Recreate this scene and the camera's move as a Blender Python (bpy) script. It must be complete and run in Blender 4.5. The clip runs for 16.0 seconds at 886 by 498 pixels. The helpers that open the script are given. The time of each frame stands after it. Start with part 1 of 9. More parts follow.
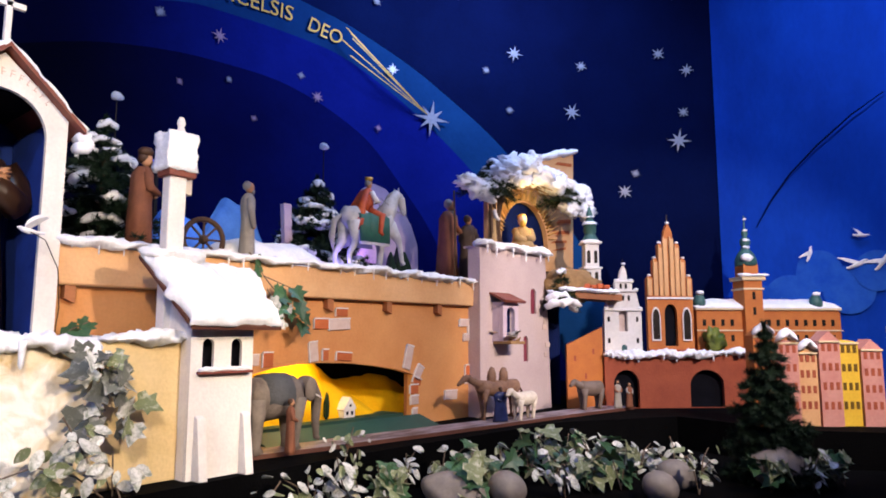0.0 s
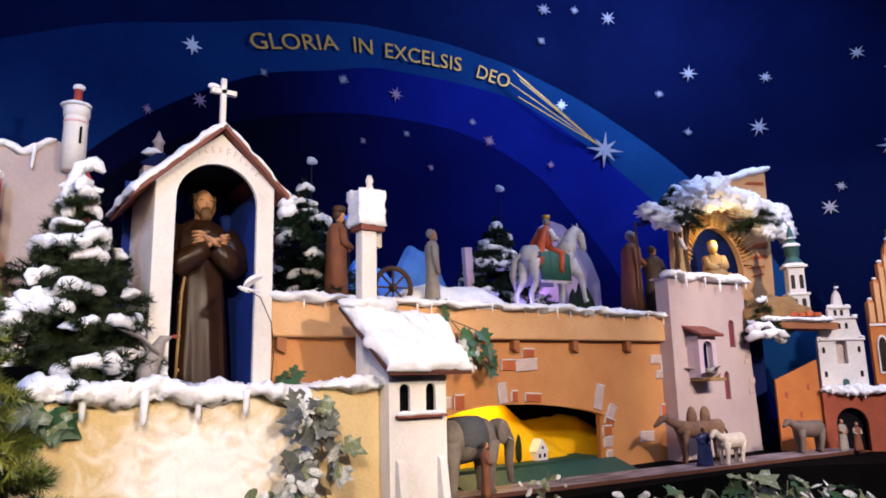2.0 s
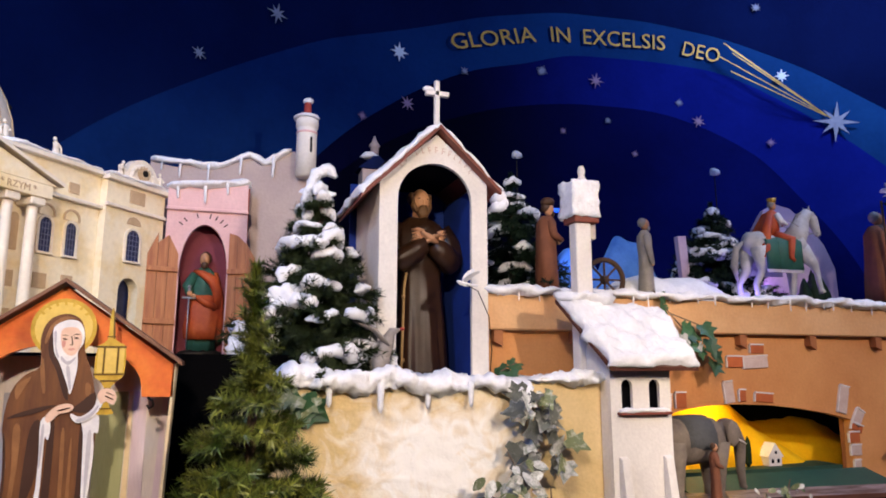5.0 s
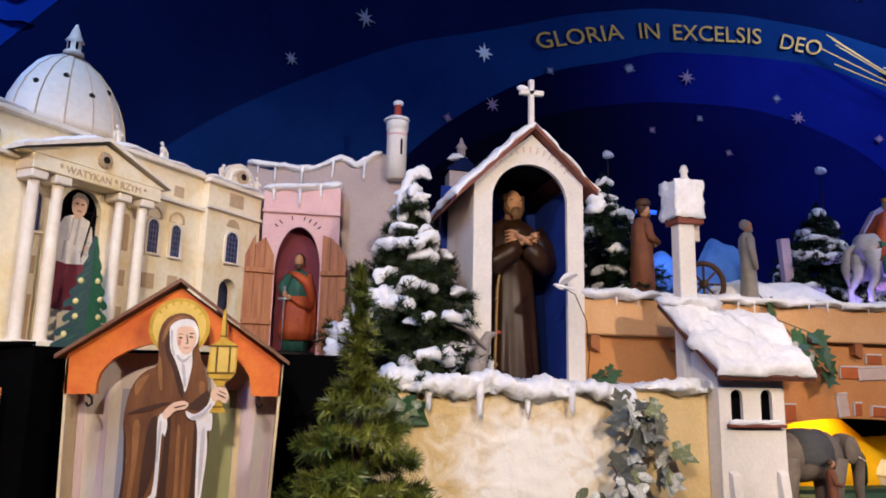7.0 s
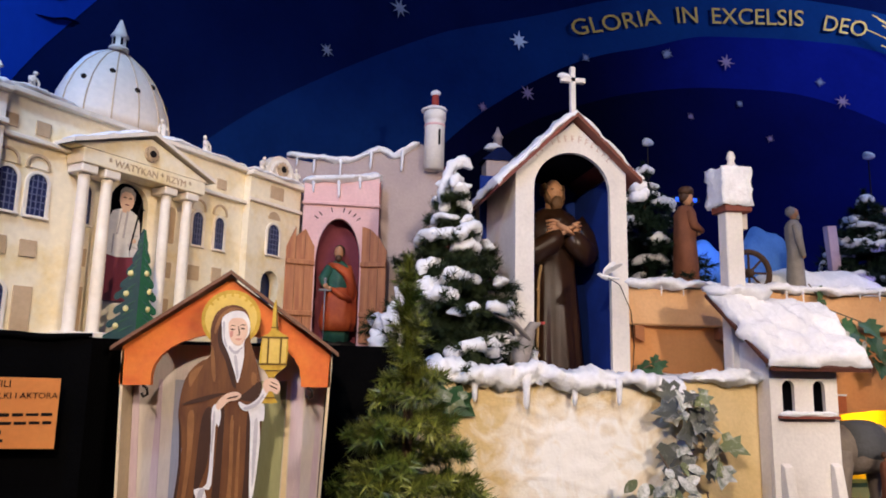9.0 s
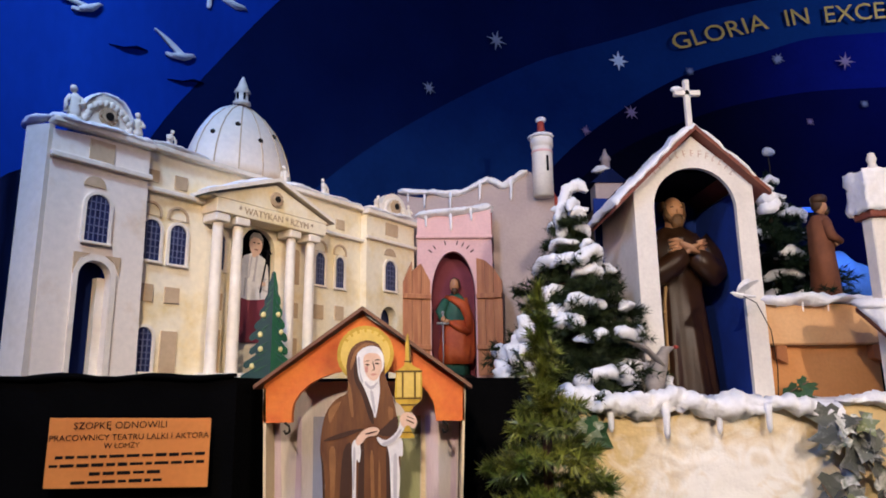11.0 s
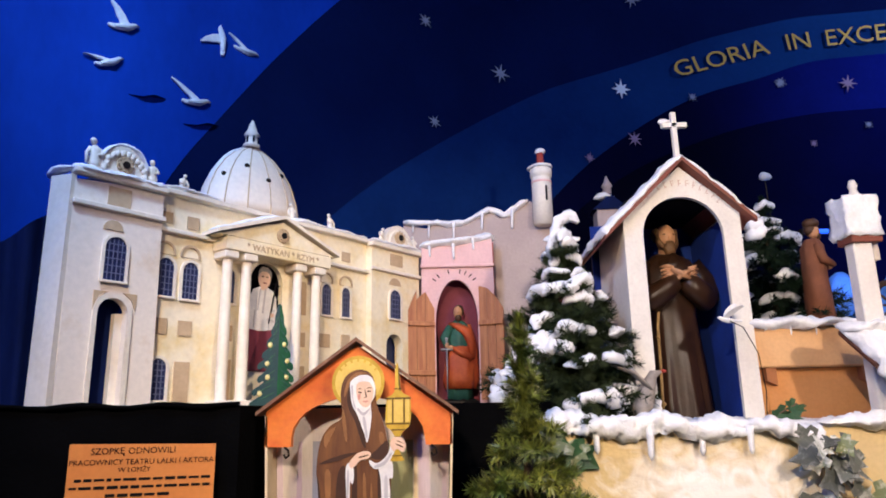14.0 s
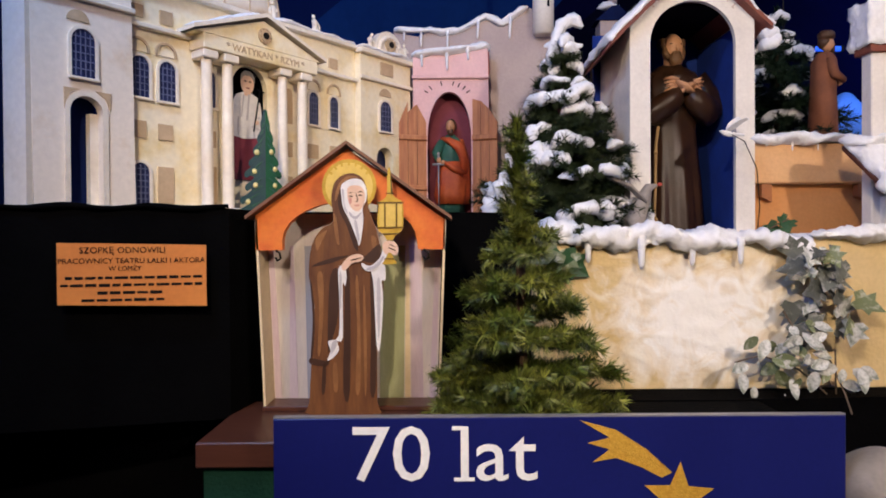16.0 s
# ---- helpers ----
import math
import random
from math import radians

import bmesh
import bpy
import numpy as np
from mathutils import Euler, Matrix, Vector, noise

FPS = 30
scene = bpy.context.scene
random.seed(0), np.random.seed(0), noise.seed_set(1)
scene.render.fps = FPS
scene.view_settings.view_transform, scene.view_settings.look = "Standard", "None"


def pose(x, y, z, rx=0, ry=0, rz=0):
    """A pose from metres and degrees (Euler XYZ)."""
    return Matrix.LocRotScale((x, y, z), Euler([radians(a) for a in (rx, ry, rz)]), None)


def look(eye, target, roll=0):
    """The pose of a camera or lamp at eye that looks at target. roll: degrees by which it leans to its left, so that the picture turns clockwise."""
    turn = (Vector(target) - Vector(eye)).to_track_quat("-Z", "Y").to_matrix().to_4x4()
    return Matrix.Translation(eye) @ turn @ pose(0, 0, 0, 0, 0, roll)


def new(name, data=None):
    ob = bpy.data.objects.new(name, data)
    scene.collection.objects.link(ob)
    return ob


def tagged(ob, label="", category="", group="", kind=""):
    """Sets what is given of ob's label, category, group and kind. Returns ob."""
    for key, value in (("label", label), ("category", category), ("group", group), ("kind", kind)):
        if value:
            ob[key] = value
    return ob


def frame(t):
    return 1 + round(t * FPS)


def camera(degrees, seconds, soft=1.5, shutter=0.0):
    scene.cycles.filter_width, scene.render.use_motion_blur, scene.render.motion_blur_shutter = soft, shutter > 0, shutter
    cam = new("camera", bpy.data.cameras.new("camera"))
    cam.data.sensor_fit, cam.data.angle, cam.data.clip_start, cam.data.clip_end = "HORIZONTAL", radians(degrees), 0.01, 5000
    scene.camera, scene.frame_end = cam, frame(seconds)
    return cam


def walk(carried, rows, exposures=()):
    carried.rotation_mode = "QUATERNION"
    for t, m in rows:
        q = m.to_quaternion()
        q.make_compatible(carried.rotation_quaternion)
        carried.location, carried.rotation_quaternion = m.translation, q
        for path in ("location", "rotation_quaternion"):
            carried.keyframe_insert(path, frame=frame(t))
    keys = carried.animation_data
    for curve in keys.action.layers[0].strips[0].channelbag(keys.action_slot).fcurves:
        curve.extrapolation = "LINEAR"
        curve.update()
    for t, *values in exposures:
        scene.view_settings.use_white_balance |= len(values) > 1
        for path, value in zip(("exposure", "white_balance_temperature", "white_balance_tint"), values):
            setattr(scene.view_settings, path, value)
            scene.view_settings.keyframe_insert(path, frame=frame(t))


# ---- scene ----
cam = camera(66.1, 16.0, soft=1.8)
ROWS = [
    (0, 0.2174, -0.1475, 1.5000, 97.20, -0.10, -49.22),
    (0.5, 0.2173, -0.1398, 1.5065, 97.95, 0.11, -45.96),
    (1, 0.2065, -0.1510, 1.5176, 98.71, 0.57, -42.17),
    (1.5, 0.2009, -0.1414, 1.5212, 99.46, 1.14, -38.23),
    (2, 0.1974, -0.1265, 1.5213, 100.37, 1.23, -34.15),
    (2.5, 0.1852, -0.1189, 1.5322, 100.80, 1.27, -29.64),
    (3, 0.1732, -0.1128, 1.5321, 101.26, 1.18, -26.85),
    (3.5, 0.1613, -0.1016, 1.5337, 101.07, 0.73, -25.13),
    (4, 0.1470, -0.0963, 1.5278, 100.84, 0.53, -22.58),
    (4.5, 0.1334, -0.0777, 1.5300, 100.19, 0.13, -20.06),
    (4.7, 0.1280, -0.0754, 1.5310, 99.87, -0.00, -19.29),
    (6.8, 0.0315, -0.0047, 1.5372, 100.13, -0.99, -12.85),
    (7, 0.0306, -0.0005, 1.5349, 99.99, -1.25, -12.42),
    (7.5, 0.0099, 0.0151, 1.5295, 99.95, -1.47, -11.42),
    (8, -0.0028, 0.0256, 1.5292, 99.87, -1.41, -10.60),
    (8.2, -0.0081, 0.0221, 1.5406, 99.37, -1.31, -10.50),
    (10.3, -0.0644, 0.0495, 1.5255, 99.06, -0.65, -6.60),
    (10.5, -0.0765, 0.0592, 1.5262, 99.81, -0.05, -5.04),
    (11, -0.1045, 0.0584, 1.5271, 101.85, 0.60, -1.47),
    (11.5, -0.1010, 0.0484, 1.5257, 103.24, 1.14, 0.78),
    (12, -0.0641, 0.0125, 1.5309, 104.06, 1.24, 2.22),
    (12.5, -0.0349, -0.0298, 1.5510, 104.46, 0.78, 2.39),
    (13, -0.0103, -0.0810, 1.5567, 106.08, 0.86, 2.06),
    (13.5, 0.0131, -0.0961, 1.5540, 106.60, 1.13, 1.76),
    (14, 0.0170, -0.0866, 1.5351, 103.64, 1.06, 1.03),
    (14.5, 0.0175, -0.0711, 1.5130, 99.71, 0.95, 0.93),
    (15, 0.0091, -0.0531, 1.4960, 96.51, 0.63, 0.75),
    (15.5, 0.0062, -0.0272, 1.4813, 92.56, 0.79, 0.42),
    (16, 0.0000, 0.0000, 1.4687, 89.44, 0.36, 0.00),
]
walk(cam, [(t, pose(x, y, z, rx, ry, rz)) for t, x, y, z, rx, ry, rz in ROWS],
     exposures=((0, -0.05), (1, -0.14), (2, -0.2), (4, -0.32), (7, -0.58), (8, -0.58), (11, -0.58), (12, -0.4), (14, -0.28), (15, -0.46), (16, -0.62)))

# ---- light: dim room, warm stage spots from the viewers' side, coloured lamps hidden behind the scenery, added blue fills ----
world = bpy.data.worlds.new("room_dark")
world.use_nodes = True
world.node_tree.nodes["Background"].inputs[0].default_value = (0.02, 0.03, 0.06, 1)
world.node_tree.nodes["Background"].inputs[1].default_value = 0.08
scene.world = world


def area(name, eye, target, power, colour, size):
    lamp = bpy.data.lights.new(name, "AREA")
    lamp.energy, lamp.color, lamp.size = power, colour, size
    ob = new(name, lamp)
    ob.matrix_world = look(eye, target)
    return ob


def point(name, place, power, colour, radius=0.04):
    lamp = bpy.data.lights.new(name, "POINT")
    lamp.energy, lamp.color, lamp.shadow_soft_size = power, colour, radius
    ob = new(name, lamp)
    ob.location = place
    return ob


def spot(name, eye, target, power, colour, degrees, radius=0.06, blend=0.5):
    lamp = bpy.data.lights.new(name, "SPOT")
    lamp.energy, lamp.color, lamp.spot_size, lamp.spot_blend, lamp.shadow_soft_size = power, colour, radians(degrees), blend, radius
    ob = new(name, lamp)
    ob.matrix_world = look(eye, target)
    return ob


spot("stage_spot_left", (-0.5, -0.9, 3.1), (0.46, 2.2, 1.22), 480, (1.0, 0.805, 0.63), 66)
spot("stage_spot_middle", (1.9, -1.2, 2.75), (0.72, 2.6, 1.45), 480, (1.0, 0.82, 0.68), 50)
spot("stage_spot_right", (2.6, -0.9, 3.2), (3.3, 2.6, 0.95), 470, (1.0, 0.82, 0.71), 52)
spot("stage_spot_far_right", (3.4, -0.9, 3.3), (5.3, 1.9, 1.5), 610, (1.0, 0.84, 0.80), 60)
area("sky_lamp_left", (-1.0, 0.7, 3.9), (-1.65, 2.8, 2.5), 76, (0.40, 0.62, 1.0), 0.3)
area("sky_lamp_middle", (4.4, 2.2, 4.9), (4.5, 4.1, 3.9), 104, (0.40, 0.55, 1.0), 0.5)
area("sky_lamp_right", (5.0, 0.2, 4.4), (6.3, 1.1, 2.6), 46, (0.5, 0.68, 1.0), 0.3)
# two unseen fill lamps, added to turn the set's shadows bluish
area("blue_fill", (-1.5, -0.3, 3.5), (0.3, 2.6, 1.9), 32, (0.36, 0.38, 1.0), 0.3)
area("blue_fill_right", (4.2, -0.8, 3.6), (3.0, 2.7, 1.9), 20, (0.40, 0.40, 1.0), 0.3)
point("carousel_lamp_blue", (2.2, 3.55, 2.25), 2.5, (0.15, 0.35, 1.0))
point("carousel_lamp_violet", (3.45, 3.42, 2.0), 4, (0.45, 0.2, 1.0))
point("carousel_lamp_indigo", (2.90, 2.98, 1.92), 1.6, (0.22, 0.16, 1.0), 0.02)
point("stable_lamp", (4.45, 2.60, 2.44), 4.2, (1.0, 0.68, 0.28), 0.02)
point("arch_lamp", (2.5, 2.82, 1.40), 7, (1.0, 0.75, 0.25), 0.03)


# ---- materials ----
def node_mat(name):
    m = bpy.data.materials.new(name)
    m.use_nodes = True
    nt = m.node_tree
    return m, nt, nt.nodes["Principled BSDF"]


def paint(name, col, col2=None, rough=0.6, scale=6.0, bump=0.12, bscale=70.0, metal=0.0, stretch=(1, 1, 1), sharp=(0.35, 0.7), island=0.0, own=0.0, spec=None, grain_mix=(0.93, 1.05)):
    """Brushed paint: two tones mixed by broad noise, a fine grain over them and a light relief."""
    m, nt, p = node_mat(name)
    n, l = nt.nodes, nt.links
    col2 = col2 or tuple(c * 0.72 for c in col)
    tc = n.new("ShaderNodeTexCoord")
    mp = n.new("ShaderNodeMapping")
    mp.inputs["Scale"].default_value = stretch
    l.new(tc.outputs["Object"], mp.inputs[0])
    big = n.new("ShaderNodeTexNoise")
    big.inputs["Scale"].default_value, big.inputs["Detail"].default_value, big.inputs["Roughness"].default_value = scale, 5, 0.62
    l.new(mp.outputs[0], big.inputs["Vector"])
    ramp = n.new("ShaderNodeMapRange")
    ramp.inputs["From Min"].default_value, ramp.inputs["From Max"].default_value = sharp
    l.new(big.outputs[0], ramp.inputs[0])
    mix = n.new("ShaderNodeMix")
    mix.data_type = "RGBA"
    mix.inputs[6].default_value, mix.inputs[7].default_value = (*col, 1), (*col2, 1)
    l.new(ramp.outputs[0], mix.inputs[0])
    fine = n.new("ShaderNodeTexNoise")
    fine.inputs["Scale"].default_value, fine.inputs["Detail"].default_value = bscale, 4
    l.new(mp.outputs[0], fine.inputs["Vector"])
    grain = n.new("ShaderNodeMapRange")
    grain.inputs["From Min"].default_value, grain.inputs["From Max"].default_value = 0.25, 0.75
    grain.inputs["To Min"].default_value, grain.inputs["To Max"].default_value = grain_mix
    l.new(fine.outputs[0], grain.inputs[0])
    mul = n.new("ShaderNodeMix")
    mul.data_type, mul.blend_type = "RGBA", "MULTIPLY"
    mul.inputs[0].default_value = 1.0
    l.new(mix.outputs[2], mul.inputs[6])
    l.new(grain.outputs[0], mul.inputs[7])
    last = mul.outputs[2]
    if island or own:
        hsv = n.new("ShaderNodeHueSaturation")
        vary = n.new("ShaderNodeMapRange")
        amount = island or own
        vary.inputs["To Min"].default_value, vary.inputs["To Max"].default_value = 1 - amount, 1 + amount
        src = n.new("ShaderNodeNewGeometry").outputs["Random Per Island"] if island else n.new("ShaderNodeObjectInfo").outputs["Random"]
        l.new(src, vary.inputs[0])
        l.new(vary.outputs[0], hsv.inputs["Value"])
        l.new(last, hsv.inputs["Color"])
        last = hsv.outputs[0]
    l.new(last, p.inputs["Base Color"])
    p.inputs["Roughness"].default_value, p.inputs["Metallic"].default_value = rough, metal
    p.inputs["Specular IOR Level"].default_value = spec if spec is not None else (0.08 if max(col) < 0.05 or "sky" in name or "cloth" in name else 0.35)
    if bump:
        b = n.new("ShaderNodeBump")
        b.inputs["Strength"].default_value, b.inputs["Distance"].default_value = bump, 0.01
        l.new(fine.outputs[0], b.inputs["Height"])
        l.new(b.outputs[0], p.inputs["Normal"])
    return m


def lit_sky_paint(name, dim, clear, x0, x1):
    """Cloudy brushed sky paint; the cloth's uneven lighting is put into its blue, dim to clear along x."""
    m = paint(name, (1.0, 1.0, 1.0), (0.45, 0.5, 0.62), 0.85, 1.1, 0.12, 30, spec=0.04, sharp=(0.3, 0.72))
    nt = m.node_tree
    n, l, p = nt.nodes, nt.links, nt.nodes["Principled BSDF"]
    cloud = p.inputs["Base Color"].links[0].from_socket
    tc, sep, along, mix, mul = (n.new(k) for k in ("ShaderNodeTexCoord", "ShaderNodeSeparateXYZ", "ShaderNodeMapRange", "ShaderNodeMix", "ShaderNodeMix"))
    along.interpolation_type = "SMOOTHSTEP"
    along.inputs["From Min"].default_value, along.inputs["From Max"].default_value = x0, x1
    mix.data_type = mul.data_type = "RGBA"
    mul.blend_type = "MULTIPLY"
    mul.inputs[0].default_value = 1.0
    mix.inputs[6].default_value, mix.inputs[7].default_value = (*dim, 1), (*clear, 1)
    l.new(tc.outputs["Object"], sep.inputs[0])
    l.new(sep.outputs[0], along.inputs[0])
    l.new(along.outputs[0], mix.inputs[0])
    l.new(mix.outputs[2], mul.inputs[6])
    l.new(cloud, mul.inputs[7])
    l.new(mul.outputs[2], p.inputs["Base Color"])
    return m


SNOW = paint("snow_wadding", (0.86, 0.86, 0.87), (0.74, 0.75, 0.78), 0.85, 12, 0.5, 60)
WHITE = paint("whitewashed_board", (0.78, 0.74, 0.68), (0.66, 0.62, 0.57), 0.7, 5, 0.15)
CREAM = paint("cream_board", (0.74, 0.60, 0.38), (0.62, 0.47, 0.26), 0.65, 4, 0.15)
WALLCREAM = paint("sprayed_cream_wall", (0.70, 0.53, 0.27), (0.60, 0.44, 0.21), 0.75, 5, 0.2)
VATICAN = paint("ivory_facade_paint", (0.90, 0.79, 0.57), (0.80, 0.62, 0.28), 0.6, 7, 0.05, 50, sharp=(0.48, 0.72))
VATPAVILION = paint("rosy_white_facade_paint", (0.88, 0.77, 0.64), (0.72, 0.52, 0.30), 0.6, 6, 0.05, 50, sharp=(0.55, 0.8))
VATPALE = paint("pale_facade_paint", (0.86, 0.77, 0.64), (0.74, 0.61, 0.44), 0.6, 5, 0.05, 50, sharp=(0.45, 0.8))
VATPANEL = paint("beige_panel_paint", (0.60, 0.44, 0.27), (0.5, 0.35, 0.2), 0.6, 8, 0.1)
WINDOWBLUE = paint("dark_blue_pane_paint", (0.008, 0.012, 0.05), (0.02, 0.03, 0.10), 0.3, 20, 0.05)
LEAD = paint("pale_blue_lattice_paint", (0.16, 0.17, 0.26), None, 0.5, 30, 0.0)
PINK = paint("pink_gate_paint", (0.76, 0.49, 0.47), (0.68, 0.40, 0.39), 0.65, 5, 0.12)
GREYWALL = paint("grey_pink_wall_paint", (0.46, 0.37, 0.34), (0.38, 0.30, 0.29), 0.7, 4, 0.15)
MAROON = paint("maroon_niche_paint", (0.16, 0.02, 0.035), (0.22, 0.04, 0.06), 0.7, 5, 0.1)
REDTILE = paint("red_chimney_paint", (0.42, 0.06, 0.04), None, 0.6, 8, 0.1)
REDBROWN = paint("red_brown_roof_board", (0.22, 0.06, 0.035), (0.15, 0.04, 0.03), 0.6, 8, 0.15)
ORANGE = paint("orange_board_paint", (0.72, 0.20, 0.03), (0.60, 0.11, 0.02), 0.6, 9, 0.12, 60, sharp=(0.38, 0.66))
APRICOT = paint("apricot_wall_paint", (0.62, 0.29, 0.10), (0.52, 0.21, 0.065), 0.7, 2.5, 0.12)
APRICOTPALE = paint("pale_apricot_parapet_paint", (0.68, 0.40, 0.19), (0.60, 0.32, 0.13), 0.7, 4, 0.12)
BRACKET = paint("brown_bracket_paint", (0.36, 0.13, 0.045), None, 0.6, 8)
BRICKPALE = paint("pale_painted_brick", (0.58, 0.46, 0.40), (0.5, 0.36, 0.3), 0.7, 20, 0.2, own=0.12)
BRICKRED = paint("red_painted_brick", (0.50, 0.13, 0.035), (0.42, 0.10, 0.03), 0.7, 20, 0.2, own=0.15)
MORTAR = paint("white_brick_outline", (0.72, 0.66, 0.62), None, 0.7, 20)
MAUVE = paint("mauve_tower_paint", (0.52, 0.41, 0.38), (0.45, 0.34, 0.32), 0.7, 3, 0.12)
BRICKRED2 = paint("brick_red_city_paint", (0.36, 0.085, 0.035), (0.27, 0.055, 0.025), 0.7, 8, 0.15)
CITYORANGE = paint("orange_city_paint", (0.52, 0.17, 0.035), (0.44, 0.13, 0.03), 0.7, 8, 0.12)
CITYPINK = paint("salmon_city_paint", (0.58, 0.28, 0.22), (0.5, 0.2, 0.16), 0.7, 8, 0.12)
CITYYELLOW = paint("yellow_house_paint", (0.75, 0.50, 0.04), (0.66, 0.40, 0.03), 0.7, 8, 0.12)
COPPER = paint("green_copper_paint", (0.05, 0.13, 0.11), (0.03, 0.085, 0.085), 0.5, 10, 0.1)
# near-black for black details and for shade in depths, put into the colour
DARK = paint("black_and_depth_shade", (0.004, 0.004, 0.006), (0.008, 0.008, 0.012), 0.9, 8, 0.0)
BLACKCLOTH = paint("black_cloth", (0.0010, 0.0010, 0.0012), (0.0020, 0.0020, 0.0022), 0.95, 6, 0.4, 90, spec=0.04)
BLUECLOTH = paint("dark_blue_drape", (0.004, 0.013, 0.080), (0.001, 0.004, 0.028), 0.8, 4, 0.3, 60, spec=0.12, stretch=(1, 1, 0.3))
NICHEBLUE = paint("blue_niche_paint", (0.008, 0.04, 0.26), (0.005, 0.022, 0.16), 0.8, 3, 0.1)
BROWNSHELF = paint("brown_varnished_board", (0.085, 0.03, 0.018), (0.06, 0.02, 0.012), 0.35, 6, 0.1, stretch=(0.4, 6, 6))
GREENCLOTH = paint("dark_green_cloth", (0.012, 0.05, 0.03), (0.008, 0.035, 0.022), 0.95, 6, 0.4, 120)
BOARDBLUE = paint("navy_banner_print", (0.006, 0.009, 0.10), (0.008, 0.012, 0.12), 0.35, 3, 0.02)
GOLD = paint("gold_paint", (0.60, 0.34, 0.05), (0.5, 0.26, 0.03), 0.45, 12, 0.1, metal=0.25)
GOLDFOIL = paint("glitter_gold", (0.70, 0.42, 0.06), (0.55, 0.3, 0.03), 0.4, 120, 0.4, 300, metal=0.4)
SIGNORANGE = paint("orange_card", (0.62, 0.22, 0.045), (0.56, 0.18, 0.035), 0.6, 6, 0.05)
INK = paint("black_ink", (0.012, 0.008, 0.006), None, 0.7, 20, 0.0)
WHITEPRINT = paint("white_print", (0.82, 0.82, 0.82), (0.78, 0.78, 0.78), 0.5, 6, 0.0)
BRONZEROBE = paint("dark_brown_carved_robe", (0.040, 0.0165, 0.007), (0.017, 0.007, 0.003), 0.38, 7, 0.12, 40, spec=0.32)
SKIN = paint("carved_skin_paint", (0.52, 0.27, 0.14), (0.40, 0.19, 0.09), 0.5, 14, 0.15)
PALESKIN = paint("pale_skin_paint", (0.72, 0.50, 0.36), (0.66, 0.42, 0.29), 0.6, 14, 0.05)
HAIR = paint("brown_hair_paint", (0.075, 0.035, 0.016), (0.045, 0.02, 0.01), 0.55, 18, 0.3)
HAIRLIGHT = paint("chestnut_hair_paint", (0.15, 0.075, 0.030), (0.085, 0.04, 0.017), 0.5, 18, 0.3)
GREYHAIR = paint("grey_hair_paint", (0.3, 0.27, 0.24), None, 0.6, 18, 0.3)
ROBEBROWN = paint("painted_brown_habit", (0.17, 0.065, 0.018), (0.09, 0.03, 0.01), 0.6, 9, 0.08, stretch=(3, 3, 0.6))
ROBELIGHT = paint("painted_light_brown_stroke", (0.27, 0.12, 0.04), (0.19, 0.08, 0.025), 0.6, 16, 0.08)
LINENGREY = paint("painted_grey_linen_fold", (0.42, 0.40, 0.42), (0.5, 0.47, 0.46), 0.6, 16, 0.05)
SLATEBLUE = paint("slate_grey_blue_paint", (0.27, 0.28, 0.33), (0.34, 0.33, 0.36), 0.65, 5, 0.08, stretch=(3, 1, 0.5))
GOLDPAINT = paint("painted_golden_yellow", (0.62, 0.40, 0.045), (0.42, 0.25, 0.02), 0.5, 25, 0.08)
GOLDDARK = paint("painted_olive_gold_line", (0.15, 0.085, 0.012), None, 0.5, 20, 0.08)
ROOFWOOD = paint("stained_brown_board", (0.20, 0.095, 0.05), (0.13, 0.055, 0.03), 0.55, 9, 0.12, stretch=(1, 1, 4))
COATDARK = paint("dark_umber_robe", (0.10, 0.065, 0.045), (0.06, 0.036, 0.026), 0.75, 12, 0.2)
ROBEDARK = paint("painted_dark_brown_fold", (0.05, 0.018, 0.008), None, 0.6, 9, 0.08)
ROBEWHITE = paint("painted_white_linen", (0.78, 0.75, 0.70), (0.6, 0.58, 0.58), 0.6, 14, 0.05)
ROBERED = paint("painted_red_cloak", (0.52, 0.10, 0.022), (0.32, 0.04, 0.015), 0.6, 12, 0.1)
ROBEGREEN = paint("painted_green_tunic", (0.03, 0.12, 0.075), (0.02, 0.07, 0.05), 0.6, 12, 0.1)
ROBEGREY = paint("grey_cloth_robe", (0.34, 0.30, 0.25), (0.25, 0.22, 0.19), 0.8, 12, 0.2)
COATBROWN = paint("rust_brown_coat", (0.21, 0.075, 0.035), (0.14, 0.05, 0.025), 0.8, 12, 0.2)
ROBEOCHRE = paint("ochre_robe", (0.40, 0.26, 0.11), (0.3, 0.18, 0.07), 0.7, 12, 0.15)
STEEL = paint("grey_blade_paint", (0.36, 0.36, 0.38), None, 0.4, 12, 0.05, metal=0.5)
IRON = paint("dark_iron", (0.03, 0.025, 0.02), None, 0.5, 12, 0.1, metal=0.6)
WOOD = paint("orange_brown_planks", (0.52, 0.22, 0.09), (0.34, 0.11, 0.05), 0.55, 7, 0.2, stretch=(8, 8, 0.7))
BARK = paint("brown_bark", (0.10, 0.055, 0.03), (0.06, 0.03, 0.018), 0.9, 14, 0.6, 40, stretch=(3, 3, 0.8))
HORSEWHITE = paint("dappled_grey_horse_paint", (0.52, 0.50, 0.48), (0.33, 0.32, 0.31), 0.5, 14, 0.1)
HORSEBROWN = paint("grey_brown_hide", (0.16, 0.115, 0.09), (0.11, 0.08, 0.06), 0.65, 12, 0.2)
CAMELHIDE = paint("tan_camel_hide", (0.22, 0.12, 0.07), (0.10, 0.05, 0.03), 0.7, 14, 0.25)
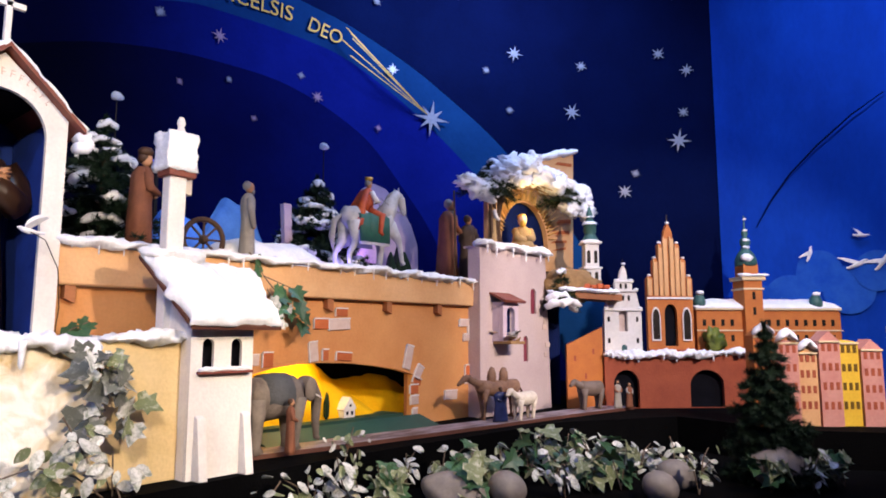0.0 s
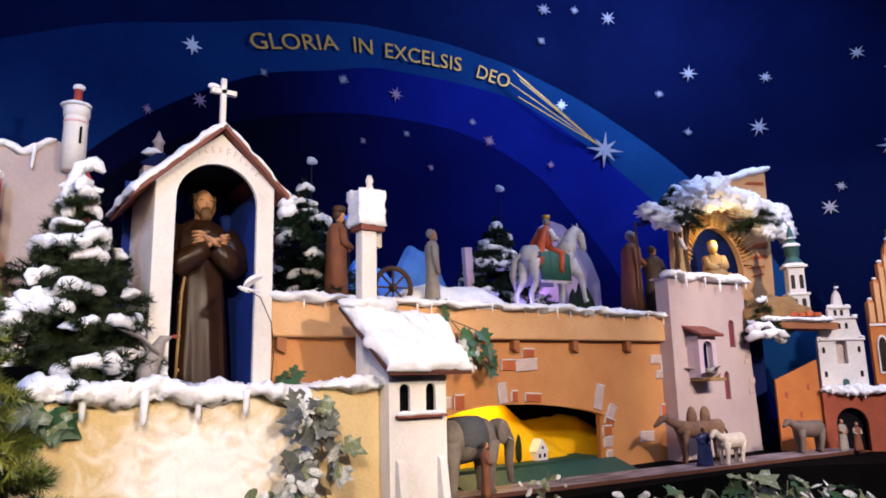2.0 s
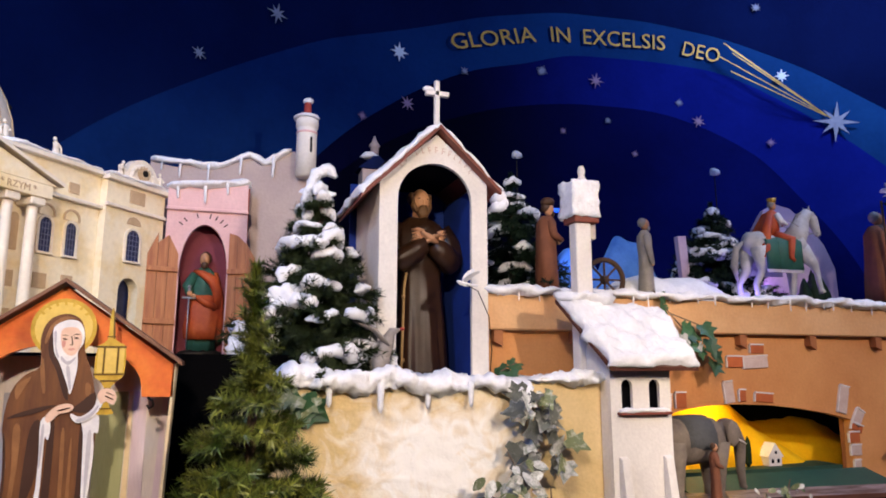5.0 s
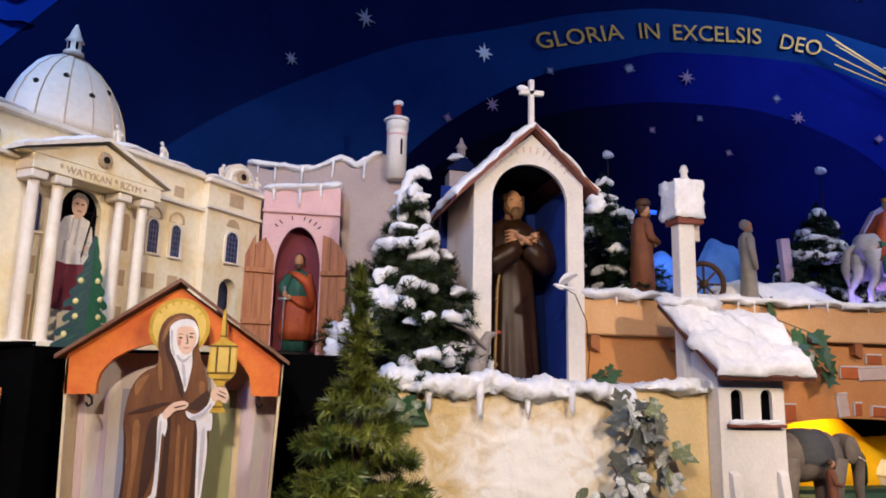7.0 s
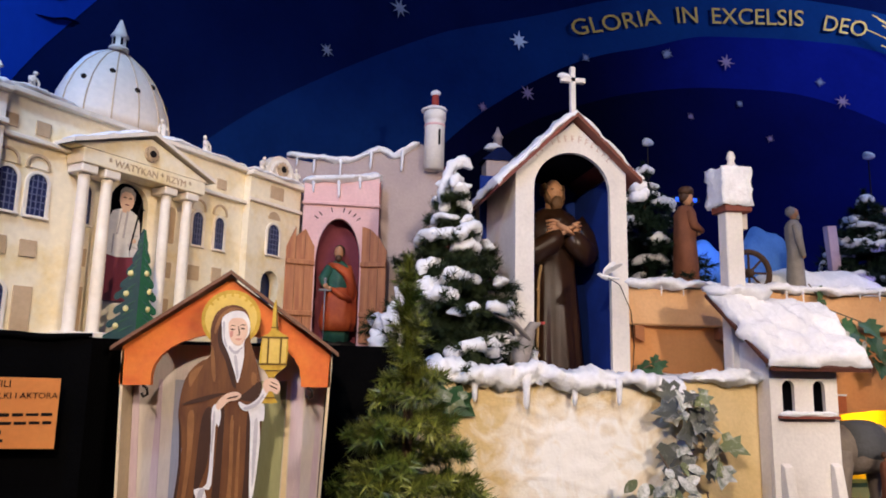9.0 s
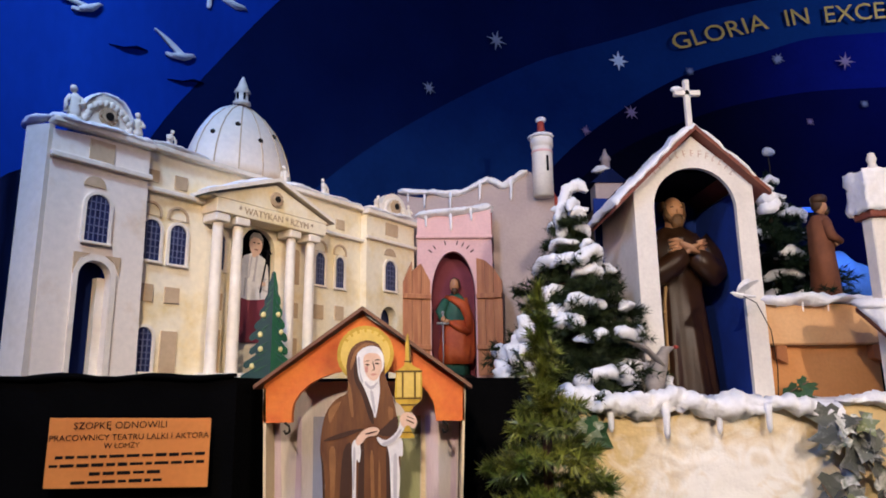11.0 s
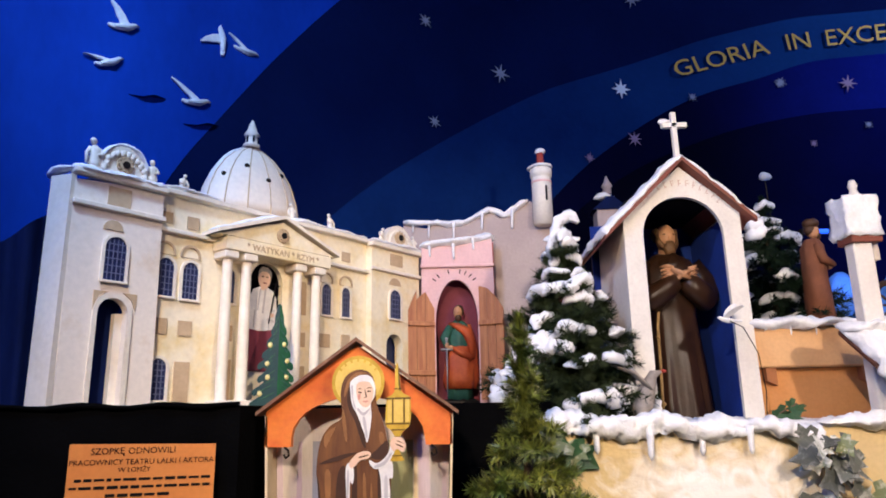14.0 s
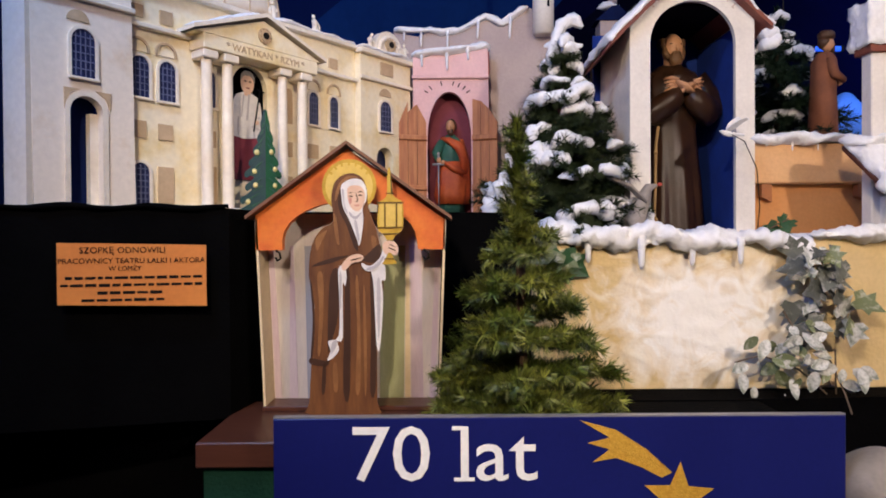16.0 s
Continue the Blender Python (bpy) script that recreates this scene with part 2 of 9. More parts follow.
ELEPHANTHIDE = paint("grey_elephant_hide", (0.19, 0.155, 0.125), (0.10, 0.08, 0.066), 0.75, 9, 0.4, 40)
ELEPHANTRUG = paint("dark_grey_saddle_rug", (0.075, 0.078, 0.08), None, 0.9, 12, 0.3)
SHEEPWOOL = paint("cream_wool_paint", (0.66, 0.58, 0.46), (0.5, 0.42, 0.33), 0.8, 20, 0.5)
YELLOWCLOTH = paint("yellow_cloth", (0.85, 0.50, 0.01), (0.78, 0.40, 0.005), 0.7, 5, 0.15)
GREENBOARD = paint("dark_green_board", (0.018, 0.065, 0.045), (0.012, 0.045, 0.035), 0.6, 5, 0.1)
TRACK = paint("worn_violet_grey_track", (0.30, 0.25, 0.27), (0.08, 0.05, 0.05), 0.5, 5, 0.2, stretch=(1, 3, 1), sharp=(0.4, 0.62))
TRACKEDGE = paint("brown_track_edge", (0.11, 0.045, 0.03), None, 0.5, 8, 0.15)
NEEDLEGREEN = paint("green_plastic_needles", (0.030, 0.060, 0.010), (0.20, 0.21, 0.036), 0.36, 9, 0.0, island=0.7)
NEEDLEDARK = paint("dark_green_plastic_needles", (0.016, 0.026, 0.010), (0.028, 0.036, 0.014), 0.5, 9, 0.0, island=0.35)
NEEDLEBLACK = paint("blackish_green_needles", (0.008, 0.018, 0.010), (0.012, 0.022, 0.012), 0.6, 9, 0.0, island=0.35)
LEAFGREEN = paint("green_ivy_leaf", (0.035, 0.10, 0.045), (0.06, 0.12, 0.05), 0.4, 30, 0.15, own=0.35)
LEAFFROST = paint("frosted_silver_leaf", (0.62, 0.62, 0.58), (0.16, 0.19, 0.14), 0.55, 30, 0.2, own=0.25, sharp=(0.42, 0.62))
LEAFGREY = paint("grey_green_frosted_leaf", (0.13, 0.14, 0.12), (0.42, 0.42, 0.40), 0.5, 24, 0.2, own=0.4, sharp=(0.5, 0.66))
LEAFOLIVE = paint("frosted_olive_leaf", (0.16, 0.19, 0.09), (0.5, 0.5, 0.4), 0.5, 34, 0.2, own=0.3, sharp=(0.5, 0.68))
STEM = paint("grey_brown_stem", (0.14, 0.10, 0.07), None, 0.8, 12, 0.2)
TREEPAINT = paint("painted_tree_green", (0.008, 0.050, 0.042), (0.005, 0.026, 0.036), 0.55, 16, 0.1)
TREELIGHT = paint("painted_tree_light_green", (0.025, 0.13, 0.05), (0.012, 0.075, 0.04), 0.55, 16, 0.1)
BAUBLE = paint("yellow_bauble_paint", (0.82, 0.72, 0.30), None, 0.5, 20, 0.0)
STONE = paint("grey_beige_pebble", (0.27, 0.24, 0.21), (0.15, 0.13, 0.12), 0.55, 7, 0.15)
BIRDGREY = paint("grey_bird_paint", (0.34, 0.30, 0.27), (0.2, 0.17, 0.15), 0.6, 20, 0.2)
BIRDWHITE = paint("white_bird_paint", (0.80, 0.79, 0.78), (0.55, 0.56, 0.6), 0.6, 20, 0.1)
LAVENDER = paint("lavender_paint", (0.50, 0.38, 0.44), (0.60, 0.50, 0.50), 0.65, 5, 0.08, stretch=(3, 1, 0.5))
SAGE = paint("sage_green_paint", (0.30, 0.31, 0.15), (0.36, 0.36, 0.22), 0.65, 5, 0.08, stretch=(3, 1, 0.5))
PEARL = paint("pearl_grey_paint", (0.62, 0.55, 0.47), (0.54, 0.47, 0.44), 0.65, 5, 0.08, stretch=(3, 1, 0.5))
HALO = paint("yellow_halo_paint", (0.70, 0.50, 0.12), (0.6, 0.40, 0.07), 0.6, 14, 0.05)
EMBERS = paint("orange_red_tiles", (0.62, 0.12, 0.02), (0.4, 0.06, 0.015), 0.5, 20, 0.2)
STRAWGOLD = paint("golden_straw", (0.55, 0.33, 0.09), (0.40, 0.21, 0.05), 0.8, 20, 0.4, 60, own=0.3)
STRAW = paint("straw_thatch", (0.34, 0.20, 0.08), (0.22, 0.12, 0.05), 0.9, 20, 0.5, 60)
PLASTER = paint("dim_plaster", (0.35, 0.33, 0.30), (0.28, 0.26, 0.24), 0.9, 2, 0.1)
FLOORTILE = paint("dark_stone_floor", (0.10, 0.09, 0.08), (0.07, 0.06, 0.055), 0.5, 3, 0.1)
# dim and clear blues carry the backdrop's uneven lighting in their colour
SKYNAVY = lit_sky_paint("navy_sky_paint", (0.0026, 0.0098, 0.062), (0.0009, 0.0042, 0.036), 3.6, 5.6)
SKYCOBALT = paint("cobalt_sky_paint", (0.005, 0.050, 0.40), (0.0025, 0.020, 0.20), 0.8, 1.3, 0.2, 30, sharp=(0.3, 0.75), spec=0.05, stretch=(1, 1, 0.5))
SKYBAND = lit_sky_paint("steel_blue_arc_paint", (0.0048, 0.027, 0.125), (0.0085, 0.058, 0.185), 0.0, 4.2)
SKYROYAL = lit_sky_paint("royal_blue_sky_paint", (0.0010, 0.0016, 0.022), (0.0062, 0.0155, 0.225), 1.6, 3.6)
SKYDEEP = lit_sky_paint("deep_night_paint", (0.0004, 0.0006, 0.008), (0.0024, 0.0060, 0.105), 1.6, 4.2)
SKYCLOUD = paint("hazy_blue_cloud_paint", (0.017, 0.082, 0.38), (0.006, 0.048, 0.33), 0.8, 5, 0.1, 30, spec=0.05)
STARWHITE = paint("silver_star_paint", (0.34, 0.33, 0.37), (0.22, 0.21, 0.27), 0.6, 30, 0.05)
STARROSE = paint("rose_star_paint", (0.40, 0.22, 0.32), None, 0.6, 30, 0.05)
HILLBLUE = paint("pale_blue_hill_paint", (0.10, 0.26, 0.60), (0.05, 0.16, 0.45), 0.7, 5, 0.1)
HILLMAUVE = paint("mauve_rock_paint", (0.50, 0.38, 0.46), (0.36, 0.26, 0.38), 0.7, 4, 0.15)


# ---- mesh helpers ----
def part(name, bm, mats, parent=None, label="", smooth=False, m=None):
    """Links a bmesh as one object under parent."""
    me = bpy.data.meshes.new(name)
    bm.to_mesh(me)
    bm.free()
    for mat in mats if isinstance(mats, (list, tuple)) else [mats]:
        me.materials.append(mat)
    if smooth:
        me.polygons.foreach_set("use_smooth", [True] * len(me.polygons))
    ob = new(name, me)
    ob.parent = parent
    if m is not None:
        ob.matrix_basis = m
    return tagged(ob, label=label)


def raw(name, verts, faces, mats, parent=None, label="", smooth=False, m=None, index=None):
    me = bpy.data.meshes.new(name)
    me.from_pydata([tuple(v) for v in verts], [], faces)
    for mat in mats if isinstance(mats, (list, tuple)) else [mats]:
        me.materials.append(mat)
    if index is not None:
        me.polygons.foreach_set("material_index", index)
    if smooth:
        me.polygons.foreach_set("use_smooth", [True] * len(me.polygons))
    ob = new(name, me)
    ob.parent = parent
    if m is not None:
        ob.matrix_basis = m
    return tagged(ob, label=label)


def thing(name, m, label, category, group="", kind=""):
    ob = new(name)
    ob.empty_display_size = 0.05
    ob.matrix_basis = m
    return tagged(ob, label, category, group, kind)


def finish(bm, bev=0.0):
    bmesh.ops.recalc_face_normals(bm, faces=bm.faces)
    if bev:
        bmesh.ops.bevel(bm, geom=[e for e in bm.edges if e.is_manifold and e.calc_face_angle(0) > 0.6], offset=bev, segments=1, affect="EDGES", clamp_overlap=True)
    return bm


def box(x0, x1, y0, y1, z0, z1, bev=0.0, bm=None, mat=0, m=None):
    own = bm is None
    bm = bm or bmesh.new()
    vs = [bm.verts.new((x, y, z)) for x in (x0, x1) for y in (y0, y1) for z in (z0, z1)]
    if m is not None:
        for v in vs:
            v.co = m @ v.co
    for q in ((0, 1, 3, 2), (4, 6, 7, 5), (0, 4, 5, 1), (2, 3, 7, 6), (0, 2, 6, 4), (1, 5, 7, 3)):
        bm.faces.new([vs[i] for i in q]).material_index = mat
    return finish(bm, bev) if own else bm


def slab(outline, holes=(), y0=0.0, y1=0.02, bm=None, mat=0, bev=0.0):
    """A board in the x-z plane between y0 (front) and y1, with holes cut through it."""
    own = bm is None
    bm = bm or bmesh.new()
    flat = bmesh.new()
    loops = [list(outline)] + [list(h) for h in holes]
    for lp in loops:
        vs = [flat.verts.new((x, 0, z)) for x, z in lp]
        for i in range(len(vs)):
            flat.edges.new((vs[i], vs[(i + 1) % len(vs)]))
    bmesh.ops.triangle_fill(flat, use_beauty=True, use_dissolve=False, edges=flat.edges[:])
    flat.verts.index_update()
    a = [bm.verts.new((v.co.x, y0, v.co.z)) for v in flat.verts]
    b = [bm.verts.new((v.co.x, y1, v.co.z)) for v in flat.verts]
    for f in flat.faces:
        i = [v.index for v in f.verts]
        bm.faces.new([a[k] for k in i]).material_index = mat
        bm.faces.new([b[k] for k in reversed(i)]).material_index = mat
    k = 0
    for lp in loops:
        n = len(lp)
        for i in range(n):
            p, q = k + i, k + (i + 1) % n
            bm.faces.new((a[p], a[q], b[q], b[p])).material_index = mat
        k += n
    flat.free()
    return finish(bm, bev) if own else bm


def arch(x0, x1, z0, z1, n=10, rise=None):
    """Outline of an opening with a round head."""
    r = (x1 - x0) / 2
    rise = r if rise is None else rise
    c = (x0 + x1) / 2
    return [(x0, z0), (x1, z0)] + [(c + r * math.cos(math.pi * i / n), z1 - rise + rise * math.sin(math.pi * i / n)) for i in range(n + 1)]


def gothic(x0, x1, z0, zs, z1, n=6):
    """Outline of an opening with a pointed head."""
    c = (x0 + x1) / 2
    right = [(x1 + (c - x1) * (1 - math.cos(math.pi / 2 * i / n)), zs + (z1 - zs) * math.sin(math.pi / 2 * i / n)) for i in range(n + 1)]
    left = [(2 * c - x, z) for x, z in reversed(right[:-1])]
    return [(x0, z0), (x1, z0)] + right + left


def lathe(profile, n=16, bm=None, mat=0, c=(0, 0, 0), sx=1.0, sy=1.0, fold=None):
    """Turns (radius, z) pairs round the upright axis; fold(angle, z) scales the radius."""
    own = bm is None
    bm = bm or bmesh.new()
    rings = []
    for r, z in profile:
        ring = []
        for i in range(n):
            a = 2 * math.pi * i / n
            k = r * (fold(a, z) if fold else 1)
            ring.append(bm.verts.new((c[0] + k * math.cos(a) * sx, c[1] + k * math.sin(a) * sy, c[2] + z)))
        rings.append(ring)
    for p, q in zip(rings, rings[1:]):
        for i in range(n):
            bm.faces.new((p[i], p[(i + 1) % n], q[(i + 1) % n], q[i])).material_index = mat
    bm.faces.new(rings[0][::-1]).material_index = mat
    bm.faces.new(rings[-1]).material_index = mat
    return finish(bm) if own else bm


def tube(pts, radii, bm=None, mat=0, n=8, flat=1.0):
    """A round limb through the points, with a radius at each."""
    own = bm is None
    bm = bm or bmesh.new()
    pts = [Vector(p) for p in pts]
    if not isinstance(radii, (list, tuple)):
        radii = [radii] * len(pts)
    rings = []
    side = None
    for i, p in enumerate(pts):
        d = (pts[min(i + 1, len(pts) - 1)] - pts[max(i - 1, 0)]).normalized()
        if side is None:
            side = d.cross(Vector((0, 0, 1)) if abs(d.z) < 0.9 else Vector((1, 0, 0))).normalized()
        else:
            side = (side - d * side.dot(d)).normalized()
        up = side.cross(d)
        rings.append([bm.verts.new(p + radii[i] * (math.cos(2 * math.pi * k / n) * side + flat * math.sin(2 * math.pi * k / n) * up)) for k in range(n)])
    for p, q in zip(rings, rings[1:]):
        for i in range(n):
            bm.faces.new((p[i], p[(i + 1) % n], q[(i + 1) % n], q[i])).material_index = mat
    bm.faces.new(rings[0][::-1]).material_index = mat
    bm.faces.new(rings[-1]).material_index = mat
    return finish(bm) if own else bm


def ball(c, r, bm=None, mat=0, rough=0.0, freq=20.0, sub=2, m=None):
    """An ellipsoid with radii r, roughened by noise."""
    own = bm is None
    bm = bm or bmesh.new()
    r = (r, r, r) if isinstance(r, (int, float)) else r
    got = bmesh.ops.create_icosphere(bm, subdivisions=sub, radius=1)
    for v in got["verts"]:
        d = v.co.copy()
        k = 1 + rough * noise.noise(Vector(c) * 7 + d * freq * max(r))
        p = Vector((d.x * r[0] * k, d.y * r[1] * k, d.z * r[2] * k))
        v.co = (m @ p if m is not None else p) + Vector(c)
    for f in {f for v in got["verts"] for f in v.link_faces}:
        f.material_index = mat
    return bm


def snow_roll(pts, w, h, seed, bm=None, drips=(), step=0.010, lump=0.5):
    """A wavy roll of snow wadding along a line, with hanging tongues: drips are (share of the line, length, width)."""
    own = bm is None
    bm = bm or bmesh.new()
    pts = [Vector(p) for p in pts]
    way, n = [], 14
    for a, b in zip(pts, pts[1:]):
        k = max(2, int((b - a).length / step))
        way += [a.lerp(b, i / k) for i in range(k)]
    way.append(pts[-1])
    rings = []
    for i, p in enumerate(way):
        d = (way[min(i + 1, len(way) - 1)] - way[max(i - 1, 0)]).normalized()
        side = d.cross(Vector((0, 0, 1))).normalized()
        up = side.cross(d)
        end = min(1, 0.35 + min(i, len(way) - 1 - i) * 0.25)
        ring = []
        for k in range(n):
            a = 2 * math.pi * k / n
            o = Vector((p.x * 9 + seed * 3.1, p.y * 9 + math.cos(a) * 0.5, p.z * 9 + math.sin(a) * 0.6))
            f = end * (1 + lump * noise.noise(o) + lump * 0.7 * noise.noise(o * 3.3) + lump * 0.45 * noise.noise(o * 8.1))
            ring.append(bm.verts.new(p + side * (math.cos(a) * w / 2 * f) + up * (math.sin(a) * h / 2 * f + h * 0.35 * noise.noise(o * 0.8))))
        rings.append(ring)
    for p, q in zip(rings, rings[1:]):
        for i in range(n):
            bm.faces.new((p[i], p[(i + 1) % n], q[(i + 1) % n], q[i]))
    bm.faces.new(rings[0][::-1])
    bm.faces.new(rings[-1])
    for share, length, width in drips:
        p = way[int(share * (len(way) - 1))]
        d = (way[-1] - way[0]).normalized()
        front = d.cross(Vector((0, 0, 1))).normalized()
        if front.y > 0:
            front = -front
        q = p + front * w * 0.34
        lean = 0.1 * noise.noise(q * 31)
        tube([q + Vector((lean * length * k, 0, h * 0.1 - length * k)) for k in (0, 0.3, 0.6, 0.85, 1.0)], [width * f for f in (0.6, 0.5, 0.42, 0.4, 0.15)], bm, n=7)
    return finish(bm) if own else bm


def snow_sheet(nx, ny, place, thick, seed, lump=1.0):
    """A lumpy quilt of snow over a surface: place(u, v) gives the point and the way up."""
    bm = bmesh.new()
    top, low = [], []
    for i in range(nx + 1):
        for j in range(ny + 1):
            p, up = place(i / nx, j / ny)
            p, up = Vector(p), Vector(up)
            e = min(i, nx - i, j, ny - j)
            o = p * 14 + Vector((seed, 0, 0))
            k = thick * (0.25 if e == 0 else 0.8 if e == 1 else 1.0) * (1 + lump * 0.5 * noise.noise(o) + lump * 0.35 * noise.noise(o * 3))
            wob = Vector((noise.noise(o * 1.3), noise.noise(o * 1.3 + Vector((9, 0, 0))), 0)) * (thick * 0.8 if e == 0 else 0)
            top.append(bm.verts.new(p + up * k + wob))
            low.append(bm.verts.new(p - up * 0.004 + wob))
    w = ny + 1
    for i in range(nx):
        for j in range(ny):
            q = (i * w + j, (i + 1) * w + j, (i + 1) * w + j + 1, i * w + j + 1)
            bm.faces.new([top[k] for k in q])
            bm.faces.new([low[k] for k in reversed(q)])
    rim = [i * w for i in range(nx + 1)] + [nx * w + j for j in range(1, ny + 1)] + [i * w + ny for i in range(nx - 1, -1, -1)] + [j for j in range(ny - 1, 0, -1)]
    for a, b in zip(rim, rim[1:] + rim[:1]):
        bm.faces.new((top[a], low[a], low[b], top[b]))
    return finish(bm)


def letters(text, size, depth=0.002, bold=0.0):
    """Mesh of a line of text in the x-z plane, centred on its length, standing on z = 0."""
    cu = bpy.data.curves.new("lettering", "FONT")
    cu.body, cu.size, cu.align_x, cu.extrude, cu.resolution_u, cu.offset = text, size, "CENTER", depth / 2, 3, bold
    ob = bpy.data.objects.new("lettering", cu)
    me = bpy.data.meshes.new_from_object(ob)
    bm = bmesh.new()
    bm.from_mesh(me)
    bpy.data.objects.remove(ob)
    bpy.data.curves.remove(cu)
    bpy.data.meshes.remove(me)
    for v in bm.verts:
        v.co = Vector((v.co.x, -v.co.z, v.co.y))
    bmesh.ops.recalc_face_normals(bm, faces=bm.faces)
    return bm


def islands(bm):
    """Splits a mesh into its loose pieces, so that each letter stands by itself."""
    left, out = set(bm.verts), []
    while left:
        seed = left.pop()
        isle, todo = {seed}, [seed]
        while todo:
            for e in todo.pop().link_edges:
                for v in e.verts:
                    if v not in isle:
                        isle.add(v)
                        todo.append(v)
        left -= isle
        one = bmesh.new()
        made = {v: one.verts.new(v.co) for v in isle}
        for f in {f for v in isle for f in v.link_faces}:
            one.faces.new([made[v] for v in f.verts])
        out.append(one)
    bm.free()
    return sorted(out, key=lambda o: min(v.co.x for v in o.verts))


def star_bm(r, points=8, inner=0.32, thick=0.004, turn=0.2):
    lp = []
    for i in range(points * 2):
        k = r * (1 if i % 4 == 0 else 0.8 if i % 2 == 0 else inner)
        a = math.pi * i / points + turn
        lp.append((k * math.sin(a), k * math.cos(a)))
    return slab(lp, (), 0, thick)


# ---- room and backdrop ----
part("floor", box(-5, 9, -5, 6, -0.1, 0), FLOORTILE)["kind"] = "structure"
part("ceiling", box(-5, 9, -5, 6, 5.6, 5.75), PLASTER)["kind"] = "structure"
for nm, b in (("wall_north", (-5, 9, 6, 6.2)), ("wall_south", (-5, 9, -5.2, -5)), ("wall_west", (-5.2, -5, -5, 6)), ("wall_east", (9, 9.2, -5, 6))):
    part(nm, box(*b, 0, 5.6), PLASTER)["kind"] = "structure"

# the painted sky hangs on an oval: centre, half axes, and its length counted from the middle
OX, OY, OA, OB = 2.3, 1.0, 4.1, 3.5
TH = np.linspace(math.pi + 0.6, -1.2, 2000)
PX, PY = OX + OA * np.cos(TH), OY + OB * np.sin(TH)
PS = np.concatenate([[0], np.cumsum(np.hypot(np.diff(PX), np.diff(PY)))])
PS -= PS[np.argmin(abs(TH - math.pi / 2))]


def sky(s, z, off=0.0):
    """A point of the backdrop, off metres in front of it."""
    a = float(np.interp(s, PS, TH))
    n = Vector((math.cos(a) / OA, math.sin(a) / OB, 0)).normalized()
    return Vector((OX + OA * math.cos(a), OY + OB * math.sin(a), z)) - n * off


def sky_pose(s, z, off=0.0):
    """A pose on the backdrop whose x runs along it and whose y points away from the viewer."""
    a = float(np.interp(s, PS, TH))
    n = Vector((math.cos(a) / OA, math.sin(a) / OB, 0)).normalized()
    x = Vector((n.y, -n.x, 0))
    return Matrix.Translation(sky(s, z, off)) @ Matrix(((x.x, n.x, 0), (x.y, n.y, 0), (0, 0, 1))).to_4x4()


def sky_sheet(name, low, high, s0, s1, off, mat, label, n=90, rows=10, parent=None):
    """A sheet of the sky between two edges, given as height over length."""
    vs, fs = [], []
    for i in range(n + 1):
        s = s0 + (s1 - s0) * i / n
        a, b = low(s), max(high(s), low(s) + 0.001)
        for j in range(rows + 1):
            vs.append(sky(s, a + (b - a) * j / rows, off + 0.01 * math.sin(s * 7.0) * math.sin(s * 2.3)))
    for i in range(n):
        for j in range(rows):
            k = i * (rows + 1) + j
            fs.append((k, k + 1, k + rows + 2, k + rows + 1))
    ob = raw(name, vs, fs, mat, parent, label, True)
    return ob


def curve(pts):
    xs, zs = [p[0] for p in pts], [p[1] for p in pts]

    def at(s):
        # smooth cubic through the points
        i = max(0, min(len(xs) - 2, int(np.searchsorted(xs, s)) - 1))
        h = xs[i + 1] - xs[i]
        u = min(1, max(0, (s - xs[i]) / h))
        d = lambda k: (zs[min(k + 1, len(xs) - 1)] - zs[max(k - 1, 0)]) / (xs[min(k + 1, len(xs) - 1)] - xs[max(k - 1, 0)])
        m0, m1 = d(i) * h, d(i + 1) * h
        return (2 * u**3 - 3 * u**2 + 1) * zs[i] + (u**3 - 2 * u**2 + u) * m0 + (-2 * u**3 + 3 * u**2) * zs[i + 1] + (u**3 - u**2) * m1

    return at


OUTER = curve([(-4.0, 1.7), (-3.15, 2.62), (-2.5, 3.14), (-1.69, 3.66), (-1.0, 3.95), (-0.36, 4.2), (0.4, 4.36), (1.2, 4.32), (1.95, 4.1), (2.6, 3.71), (3.24, 3.15), (3.9, 2.3), (4.3, 1.2)])
INNER = curve([(-2.3, 2.1), (-1.7, 2.84), (-1.26, 3.25), (-0.6, 3.68), (0.0, 3.88), (0.45, 4.0), (1.1, 3.99), (1.63, 3.9), (2.13, 3.64), (2.86, 3.01), (3.3, 2.4), (3.75, 1.2)])
DEEP = curve([(-2.0, 2.2), (-1.5, 2.8), (-0.8, 3.26), (0.12, 3.55), (1.12, 3.55), (1.85, 3.22), (2.2, 2.83), (2.6, 2.2), (2.9, 1.25)])
FAR = curve([(-4.7, 1.4), (-4.09, 2.59), (-3.86, 2.95), (-3.5, 3.47), (-3.08, 4.01), (-2.4, 4.75), (-1.7, 5.5)])
flat = lambda z: (lambda s: z)

backdrop = thing("backdrop", pose(0, 0, 0), "tall curved stage backdrop painted as a starry night sky", "backdrop", kind="structure")
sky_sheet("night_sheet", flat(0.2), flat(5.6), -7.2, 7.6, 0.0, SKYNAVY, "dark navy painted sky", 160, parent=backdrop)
sky_sheet("left_sheet", lambda s: FAR(s) if s > -4.7 else 0.2, flat(5.6), -7.2, -1.75, 0.004, SKYCOBALT, "bright cobalt blue painted cloth", 140, parent=backdrop)
sky_sheet("right_sheet", flat(0.2), flat(5.6), 5.1, 7.6, 0.010, SKYCOBALT, "bright cobalt blue painted cloth", 50, parent=backdrop)
